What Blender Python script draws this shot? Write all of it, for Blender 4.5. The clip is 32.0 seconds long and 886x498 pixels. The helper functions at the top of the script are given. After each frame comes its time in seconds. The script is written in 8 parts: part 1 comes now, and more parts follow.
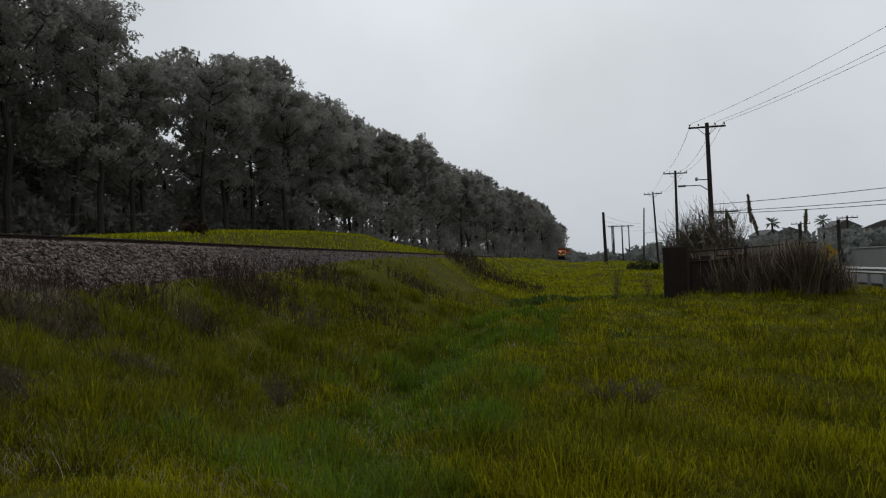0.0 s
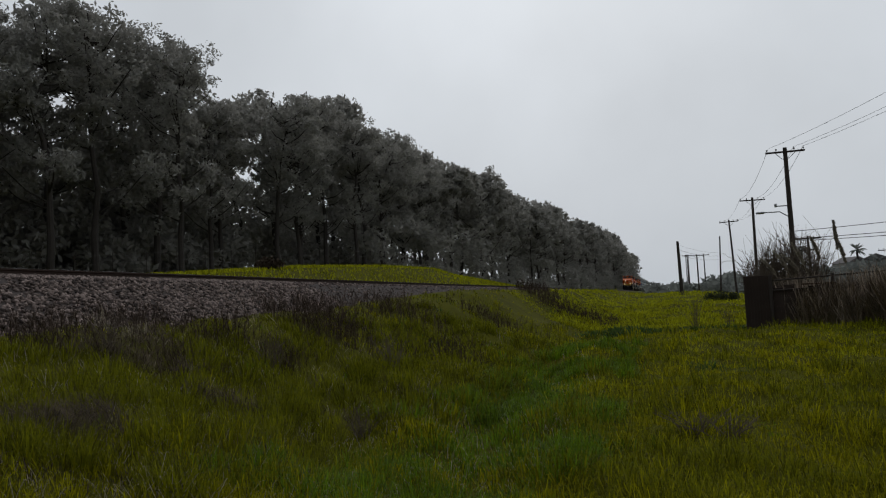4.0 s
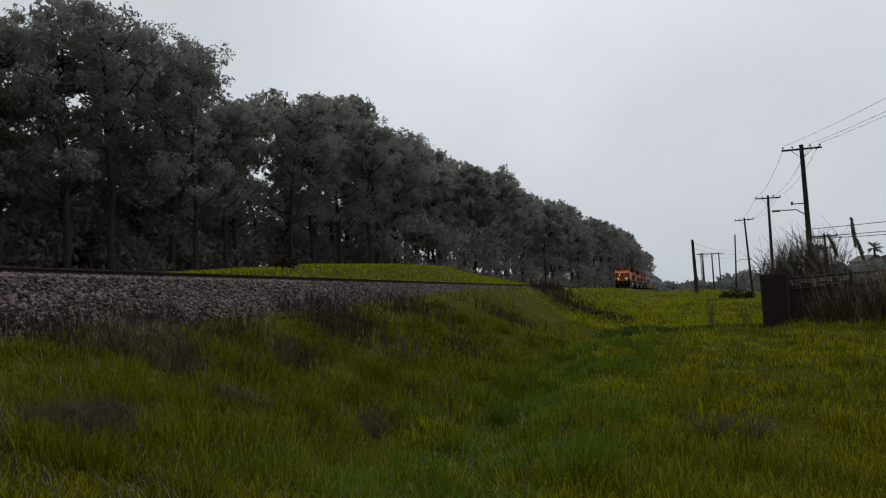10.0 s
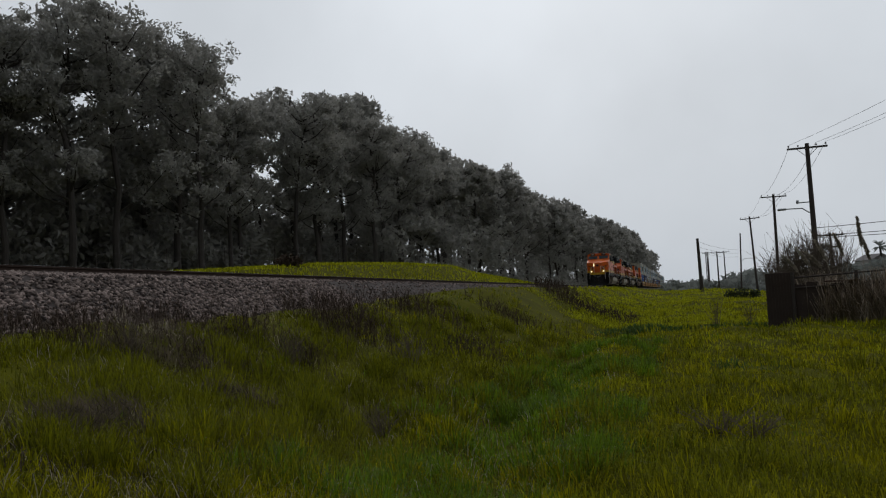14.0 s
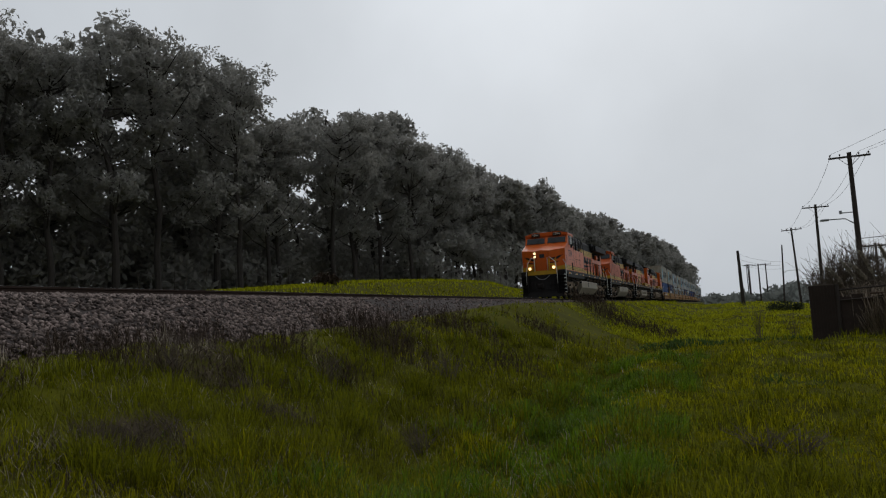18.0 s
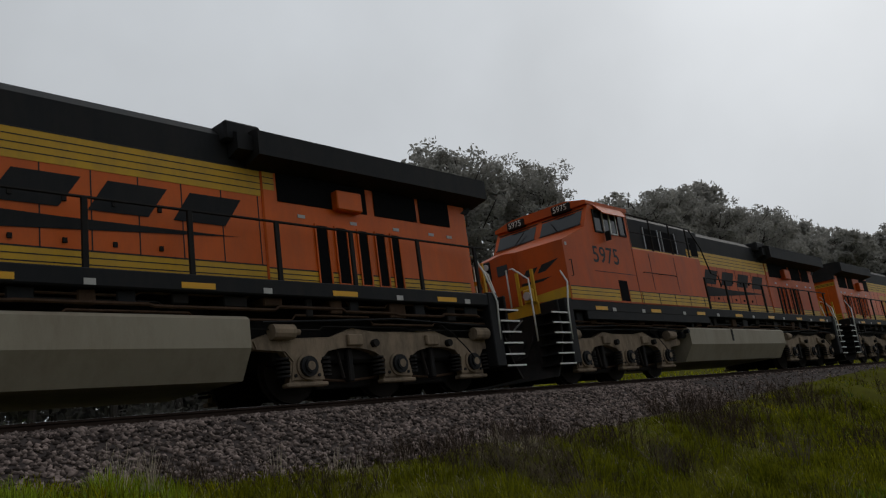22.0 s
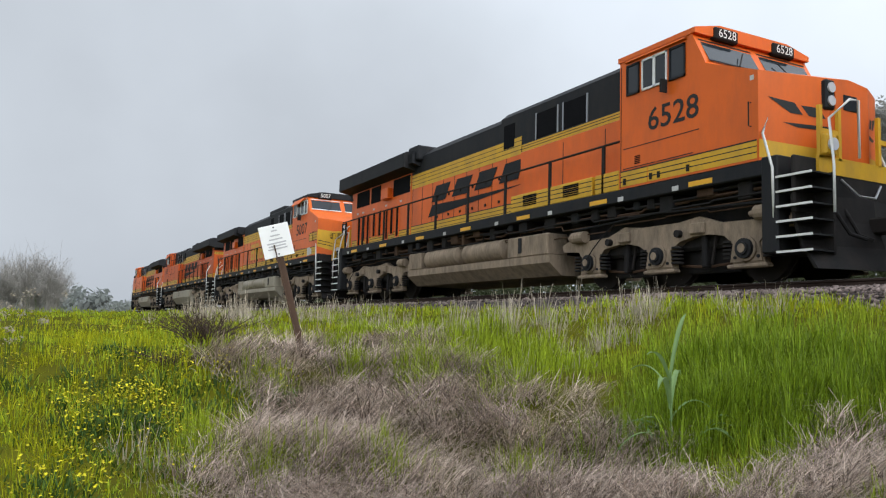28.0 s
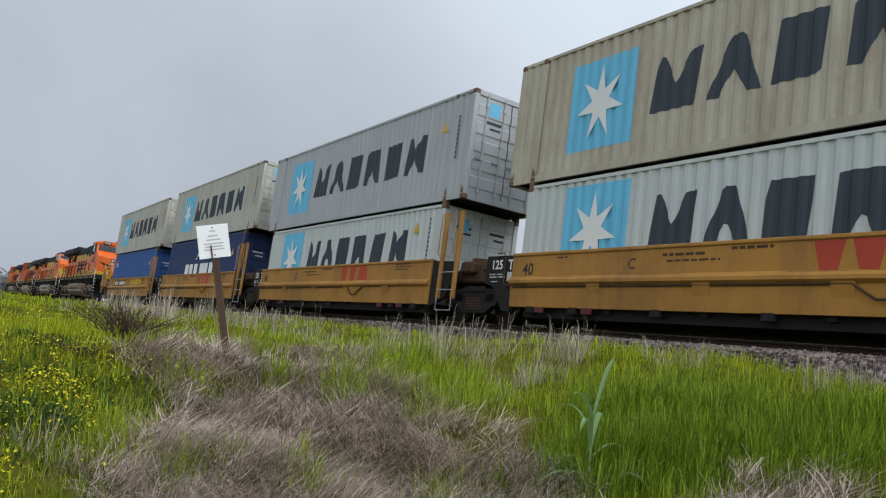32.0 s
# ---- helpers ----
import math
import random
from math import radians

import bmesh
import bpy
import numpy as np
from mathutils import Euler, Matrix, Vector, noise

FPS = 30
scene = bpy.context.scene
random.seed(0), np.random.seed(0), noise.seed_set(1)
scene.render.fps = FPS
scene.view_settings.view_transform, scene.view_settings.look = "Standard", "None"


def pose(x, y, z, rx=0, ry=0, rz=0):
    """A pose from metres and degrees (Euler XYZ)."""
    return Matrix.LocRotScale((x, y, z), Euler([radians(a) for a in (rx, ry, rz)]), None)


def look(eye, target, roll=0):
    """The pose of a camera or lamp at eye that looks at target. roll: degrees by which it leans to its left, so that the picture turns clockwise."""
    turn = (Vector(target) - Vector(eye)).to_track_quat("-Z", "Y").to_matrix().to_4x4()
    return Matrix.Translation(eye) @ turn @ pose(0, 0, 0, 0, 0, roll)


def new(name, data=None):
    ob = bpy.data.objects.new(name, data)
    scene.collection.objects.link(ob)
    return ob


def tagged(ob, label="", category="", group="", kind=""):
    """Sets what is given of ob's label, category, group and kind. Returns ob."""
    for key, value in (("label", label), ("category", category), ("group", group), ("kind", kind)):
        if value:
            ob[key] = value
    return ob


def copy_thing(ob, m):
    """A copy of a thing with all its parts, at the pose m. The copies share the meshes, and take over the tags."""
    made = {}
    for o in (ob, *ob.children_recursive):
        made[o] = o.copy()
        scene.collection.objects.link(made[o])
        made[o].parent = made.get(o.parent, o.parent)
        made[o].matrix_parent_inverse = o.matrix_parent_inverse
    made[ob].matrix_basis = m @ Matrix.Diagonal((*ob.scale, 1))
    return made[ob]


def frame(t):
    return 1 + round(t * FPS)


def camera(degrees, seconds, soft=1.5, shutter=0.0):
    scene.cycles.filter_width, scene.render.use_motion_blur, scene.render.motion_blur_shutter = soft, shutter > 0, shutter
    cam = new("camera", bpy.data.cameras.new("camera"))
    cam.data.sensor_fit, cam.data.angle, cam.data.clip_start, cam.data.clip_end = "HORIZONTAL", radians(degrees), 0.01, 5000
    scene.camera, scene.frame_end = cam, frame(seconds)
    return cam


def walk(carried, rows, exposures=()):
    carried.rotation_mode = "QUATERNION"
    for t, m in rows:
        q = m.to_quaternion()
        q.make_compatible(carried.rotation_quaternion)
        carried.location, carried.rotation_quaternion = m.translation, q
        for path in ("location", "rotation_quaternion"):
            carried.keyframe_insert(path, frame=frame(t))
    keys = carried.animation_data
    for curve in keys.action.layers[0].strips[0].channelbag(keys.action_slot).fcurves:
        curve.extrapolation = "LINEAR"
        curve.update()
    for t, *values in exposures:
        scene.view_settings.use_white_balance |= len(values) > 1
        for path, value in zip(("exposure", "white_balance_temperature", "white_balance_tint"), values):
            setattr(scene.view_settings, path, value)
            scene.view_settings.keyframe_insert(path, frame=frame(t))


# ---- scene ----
LENS = 58.47
PATH = [
    (0.0, 0.002, -0.001, 1.600, 10.67, 1.30, 2.26), (0.5, -0.004, -0.004, 1.583, 10.92, 2.17, 2.08),
    (1.0, -0.018, -0.004, 1.578, 11.48, 3.01, 3.23), (1.5, -0.034, -0.004, 1.578, 12.19, 3.33, 3.16),
    (2.0, -0.046, 0.002, 1.577, 12.30, 3.24, 3.16), (2.5, -0.057, 0.006, 1.576, 12.28, 3.29, 2.92),
    (3.0, -0.083, 0.010, 1.580, 13.15, 3.28, 2.75), (3.5, -0.104, 0.017, 1.584, 14.44, 3.57, 2.76),
    (4.0, -0.121, 0.024, 1.593, 15.73, 3.90, 2.90), (4.5, -0.128, 0.034, 1.593, 16.13, 3.96, 3.12),
    (6.5, -0.145, 0.089, 1.593, 16.39, 3.57, 2.77), (7.0, -0.149, 0.097, 1.593, 16.45, 3.58, 2.91),
    (7.5, -0.155, 0.103, 1.596, 16.47, 3.64, 2.92), (8.0, -0.156, 0.104, 1.594, 16.59, 3.68, 2.96),
    (8.5, -0.154, 0.102, 1.595, 16.57, 3.84, 3.24), (9.0, -0.157, 0.101, 1.595, 16.58, 3.78, 3.09),
    (9.5, -0.160, 0.094, 1.592, 16.61, 3.78, 3.07), (10.0, -0.154, 0.081, 1.590, 16.70, 3.87, 2.94),
    (10.5, -0.146, 0.061, 1.589, 16.76, 3.89, 3.07), (11.0, -0.145, 0.056, 1.586, 16.81, 3.87, 3.07),
    (11.5, -0.143, 0.054, 1.586, 16.91, 3.81, 3.05), (12.0, -0.143, 0.053, 1.587, 16.93, 3.82, 3.20),
    (12.5, -0.147, 0.055, 1.590, 16.96, 3.87, 3.05), (13.0, -0.148, 0.055, 1.593, 16.99, 3.89, 3.12),
    (13.5, -0.150, 0.054, 1.592, 17.07, 3.81, 3.04), (14.0, -0.151, 0.053, 1.592, 17.03, 3.78, 2.88),
    (14.5, -0.154, 0.052, 1.591, 17.01, 3.94, 2.75), (16.5, -0.145, 0.048, 1.594, 17.38, 4.40, 2.76),
    (17.0, -0.146, 0.047, 1.594, 18.23, 4.72, 3.01), (17.5, -0.146, 0.048, 1.599, 18.79, 4.99, 3.06),
    (18.0, -0.142, 0.054, 1.605, 19.70, 5.10, 3.48), (18.5, -0.137, 0.060, 1.608, 20.81, 5.45, 3.62),
    (19.0, -0.119, 0.057, 1.608, 22.35, 5.98, 4.10), (19.5, -0.103, 0.049, 1.606, 24.75, 6.50, 4.77),
    (20.0, -0.083, 0.047, 1.596, 28.93, 7.76, 5.67), (20.5, -0.051, 0.054, 1.597, 38.06, 11.56, 7.31),
    (21.0, -0.033, 0.060, 1.595, 40.08, 12.49, 7.19), (21.5, -0.030, 0.071, 1.610, 42.13, 13.43, 8.00),
    (22.0, -0.026, 0.082, 1.618, 43.29, 13.74, 7.70), (22.5, -0.017, 0.094, 1.622, 45.73, 14.02, 6.11),
    (23.0, -0.024, 0.083, 1.616, 45.57, 13.93, 5.70), (23.5, -0.026, 0.085, 1.621, 45.13, 13.82, 4.87),
    (24.0, -0.034, 0.081, 1.628, 43.35, 13.73, 4.83), (24.5, -0.037, 0.068, 1.627, 41.38, 14.01, 4.37),
    (25.0, -0.037, 0.055, 1.628, 42.50, 14.43, 3.62), (25.5, -0.051, 0.036, 1.624, 63.02, 15.55, 5.19),
    (26.0, -0.070, 0.037, 1.640, 87.97, 14.99, 2.49), (26.5, -0.044, 0.045, 1.642, 117.55, 13.08, 0.13),
    (28.5, 0.038, 0.043, 1.662, 155.03, 5.23, -1.74), (29.0, 0.047, 0.033, 1.666, 156.95, 4.72, -2.17),
    (29.5, 0.035, 0.028, 1.655, 156.36, 4.74, -3.12), (30.0, 0.033, 0.031, 1.651, 154.87, 5.38, -4.03),
    (30.5, 0.050, 0.042, 1.648, 153.57, 5.83, -4.95), (31.0, 0.060, 0.039, 1.647, 153.12, 6.10, -5.83),
    (31.5, 0.061, 0.039, 1.648, 150.90, 6.85, -6.51), (32.0, 0.086, 0.023, 1.643, 146.84, 7.85, -7.53),
]
EXPOSURES = [(0, -0.12, 6550, 10), (2, -0.2, 6550, 10), (10, -0.12, 6500, 10), (19, -0.2, 6550, 10), (20.5, -0.27, 6650, 10), (24, -0.2, 6650, 10), (25, -0.24, 6700, 10), (25.5, -0.05, 6750, 10), (26, 0.5, 6800, 13), (26.5, 1.0, 6600, 10), (28.5, 1.48, 6250, 10), (29, 1.48, 6150, 10), (30, 1.36, 6150, 10), (32, 1.22, 6150, 10)]
cam = camera(LENS, 32.0, soft=1.2)
walk(cam, [(t, pose(x, y, z, 90 + p, r, w)) for t, x, y, z, w, p, r in PATH], EXPOSURES)

# ---- sky and light: overcast, the veiled sun ahead along the track ----
SUN_YAW, SUN_ELEV = 6.0, 38.0
sun_dir = Vector((-math.sin(radians(SUN_YAW)) * math.cos(radians(SUN_ELEV)), math.cos(radians(SUN_YAW)) * math.cos(radians(SUN_ELEV)), math.sin(radians(SUN_ELEV))))


def sky():
    world = bpy.data.worlds.new("overcast_sky")
    scene.world = world
    world.use_nodes = True
    nt = world.node_tree
    bg = nt.nodes["Background"]
    tc = nt.nodes.new("ShaderNodeTexCoord")
    nish = nt.nodes.new("ShaderNodeTexSky")
    nish.sky_type, nish.sun_disc = "NISHITA", False
    nish.sun_elevation, nish.sun_rotation = radians(SUN_ELEV), radians(-SUN_YAW)
    nish.air_density, nish.dust_density = 1.5, 6.0
    hsv = nt.nodes.new("ShaderNodeHueSaturation")
    hsv.inputs["Saturation"].default_value, hsv.inputs["Value"].default_value = 0.10, 0.006
    nt.links.new(nish.outputs[0], hsv.inputs["Color"])
    # cloud deck: brighter round the veiled sun, mottled
    dot = nt.nodes.new("ShaderNodeVectorMath")
    dot.operation = "DOT_PRODUCT"
    dot.inputs[1].default_value = sun_dir
    nt.links.new(tc.outputs["Generated"], dot.inputs[0])
    ramp = nt.nodes.new("ShaderNodeMapRange")
    ramp.interpolation_type = "SMOOTHSTEP"
    ramp.inputs["From Min"].default_value, ramp.inputs["From Max"].default_value = -0.7, 1.05
    ramp.inputs["To Min"].default_value, ramp.inputs["To Max"].default_value = 0.21, 0.67
    nt.links.new(dot.outputs["Value"], ramp.inputs["Value"])
    noise_tex = nt.nodes.new("ShaderNodeTexNoise")
    noise_tex.inputs["Scale"].default_value, noise_tex.inputs["Detail"].default_value = 2.2, 5.0
    nt.links.new(tc.outputs["Generated"], noise_tex.inputs["Vector"])
    mot = nt.nodes.new("ShaderNodeMapRange")
    mot.inputs["From Min"].default_value, mot.inputs["From Max"].default_value = 0.3, 0.7
    mot.inputs["To Min"].default_value, mot.inputs["To Max"].default_value = 0.86, 1.1
    nt.links.new(noise_tex.outputs[0], mot.inputs["Value"])
    mul = nt.nodes.new("ShaderNodeMath")
    mul.operation = "MULTIPLY"
    nt.links.new(ramp.outputs[0], mul.inputs[0])
    nt.links.new(mot.outputs[0], mul.inputs[1])
    grey = nt.nodes.new("ShaderNodeVectorMath")
    grey.operation = "SCALE"
    grey.inputs[0].default_value = (0.93, 1.0, 1.08)
    nt.links.new(mul.outputs[0], grey.inputs["Scale"])
    add = nt.nodes.new("ShaderNodeVectorMath")
    nt.links.new(grey.outputs[0], add.inputs[0])
    nt.links.new(hsv.outputs[0], add.inputs[1])
    nt.links.new(add.outputs[0], bg.inputs["Color"])
    bg.inputs["Strength"].default_value = 1.0
    sun = new("sun", bpy.data.lights.new("sun", "SUN"))
    sun.data.energy, sun.data.angle, sun.data.color = 0.5, radians(25), (1.0, 0.97, 0.92)
    sun.matrix_world = look(sun_dir * 50, (0, 0, 0))


sky()

# ---- the plan ----
TX, RZ = -11.73, 2.57          # track centre, rail top
LOCO = 22.3                    # length over couplers
TRAIN = [(0.0, 316.71), (2.0, 287.51), (4.0, 258.31), (8.0, 199.78), (10.0, 170.43), (12.0, 141.03), (14.0, 111.55), (18.0, 52.12), (20.0, 22.19), (20.5, 14.69), (21.0, 7.17), (21.5, -0.37), (22.0, -7.91), (22.5, -15.42), (23.0, -22.88), (23.5, -30.31), (24.0, -37.68), (24.5, -45.01), (25.0, -52.29), (25.5, -59.56), (26.0, -66.87), (26.5, -74.22), (28.5, -103.69), (29.0, -111.03), (29.5, -118.31), (30.0, -125.55), (30.5, -132.74), (31.0, -139.86), (31.5, -146.94), (32.0, -153.98)]


# ---- materials ----
def mat(name, col, rough=0.7, var=0.25, scale=3.0, bump=0.15, fine=60.0, metal=0.0, dirt=None, dirt_amount=0.4, island=0.0, thin=0.0, spec=0.3):
    m = bpy.data.materials.new(name)
    m.use_nodes = True
    nt = m.node_tree
    bsdf = nt.nodes["Principled BSDF"]
    tc = nt.nodes.new("ShaderNodeTexCoord")
    big = nt.nodes.new("ShaderNodeTexNoise")
    big.inputs["Scale"].default_value, big.inputs["Detail"].default_value, big.inputs["Roughness"].default_value = scale, 6.0, 0.65
    small = nt.nodes.new("ShaderNodeTexNoise")
    small.inputs["Scale"].default_value, small.inputs["Detail"].default_value = fine, 3.0
    for n in (big, small):
        nt.links.new(tc.outputs["Object"], n.inputs["Vector"])
    mix = nt.nodes.new("ShaderNodeMix")
    mix.data_type = "RGBA"
    mix.inputs[6].default_value = (*[c * (1 - var) for c in col], 1)
    mix.inputs[7].default_value = (*[min(1, c * (1 + var)) for c in col], 1)
    nt.links.new(big.outputs[0], mix.inputs[0])
    out = mix.outputs[2]
    if dirt:
        streak = nt.nodes.new("ShaderNodeMapping")
        streak.inputs["Scale"].default_value = (1.0, 1.0, 0.3)
        nt.links.new(tc.outputs["Object"], streak.inputs[0])
        dn = nt.nodes.new("ShaderNodeTexNoise")
        dn.inputs["Scale"].default_value, dn.inputs["Detail"].default_value, dn.inputs["Roughness"].default_value = scale * 1.7, 8.0, 0.75
        nt.links.new(streak.outputs[0], dn.inputs["Vector"])
        dr = nt.nodes.new("ShaderNodeMapRange")
        dr.inputs["From Min"].default_value, dr.inputs["From Max"].default_value = 0.42, 0.75
        dr.inputs["To Max"].default_value = dirt_amount
        nt.links.new(dn.outputs[0], dr.inputs["Value"])
        dm = nt.nodes.new("ShaderNodeMix")
        dm.data_type = "RGBA"
        nt.links.new(dr.outputs[0], dm.inputs[0])
        nt.links.new(out, dm.inputs[6])
        dm.inputs[7].default_value = (*dirt, 1)
        out = dm.outputs[2]
    if island:
        geo = nt.nodes.new("ShaderNodeNewGeometry")
        mr = nt.nodes.new("ShaderNodeMapRange")
        mr.inputs["To Min"].default_value, mr.inputs["To Max"].default_value = 1 - island, 1 + island
        nt.links.new(geo.outputs["Random Per Island"], mr.inputs["Value"])
        sc = nt.nodes.new("ShaderNodeVectorMath")
        sc.operation = "SCALE"
        nt.links.new(out, sc.inputs[0])
        nt.links.new(mr.outputs[0], sc.inputs["Scale"])
        out = sc.outputs[0]
    nt.links.new(out, bsdf.inputs["Base Color"])
    bsdf.inputs["Metallic"].default_value = metal
    bsdf.inputs["Specular IOR Level"].default_value = spec
    rr = nt.nodes.new("ShaderNodeMapRange")
    rr.inputs["To Min"].default_value, rr.inputs["To Max"].default_value = max(0.05, rough - 0.12), min(1, rough + 0.12)
    nt.links.new(small.outputs[0], rr.inputs["Value"])
    nt.links.new(rr.outputs[0], bsdf.inputs["Roughness"])
    if bump:
        bp = nt.nodes.new("ShaderNodeBump")
        bp.inputs["Strength"].default_value, bp.inputs["Distance"].default_value = bump, 0.02
        nt.links.new(small.outputs[0], bp.inputs["Height"])
        nt.links.new(bp.outputs[0], bsdf.inputs["Normal"])
    if thin:
        tr = nt.nodes.new("ShaderNodeBsdfTranslucent")
        nt.links.new(out, tr.inputs["Color"])
        ms = nt.nodes.new("ShaderNodeMixShader")
        ms.inputs[0].default_value = thin
        nt.links.new(bsdf.outputs[0], ms.inputs[1])
        nt.links.new(tr.outputs[0], ms.inputs[2])
        nt.links.new(ms.outputs[0], nt.nodes["Material Output"].inputs["Surface"])
    return m


def glow(name, col, strength):
    m = mat(name, col, 0.3)
    b = m.node_tree.nodes["Principled BSDF"]
    b.inputs["Emission Color"].default_value, b.inputs["Emission Strength"].default_value = (*col, 1), strength
    return m


SOIL = mat("grassy_soil", (0.08, 0.080, 0.006), 1.0, 0.7, 0.6, 0.6, 14, dirt=(0.038, 0.032, 0.014), dirt_amount=0.7, spec=0.02)
GRASS = mat("green_grass", (0.145, 0.150, 0.006), 0.6, 0.7, 0.5, 0, 30, island=0.6, thin=0.5, spec=0.08)
RICH = mat("deep_green_grass", (0.105, 0.172, 0.008), 0.5, 0.6, 0.6, 0, 30, island=0.6, thin=0.5, spec=0.1)
FRESH = mat("fresh_green_grass", (0.25, 0.315, 0.02), 0.7, 0.35, 0.5, 0, 30, island=0.6, thin=0.4, spec=0.15)
WEED = mat("dark_weed_leaf", (0.055, 0.10, 0.018), 0.7, 0.3, 1.5, 0, 30, island=0.4, thin=0.25, spec=0.15)
STRAW = mat("pale_straw_stems", (0.40, 0.345, 0.27), 0.9, 0.3, 0.8, 0, 30, island=0.4, thin=0.25, spec=0.08)
# Lime grass; the hill's sunlit brightness is put into this colour.
LIME = mat("lime_grass", (0.33, 0.34, 0.014), 0.9, 0.3, 0.3, 0, 30, island=0.4, thin=0.4, spec=0.04)
BROAD = mat("blue_green_leaf", (0.19, 0.29, 0.11), 0.6, 0.2, 3, 0.1, 30, thin=0.3, spec=0.2)
GRASS_Y = mat("yellow_green_grass", (0.24, 0.226, 0.004), 0.6, 0.65, 0.45, 0, 30, island=0.6, thin=0.5, spec=0.06)
THATCH = mat("brown_thatch", (0.085, 0.066, 0.046), 0.95, 0.3, 0.8, 0, 30, island=0.5, spec=0.05)
DRY = mat("dry_grass", (0.42, 0.335, 0.275), 0.95, 0.3, 1.6, 0, 30, island=0.7, thin=0.2, spec=0.05)
# Darker straw that paints the shade deep inside the dead-grass mat.
SHADE_STRAW = mat("rotted_straw", (0.13, 0.095, 0.075), 0.95, 0.35, 1.6, 0, 30, island=0.5, spec=0.04)
VERGE = mat("bright_verge_grass", (0.24, 0.32, 0.022), 0.6, 0.35, 0.8, 0, 30, island=0.5, thin=0.5, spec=0.15)
LUSH = mat("lush_green_grass", (0.17, 0.245, 0.014), 0.55, 0.3, 0.7, 0, 30, island=0.55, thin=0.4, spec=0.2)
BRUSH = mat("dead_brown_weeds", (0.07, 0.05, 0.038), 0.95, 0.3, 0.8, 0, 30, island=0.4, spec=0.05)
FLOWER = mat("yellow_petals", (0.52, 0.46, 0.008), 0.6, 0.15, 2, 0, island=0.2)
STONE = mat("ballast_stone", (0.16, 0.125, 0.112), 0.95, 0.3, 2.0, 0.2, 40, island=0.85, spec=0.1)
# Bed kept darker than its stones: shade in the gaps painted in.
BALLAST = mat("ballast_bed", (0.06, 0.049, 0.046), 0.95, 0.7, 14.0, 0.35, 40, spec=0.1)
TIE = mat("creosoted_tie", (0.06, 0.045, 0.035), 0.9, 0.3, 3, 0.5, 20)
RAIL = mat("rusty_rail", (0.045, 0.030, 0.024), 0.85, 0.3, 2, 0.2, 40, spec=0.1)
RAILTOP = mat("polished_rail_head", (0.45, 0.45, 0.46), 0.3, 0.1, 2, 0.05, 40, metal=1.0)
BARK = mat("eucalyptus_bark", (0.060, 0.053, 0.048), 0.95, 0.5, 0.9, 0.5, 9, spec=0.05)
# Leaf colour lightened and greyed to hold the haze over the wood.
LEAF = mat("eucalyptus_leaves", (0.31, 0.302, 0.275), 0.5, 0.2, 0.15, 0, 20, island=0.15, thin=0.6, spec=0.4)
HEDGE = mat("dark_bush_leaf", (0.05, 0.06, 0.03), 0.8, 0.3, 0.4, 0, 20, island=0.4, thin=0.3, spec=0.1)
# Far foliage greyed so that its colour carries the distance haze.
LEAF_HAZED = mat("far_foliage", (0.22, 0.235, 0.22), 0.9, 0.35, 0.1, 0, 20, island=0.25, thin=0.5, spec=0.1)
TWIG = mat("bare_twigs", (0.12, 0.095, 0.075), 0.9, 0.3, 2, 0)
PALE_TWIG = mat("pale_bare_shrub", (0.27, 0.255, 0.235), 0.9, 0.3, 2, 0)
POLE = mat("weathered_pole", (0.055, 0.045, 0.04), 0.9, 0.3, 2, 0.4, 20)
WIRE = mat("black_wire", (0.02, 0.02, 0.02), 0.6, 0.1, 2, 0)
GALV = mat("galvanised_steel", (0.32, 0.33, 0.34), 0.45, 0.2, 4, 0.1, 60, metal=0.6)
RUST = mat("rusted_sheet", (0.050, 0.036, 0.030), 0.9, 0.4, 3, 0.3, 30)
PLUME = mat("pampas_plume", (0.33, 0.29, 0.23), 0.9, 0.2, 3, 0, island=0.25, thin=0.3)
ASPHALT = mat("asphalt", (0.055, 0.055, 0.055), 0.9, 0.25, 0.8, 0.3, 60)
SIGN_W = mat("white_sign_board", (0.78, 0.78, 0.76), 0.5, 0.08, 4, 0.05)
SIGN_Y = mat("yellow_sign", (0.55, 0.33, 0.03), 0.5, 0.12, 4, 0.05)
INK = mat("dark_print", (0.03, 0.03, 0.03), 0.6, 0.1, 4, 0)
GREY_INK = mat("grey_print", (0.45, 0.45, 0.45), 0.6, 0.1, 4, 0)
POSTWOOD = mat("brown_post", (0.075, 0.045, 0.03), 0.9, 0.4, 6, 0.4, 30)
CONCRETE = mat("grey_wall", (0.30, 0.30, 0.29), 0.9, 0.2, 0.8, 0.2, 30)
HOUSE = mat("pale_render", (0.42, 0.40, 0.37), 0.9, 0.12, 0.6, 0.1)
ROOF = mat("grey_shingle", (0.14, 0.13, 0.13), 0.9, 0.2, 1.5, 0.3)


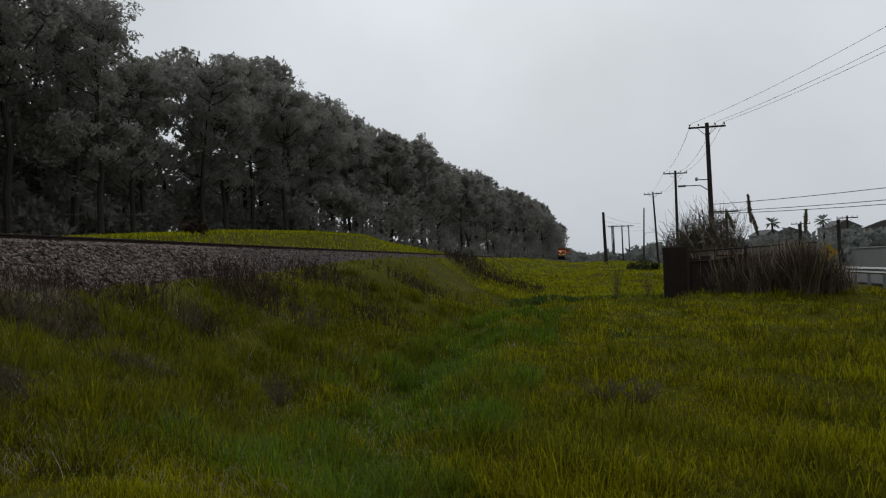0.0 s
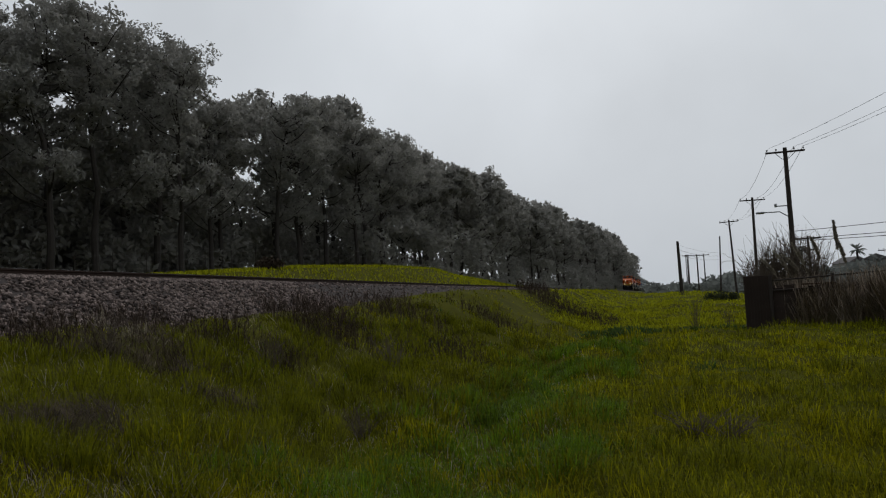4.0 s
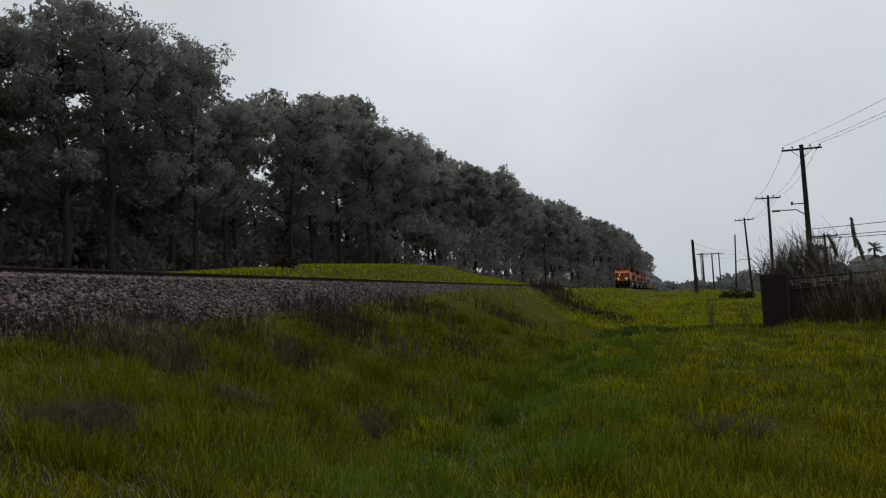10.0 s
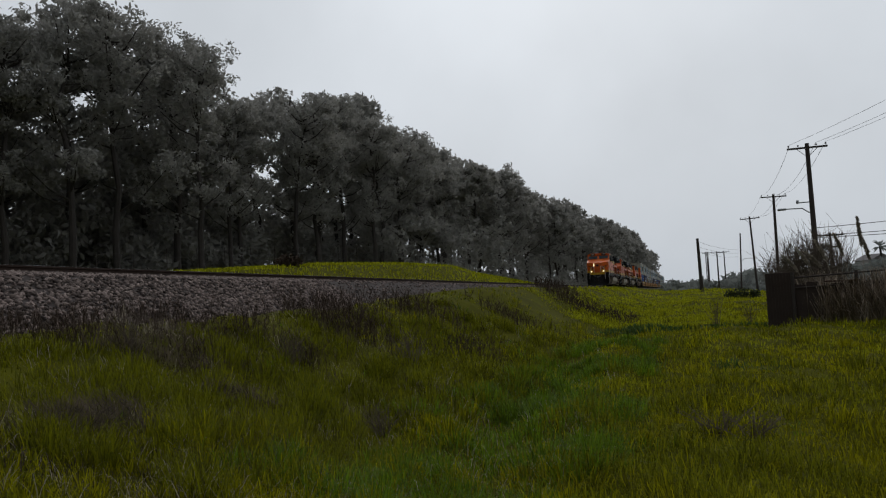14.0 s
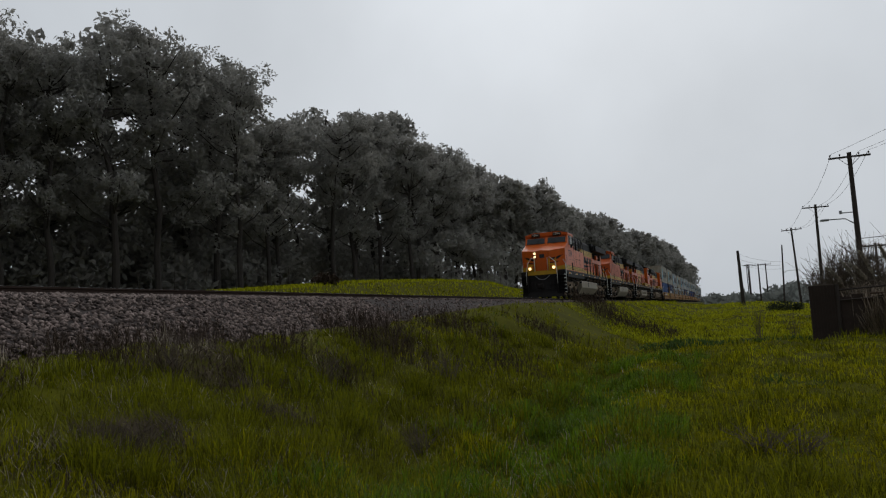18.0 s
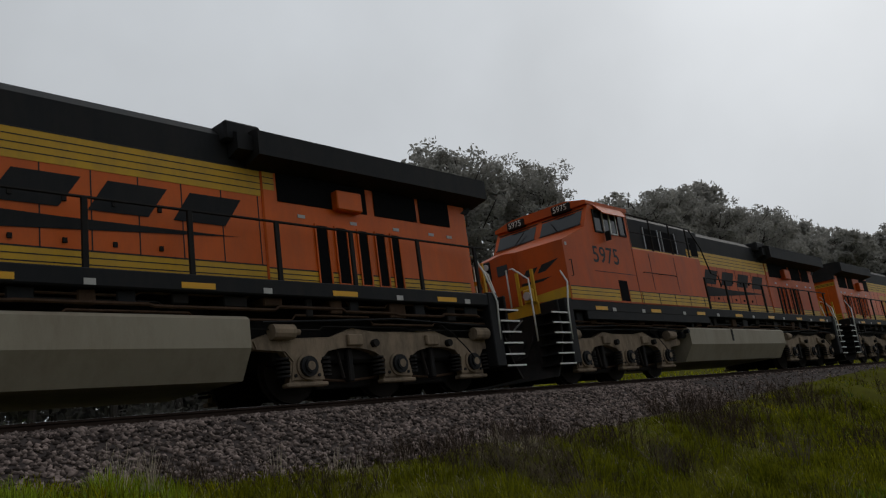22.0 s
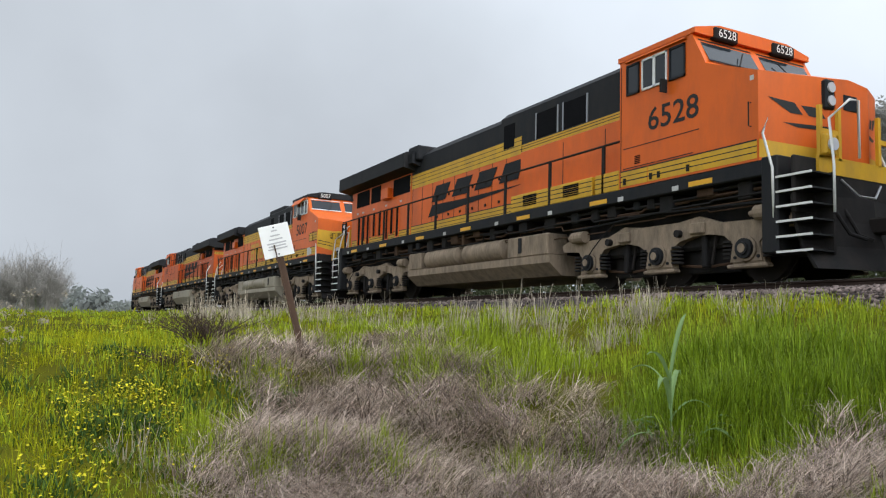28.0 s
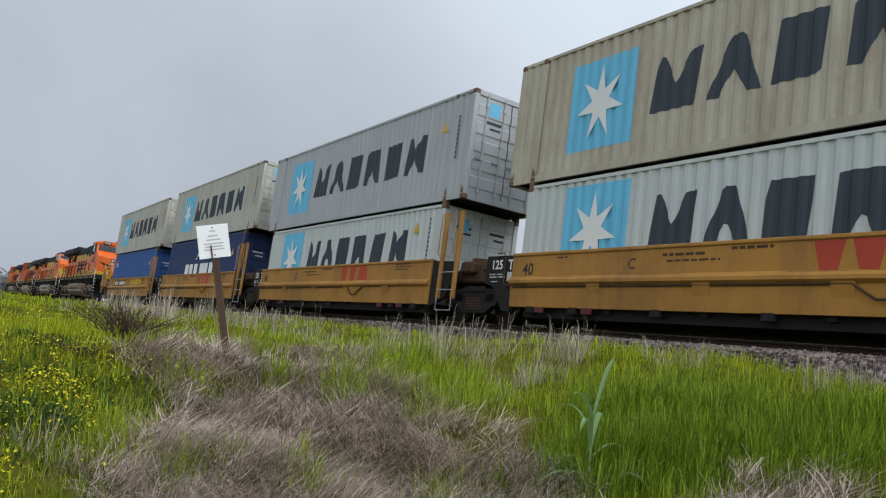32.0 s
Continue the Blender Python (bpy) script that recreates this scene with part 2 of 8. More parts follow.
# ---- mesh builder ----
class Build:
    def __init__(self):
        self.v, self.f = [], []

    def add(self, vs, fs):
        n = len(self.v)
        self.v += [tuple(p) for p in vs]
        self.f += [tuple(n + i for i in f) for f in fs]
        return self

    def box(self, x0, x1, y0, y1, z0, z1, c=0.0):
        if c <= 0:
            vs = [(x, y, z) for z in (z0, z1) for y in (y0, y1) for x in (x0, x1)]
            return self.add(vs, [(0, 2, 3, 1), (4, 5, 7, 6), (0, 1, 5, 4), (2, 6, 7, 3), (0, 4, 6, 2), (1, 3, 7, 5)])
        c = min(c, (x1 - x0) * 0.45, (y1 - y0) * 0.45, (z1 - z0) * 0.45)
        idx, vs = {}, []
        lo, hi = (x0, y0, z0), (x1, y1, z1)
        for s in [(a, b, d) for a in (0, 1) for b in (0, 1) for d in (0, 1)]:
            for k in range(3):
                p = [(hi[i] if s[i] else lo[i]) for i in range(3)]
                for j in range(3):
                    if j != k:
                        p[j] += -c if s[j] else c
                idx[s, k] = len(vs)
                vs.append(p)
        fs = []
        for k in range(3):
            a, b = (k + 1) % 3, (k + 2) % 3
            for side in (0, 1):
                q = []
                for pa, pb in ((0, 0), (1, 0), (1, 1), (0, 1)):
                    s = [0, 0, 0]
                    s[k], s[a], s[b] = side, pa, pb
                    q.append(idx[tuple(s), k])
                fs.append(tuple(q if side else q[::-1]))
            for pa in (0, 1):
                for pb in (0, 1):
                    s0, s1 = [0, 0, 0], [0, 0, 0]
                    s0[a] = s1[a] = pa
                    s0[b] = s1[b] = pb
                    s1[k] = 1
                    q = (idx[tuple(s0), a], idx[tuple(s1), a], idx[tuple(s1), b], idx[tuple(s0), b])
                    fs.append(q if pa != pb else q[::-1])
        for s in [(a, b, d) for a in (0, 1) for b in (0, 1) for d in (0, 1)]:
            t = (idx[s, 0], idx[s, 1], idx[s, 2])
            fs.append(t if sum(s) % 2 else t[::-1])
        return self.add(vs, fs)

    def prism(self, pts, axis, a, b):
        """Polygon pts in the two other axes (in order x, y, z), drawn out along axis from a to b."""
        n = len(pts)

        def at(p, h):
            return {"x": (h, p[0], p[1]), "y": (p[0], h, p[1]), "z": (p[0], p[1], h)}[axis]
        vs = [at(p, a) for p in pts] + [at(p, b) for p in pts]
        fs = [(i, (i + 1) % n, n + (i + 1) % n, n + i) for i in range(n)] + [tuple(range(n))[::-1], tuple(range(n, 2 * n))]
        return self.add(vs, fs)

    def tube(self, pts, r, n=6, r2=None):
        pts = [Vector(p) for p in pts]
        vs, fs = [], []
        for i, p in enumerate(pts):
            d = (pts[min(i + 1, len(pts) - 1)] - pts[max(i - 1, 0)]).normalized()
            u = d.cross(Vector((0.31, 0.17, 1) if abs(d.z) < 0.9 else (1, 0.2, 0))).normalized()
            w = d.cross(u)
            k = r if r2 is None else r + (r2 - r) * i / (len(pts) - 1)
            vs += [p + (u * math.cos(2 * math.pi * j / n) + w * math.sin(2 * math.pi * j / n)) * k for j in range(n)]
        for i in range(len(pts) - 1):
            fs += [(i * n + j, i * n + (j + 1) % n, (i + 1) * n + (j + 1) % n, (i + 1) * n + j) for j in range(n)]
        fs += [tuple(range(n))[::-1], tuple(range((len(pts) - 1) * n, len(pts) * n))]
        return self.add(vs, fs)

    def cyl(self, axis, cx, cy, cz, r, h, n=14):
        d = {"x": (1, 0, 0), "y": (0, 1, 0), "z": (0, 0, 1)}[axis]
        c = Vector((cx, cy, cz))
        return self.tube([c - Vector(d) * h / 2, c + Vector(d) * h / 2], r, n)

    def quad(self, a, b, c, d):
        return self.add([a, b, c, d], [(0, 1, 2, 3)])

    def mesh(self, name, material, smooth=False):
        me = bpy.data.meshes.new(name)
        me.from_pydata(self.v, [], self.f)
        me.materials.append(material)
        bm = bmesh.new()
        bm.from_mesh(me)
        bmesh.ops.remove_doubles(bm, verts=bm.verts, dist=0.0004)
        bmesh.ops.recalc_face_normals(bm, faces=bm.faces)
        bm.to_mesh(me)
        bm.free()
        if smooth:
            me.polygons.foreach_set("use_smooth", [True] * len(me.polygons))
        return me


def part(name, b, material, parent, label="", smooth=False):
    ob = new(name, b.mesh(name, material, smooth))
    ob.parent = parent
    return tagged(ob, label) if label else ob


def thing(name, label, category, m=None, group="", kind=""):
    ob = new(name)
    ob.matrix_basis = m or Matrix.Identity(4)
    return tagged(ob, label, category, group, kind)


def single(name, b, material, label, category="", kind="", smooth=False, group=""):
    return tagged(new(name, b.mesh(name, material, smooth)), label, category, group, kind)


def tri_mesh(name, v, tris, material):
    me = bpy.data.meshes.new(name)
    v = np.asarray(v, np.float32)
    tris = np.asarray(tris, np.int32)
    me.vertices.add(len(v))
    me.vertices.foreach_set("co", v.ravel())
    me.loops.add(len(tris) * 3)
    me.loops.foreach_set("vertex_index", tris.ravel())
    me.polygons.add(len(tris))
    me.polygons.foreach_set("loop_start", np.arange(0, len(tris) * 3, 3, dtype=np.int32))
    me.update(calc_edges=True)
    me.validate()
    me.materials.append(material)
    return me


def letters(text, height, bold=0.0):
    """Flat mesh of text in the built-in font: points in (right, up), centred, and faces."""
    cu = bpy.data.curves.new("letters", "FONT")
    cu.body, cu.size, cu.align_x, cu.align_y, cu.offset = text, height / 0.70, "CENTER", "CENTER", bold
    cu.resolution_u = 3
    ob = bpy.data.objects.new("letters", cu)
    me = bpy.data.meshes.new_from_object(ob)
    vs = [(v.co.x, v.co.y) for v in me.vertices]
    fs = [tuple(p.vertices) for p in me.polygons]
    bpy.data.objects.remove(ob)
    bpy.data.meshes.remove(me)
    return vs, fs


# ---- ground ----
def sstep(a, b, x):
    t = np.clip((x - a) / (b - a), 0, 1)
    return t * t * (3 - 2 * t)


def wob(x, y, k=1.0):
    return (np.sin(x * 0.9 * k + 1.3 + np.sin(y * 0.53 * k)) + np.sin(y * 0.77 * k + 0.4 + np.sin(x * 0.61 * k + 2)) + np.sin((x + y) * 1.43 * k)) / 3


def gz(x, y):
    x, y = np.asarray(x, float), np.asarray(y, float)
    wide = -0.5 - 2.2 * sstep(3, 12, y)
    bank = sstep(wide, -8.8, x)
    z = (1.52 + 0.62 * sstep(12, 38, y) + 0.34 * sstep(6, -3, y)) * bank + 0.16 * bank * (1 - bank) * 4 * wob(x * 0.6, y * 0.6, 1.0)
    z = z + (1.25 * sstep(-1, -9, y) + 0.6 * sstep(-9, -50, y)) * (1 - bank * 0.9)
    z = z + 1.3 * sstep(35, 110, y) * (1 - bank) * sstep(14, 4, x)
    z = z + 0.14 * wob(x, y, 0.8) * sstep(-9.5, -7, x) + (0.085 + 0.045 * sstep(6, 12, y)) * wob(x + 7, y - 3, 2.7) * sstep(-9.5, -7, x)
    # a wet ditch along the foot of the bank, and a smaller gully up its side
    z = z - 0.26 * np.exp(-(((x + 2.3 + 0.07 * (y - 10) + 0.35 * np.sin(y * 0.7)) / 0.42) ** 2)) * sstep(5, 7, y) * sstep(26, 18, y)
    z = z - 0.22 * np.exp(-(((x + 3.9 + 0.25 * (y - 9)) / 0.35) ** 2)) * sstep(5.5, 7, y) * sstep(15, 11, y)
    z = z + 0.34 * np.exp(-(((x - 5.2) / 4.2) ** 2 + ((y - 27.4) / 1.5) ** 2)) + 0.22 * np.exp(-(((x + 0.6) / 4.5) ** 2 + ((y - 24) / 1.8) ** 2))
    far = sstep(-15.5, -30, x)
    hill = 2.6 * far * sstep(18, 44, y) * sstep(190, 90, y) + 0.9 * far + 1.45 * sstep(-14.9, -18, x) * sstep(10, 3, y) * sstep(-15, -7, y)
    hump = 1.5 * np.exp(-(((x + 25) / 6) ** 2 + ((y - 72) / 17) ** 2))
    z = z + (hill + hump) * (x < -14)
    # the low hill's long even crest, falling off along the track
    crest = 1.3 + np.hypot(x, y) * np.tan(np.radians(np.interp(np.degrees(np.arctan2(-x, y)), [8, 11.4, 13.75, 16.2, 20, 26, 36, 45, 60], [0.8, 1.5, 2.3, 2.66, 3.05, 3.32, 3.15, 2.5, 2.0])))
    return np.where((x < -15.6) & (y > 9), np.minimum(z, crest), z)


def ground():
    xs = np.concatenate([-np.geomspace(45, 2500, 14)[::-1], np.arange(-44, -12, 1.0), np.arange(-12, 12, 0.3), np.arange(12, 44, 1.5), np.geomspace(45, 2500, 14)])
    ys = np.concatenate([-np.geomspace(32, 2500, 16)[::-1], np.arange(-31, 31, 0.35), np.arange(31, 130, 2.5), np.geomspace(131, 3500, 18)])
    gx, gy = np.meshgrid(xs, ys, indexing="ij")
    v = np.stack([gx.ravel(), gy.ravel(), gz(gx, gy).ravel()], 1)
    n = len(ys)
    i, j = np.meshgrid(np.arange(len(xs) - 1), np.arange(n - 1), indexing="ij")
    a = (i * n + j).ravel()
    tris = np.concatenate([np.stack([a, a + n, a + n + 1], 1), np.stack([a, a + n + 1, a + 1], 1)])
    me = tri_mesh("ground", v, tris, SOIL)
    me.polygons.foreach_set("use_smooth", [True] * len(me.polygons))
    tagged(new("ground", me), "grassy soil sloping up to the railway bank", "ground", kind="structure")


ground()


# ---- railway track ----
def railway():
    b = Build()
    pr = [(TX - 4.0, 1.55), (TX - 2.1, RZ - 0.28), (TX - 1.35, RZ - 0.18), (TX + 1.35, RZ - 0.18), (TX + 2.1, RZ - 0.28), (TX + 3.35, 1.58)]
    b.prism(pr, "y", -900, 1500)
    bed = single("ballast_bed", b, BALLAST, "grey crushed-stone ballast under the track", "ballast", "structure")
    track = thing("railway_track", "rusty steel rails on dark timber ties", "track", kind="structure")
    for s in (1, -1):
        x = TX + s * 0.755
        r = part("rail", Build().prism([(x - 0.07, RZ - 0.17), (x - 0.02, RZ - 0.14), (x - 0.012, RZ - 0.05), (x - 0.037, RZ - 0.035), (x - 0.037, RZ - 0.002), (x + 0.037, RZ - 0.002), (x + 0.037, RZ - 0.035), (x + 0.012, RZ - 0.05), (x + 0.02, RZ - 0.14), (x + 0.07, RZ - 0.17)], "y", -900, 1500), RAIL, track)
        part("rail_head", Build().box(x - 0.030, x + 0.030, -900, 1500, RZ - 0.002, RZ), RAILTOP, r, "polished running surface")
    me = Build().box(-1.3, 1.3, -0.115, 0.115, -0.18, 0.0, 0.01).mesh("tie", TIE)
    for k in range(120):
        ob = new("tie", me)
        ob.parent = track
        ob.location = (TX, -26 + 0.53 * k, RZ - 0.165)
    # loose stones, denser on the side that faces the field
    rng = np.random.default_rng(3)
    octa = np.array([(1, 0, 0), (-1, 0, 0), (0, 1, 0), (0, -1, 0), (0, 0, 1), (0, 0, -1)], float)
    ft = np.array([(0, 2, 4), (2, 1, 4), (1, 3, 4), (3, 0, 4), (2, 0, 5), (1, 2, 5), (3, 1, 5), (0, 3, 5)])
    n = 45000
    y = np.concatenate([rng.uniform(-12, 20, n * 3 // 4), rng.uniform(-30, 60, n // 4)])
    n = len(y)
    x = TX + np.where(rng.random(n) < 0.85, rng.uniform(1.0, 3.6, n), rng.uniform(-1.6, 1.0, n))
    d = x - TX
    z = np.where(np.abs(d) < 1.35, RZ - 0.185, np.where(np.abs(d) < 2.1, RZ - 0.18 - 0.10 * (np.abs(d) - 1.35) / 0.75, RZ - 0.28 - (np.abs(d) - 2.1) * 0.71 / 1.25))
    near_rail = np.abs(np.abs(d) - 0.755) < 0.1
    sz = rng.uniform(0.02, 0.054, n)
    off = rng.uniform(0.6, 1.35, (n, 6, 1))
    a = rng.uniform(0, 6.28, n)
    t = rng.uniform(-0.6, 0.6, n)
    v = octa[None] * off * np.stack([sz * 1.2, sz, sz * 0.8], 1)[:, None]
    ca, sa, ct, st = np.cos(a)[:, None], np.sin(a)[:, None], np.cos(t)[:, None], np.sin(t)[:, None]
    X, Y, Z = v[..., 0] * ca - v[..., 1] * sa, v[..., 0] * sa + v[..., 1] * ca, v[..., 2]
    Y, Z = Y * ct - Z * st, Y * st + Z * ct
    v = np.stack([X + x[:, None], Y + y[:, None], Z + z[:, None] + 0.008], 2)
    v, keep = v[~near_rail], (~near_rail).sum()
    tris = (ft[None] + (np.arange(keep) * 6)[:, None, None]).reshape(-1, 3)
    tagged(new("ballast_stones", tri_mesh("ballast_stones", v.reshape(-1, 3), tris, STONE)), "loose grey ballast stones beside the rails", "gravel", kind="stuff")


railway()


# ---- grass ----
rng = np.random.default_rng(11)


def blades(name, x, y, h, w, lean, material, label, category="grass", z0=None, head=None, bow=1.0):
    """Tapered, bowed leaves: lean is how far the tip reaches sideways, head the way it points."""
    n = len(x)
    z = gz(x, y) - 0.02 if z0 is None else z0
    la = rng.uniform(0, 2 * np.pi, n) if head is None else head
    a = la + np.pi / 2 + rng.normal(0, 0.7, n)
    w = np.broadcast_to(w, (n,))
    up = np.sqrt(np.maximum(0.03, 1 - np.minimum(lean, 0.97) ** 2)) * h
    base = np.stack([x, y, z], 1)
    d = np.stack([np.cos(a) * w / 2, np.sin(a) * w / 2, 0 * w], 1)
    out = np.stack([np.cos(la), np.sin(la), 0 * la], 1) * (lean * h)[:, None]
    rise = np.stack([0 * la, 0 * la, up], 1)
    m1 = base + out * 0.14 + rise * 0.42
    m2 = base + out * 0.48 + rise * (0.80 + 0.08 * bow)
    tip = base + out + rise * (1.0 - 0.12 * bow * np.minimum(1, lean * 1.3))[:, None]
    near = np.hypot(x, y) < 9
    va = np.stack([base - d, base + d, m1 - d * 0.9, m1 + d * 0.9, m2 - d * 0.6, m2 + d * 0.6, tip], 1)[near].reshape(-1, 3)
    vb = np.stack([base - d, base + d, m2 - d * 0.7, m2 + d * 0.7, tip], 1)[~near].reshape(-1, 3)
    ta = (np.array([(0, 1, 3), (0, 3, 2), (2, 3, 5), (2, 5, 4), (4, 5, 6)])[None] + (np.arange(near.sum()) * 7)[:, None, None]).reshape(-1, 3)
    tb = (np.array([(0, 1, 3), (0, 3, 2), (2, 3, 4)])[None] + (np.arange(n - near.sum()) * 5)[:, None, None]).reshape(-1, 3) + len(va)
    v, tris = np.concatenate([va, vb]), np.concatenate([ta, tb])
    return tagged(new(name, tri_mesh(name, v, tris, material)), label, category, kind="stuff")


def leaf_cards(centres, radii, per, size, r):
    """Small leaves in loose clumps round each centre: points and triangles."""
    c = np.repeat(centres, per, 0)
    k = len(c)
    d = r.normal(0, 1, (k, 3))
    d /= np.linalg.norm(d, axis=1)[:, None]
    p = c + d * (np.repeat(radii, per) * r.random(k) ** 0.45)[:, None] * np.array([1, 1, 0.75])
    u = r.normal(0, 1, (k, 3))
    u /= np.linalg.norm(u, axis=1)[:, None]
    w = np.cross(u, r.normal(0, 1, (k, 3)))
    w /= np.linalg.norm(w, axis=1)[:, None]
    s = (size * r.uniform(0.6, 1.4, k))[:, None]
    v = np.stack([p - u * s, p + w * s * 0.45, p + u * s, p - w * s * 0.45], 1).reshape(-1, 3)
    t = np.array([(0, 1, 2), (0, 2, 3)])
    return v, (t[None] + (np.arange(k) * 4)[:, None, None]).reshape(-1, 3)


def clear(x, y):
    """Where plants can stand: off the ballast, the road and the shed's floor."""
    edge = TX + 3.15 + 0.35 * wob(x * 0, y, 1.7)
    return ((x > edge) | (x < TX - 4.0)) & (x < 11.5)


def bell(x, y, cx, cy, rx, ry):
    return np.exp(-(((x - cx) / rx) ** 2 + ((y - cy) / ry) ** 2))


def dry_zone(x, y):
    """Above 0.4: flattened dead grass instead of green."""
    back = bell(x, y, -2.55, -5.6, 1.45, 1.35) + 0.8 * bell(x, y, -2.6, -4.2, 1.1, 0.8) + 0.6 * bell(x, y, -4.7, -3.0, 0.9, 0.5) + 0.5 * bell(x, y, -3.6, -8.2, 1.3, 0.9) + 0.5 * bell(x, y, -2.2, -7.4, 0.9, 0.7)
    ahead = 0.75 * bell(x, y, -4.9, 5.4, 0.55, 0.5) + 0.8 * bell(x, y, -6.5, 8.5, 0.7, 1.2) + 0.65 * bell(x, y, -5.0, 8.0, 0.45, 0.35)
    return back + ahead + 0.24 * wob(x, y, 1.9)


def bare_zone(x, y):
    """Above 0: worn soil showing between the tufts."""
    return wob(x + 11, y - 5, 1.35) * 0.8 + 0.45 * wob(x - 2, y, 3.3) - 0.86 + 0.6 * bell(x, y, -4.3, 8.9, 0.5, 1.0) + 0.6 * bell(x, y, -3.1, 7.4, 0.4, 0.8) + 0.5 * bell(x, y, -1.5, 43, 2.2, 1.2)


def tufts(n, r0, r1, yaw0, yaw1, keep):
    """Tuft centres round the standing place, thinning out with distance."""
    r = r0 * (r1 / r0) ** rng.random(n)
    a = np.radians(rng.uniform(yaw0, yaw1, n))
    x, y = -np.sin(a) * r, np.cos(a) * r
    ok = clear(x, y) & keep(x, y)
    return x[ok], y[ok], r[ok]


def tussocks(name, cx, cy, r, per, rad, hgt, material, label, lean=(0.25, 0.85), fine=0.0034, grow=0.0009, category="grass"):
    """Leaves that fan out from each centre."""
    m = len(cx)
    k = m * per
    off = rng.normal(0, 1, (k, 2)) * 0.5
    rr = np.repeat(rad, per)
    x, y = np.repeat(cx, per) + off[:, 0] * rr, np.repeat(cy, per) + off[:, 1] * rr
    ok = clear(x, y)
    far = np.repeat(r, per)
    reach = np.minimum(1, np.hypot(off[:, 0], off[:, 1]))
    head = np.arctan2(off[:, 1], off[:, 0]) + rng.normal(0, 0.7, k)
    ln = lean[0] + (lean[1] - lean[0]) * np.clip(0.6 * reach + rng.normal(0.15, 0.25, k), 0, 1)
    h = np.repeat(hgt, per) * rng.uniform(0.55, 1.1, k) * (1 - 0.25 * reach)
    return blades(name, x[ok], y[ok], h[ok], (fine + grow * far)[ok], ln[ok], material, label, category, head=head[ok])


def bank_height(x, y):
    """How tall the sward stands: long on the bank, short at the ballast's edge ahead."""
    near_track = 1 - 0.6 * sstep(-6.2, -7.6, x) * sstep(26, 16, y) * sstep(4, 7, y)
    return (0.62 + 0.38 * wob(x + 3, y, 0.9)) * (1 + 0.45 * sstep(-2, -4.5, x) * sstep(40, 20, y)) * near_track


def brush(name, spots, material, label, stems=90, category="weeds"):
    """Dead weeds: upright stalks with fine side twigs and seed heads."""
    sx, sy, sh = [], [], []
    for cx, cy, rad, hh, f in spots:
        k = int(stems * f)
        sx.append(rng.normal(cx, rad * 0.5, k))
        sy.append(rng.normal(cy, rad * 0.5, k))
        sh.append(rng.uniform(0.55, 1.0, k) * hh)
    x, y, h = np.concatenate(sx), np.concatenate(sy), np.concatenate(sh)
    ok = clear(x, y)
    x, y, h = x[ok], y[ok], h[ok]
    r = np.hypot(x, y)
    head = rng.uniform(0, 6.28, len(x))
    lean = rng.uniform(0.1, 0.8, len(x))
    blades(name, x, y, h, 0.003 + 0.0004 * r, lean, material, label, category, head=head, bow=0.3)
    q = 13
    f = rng.uniform(0.3, 0.98, len(x) * q)
    X, Y, H = np.repeat(x, q), np.repeat(y, q), np.repeat(h, q)
    L, A = np.repeat(lean, q), np.repeat(head, q)
    px, py = X + np.cos(A) * L * H * f ** 1.6, Y + np.sin(A) * L * H * f ** 1.6
    pz = gz(X, Y) + H * f * np.sqrt(1 - L ** 2)
    blades(name + "_twigs", px, py, H * rng.uniform(0.12, 0.38, len(px)), 0.002 + 0.0003 * np.hypot(px, py), rng.uniform(0.35, 0.95, len(px)), material, "fine side twigs of " + label, category, z0=pz, bow=0.2)


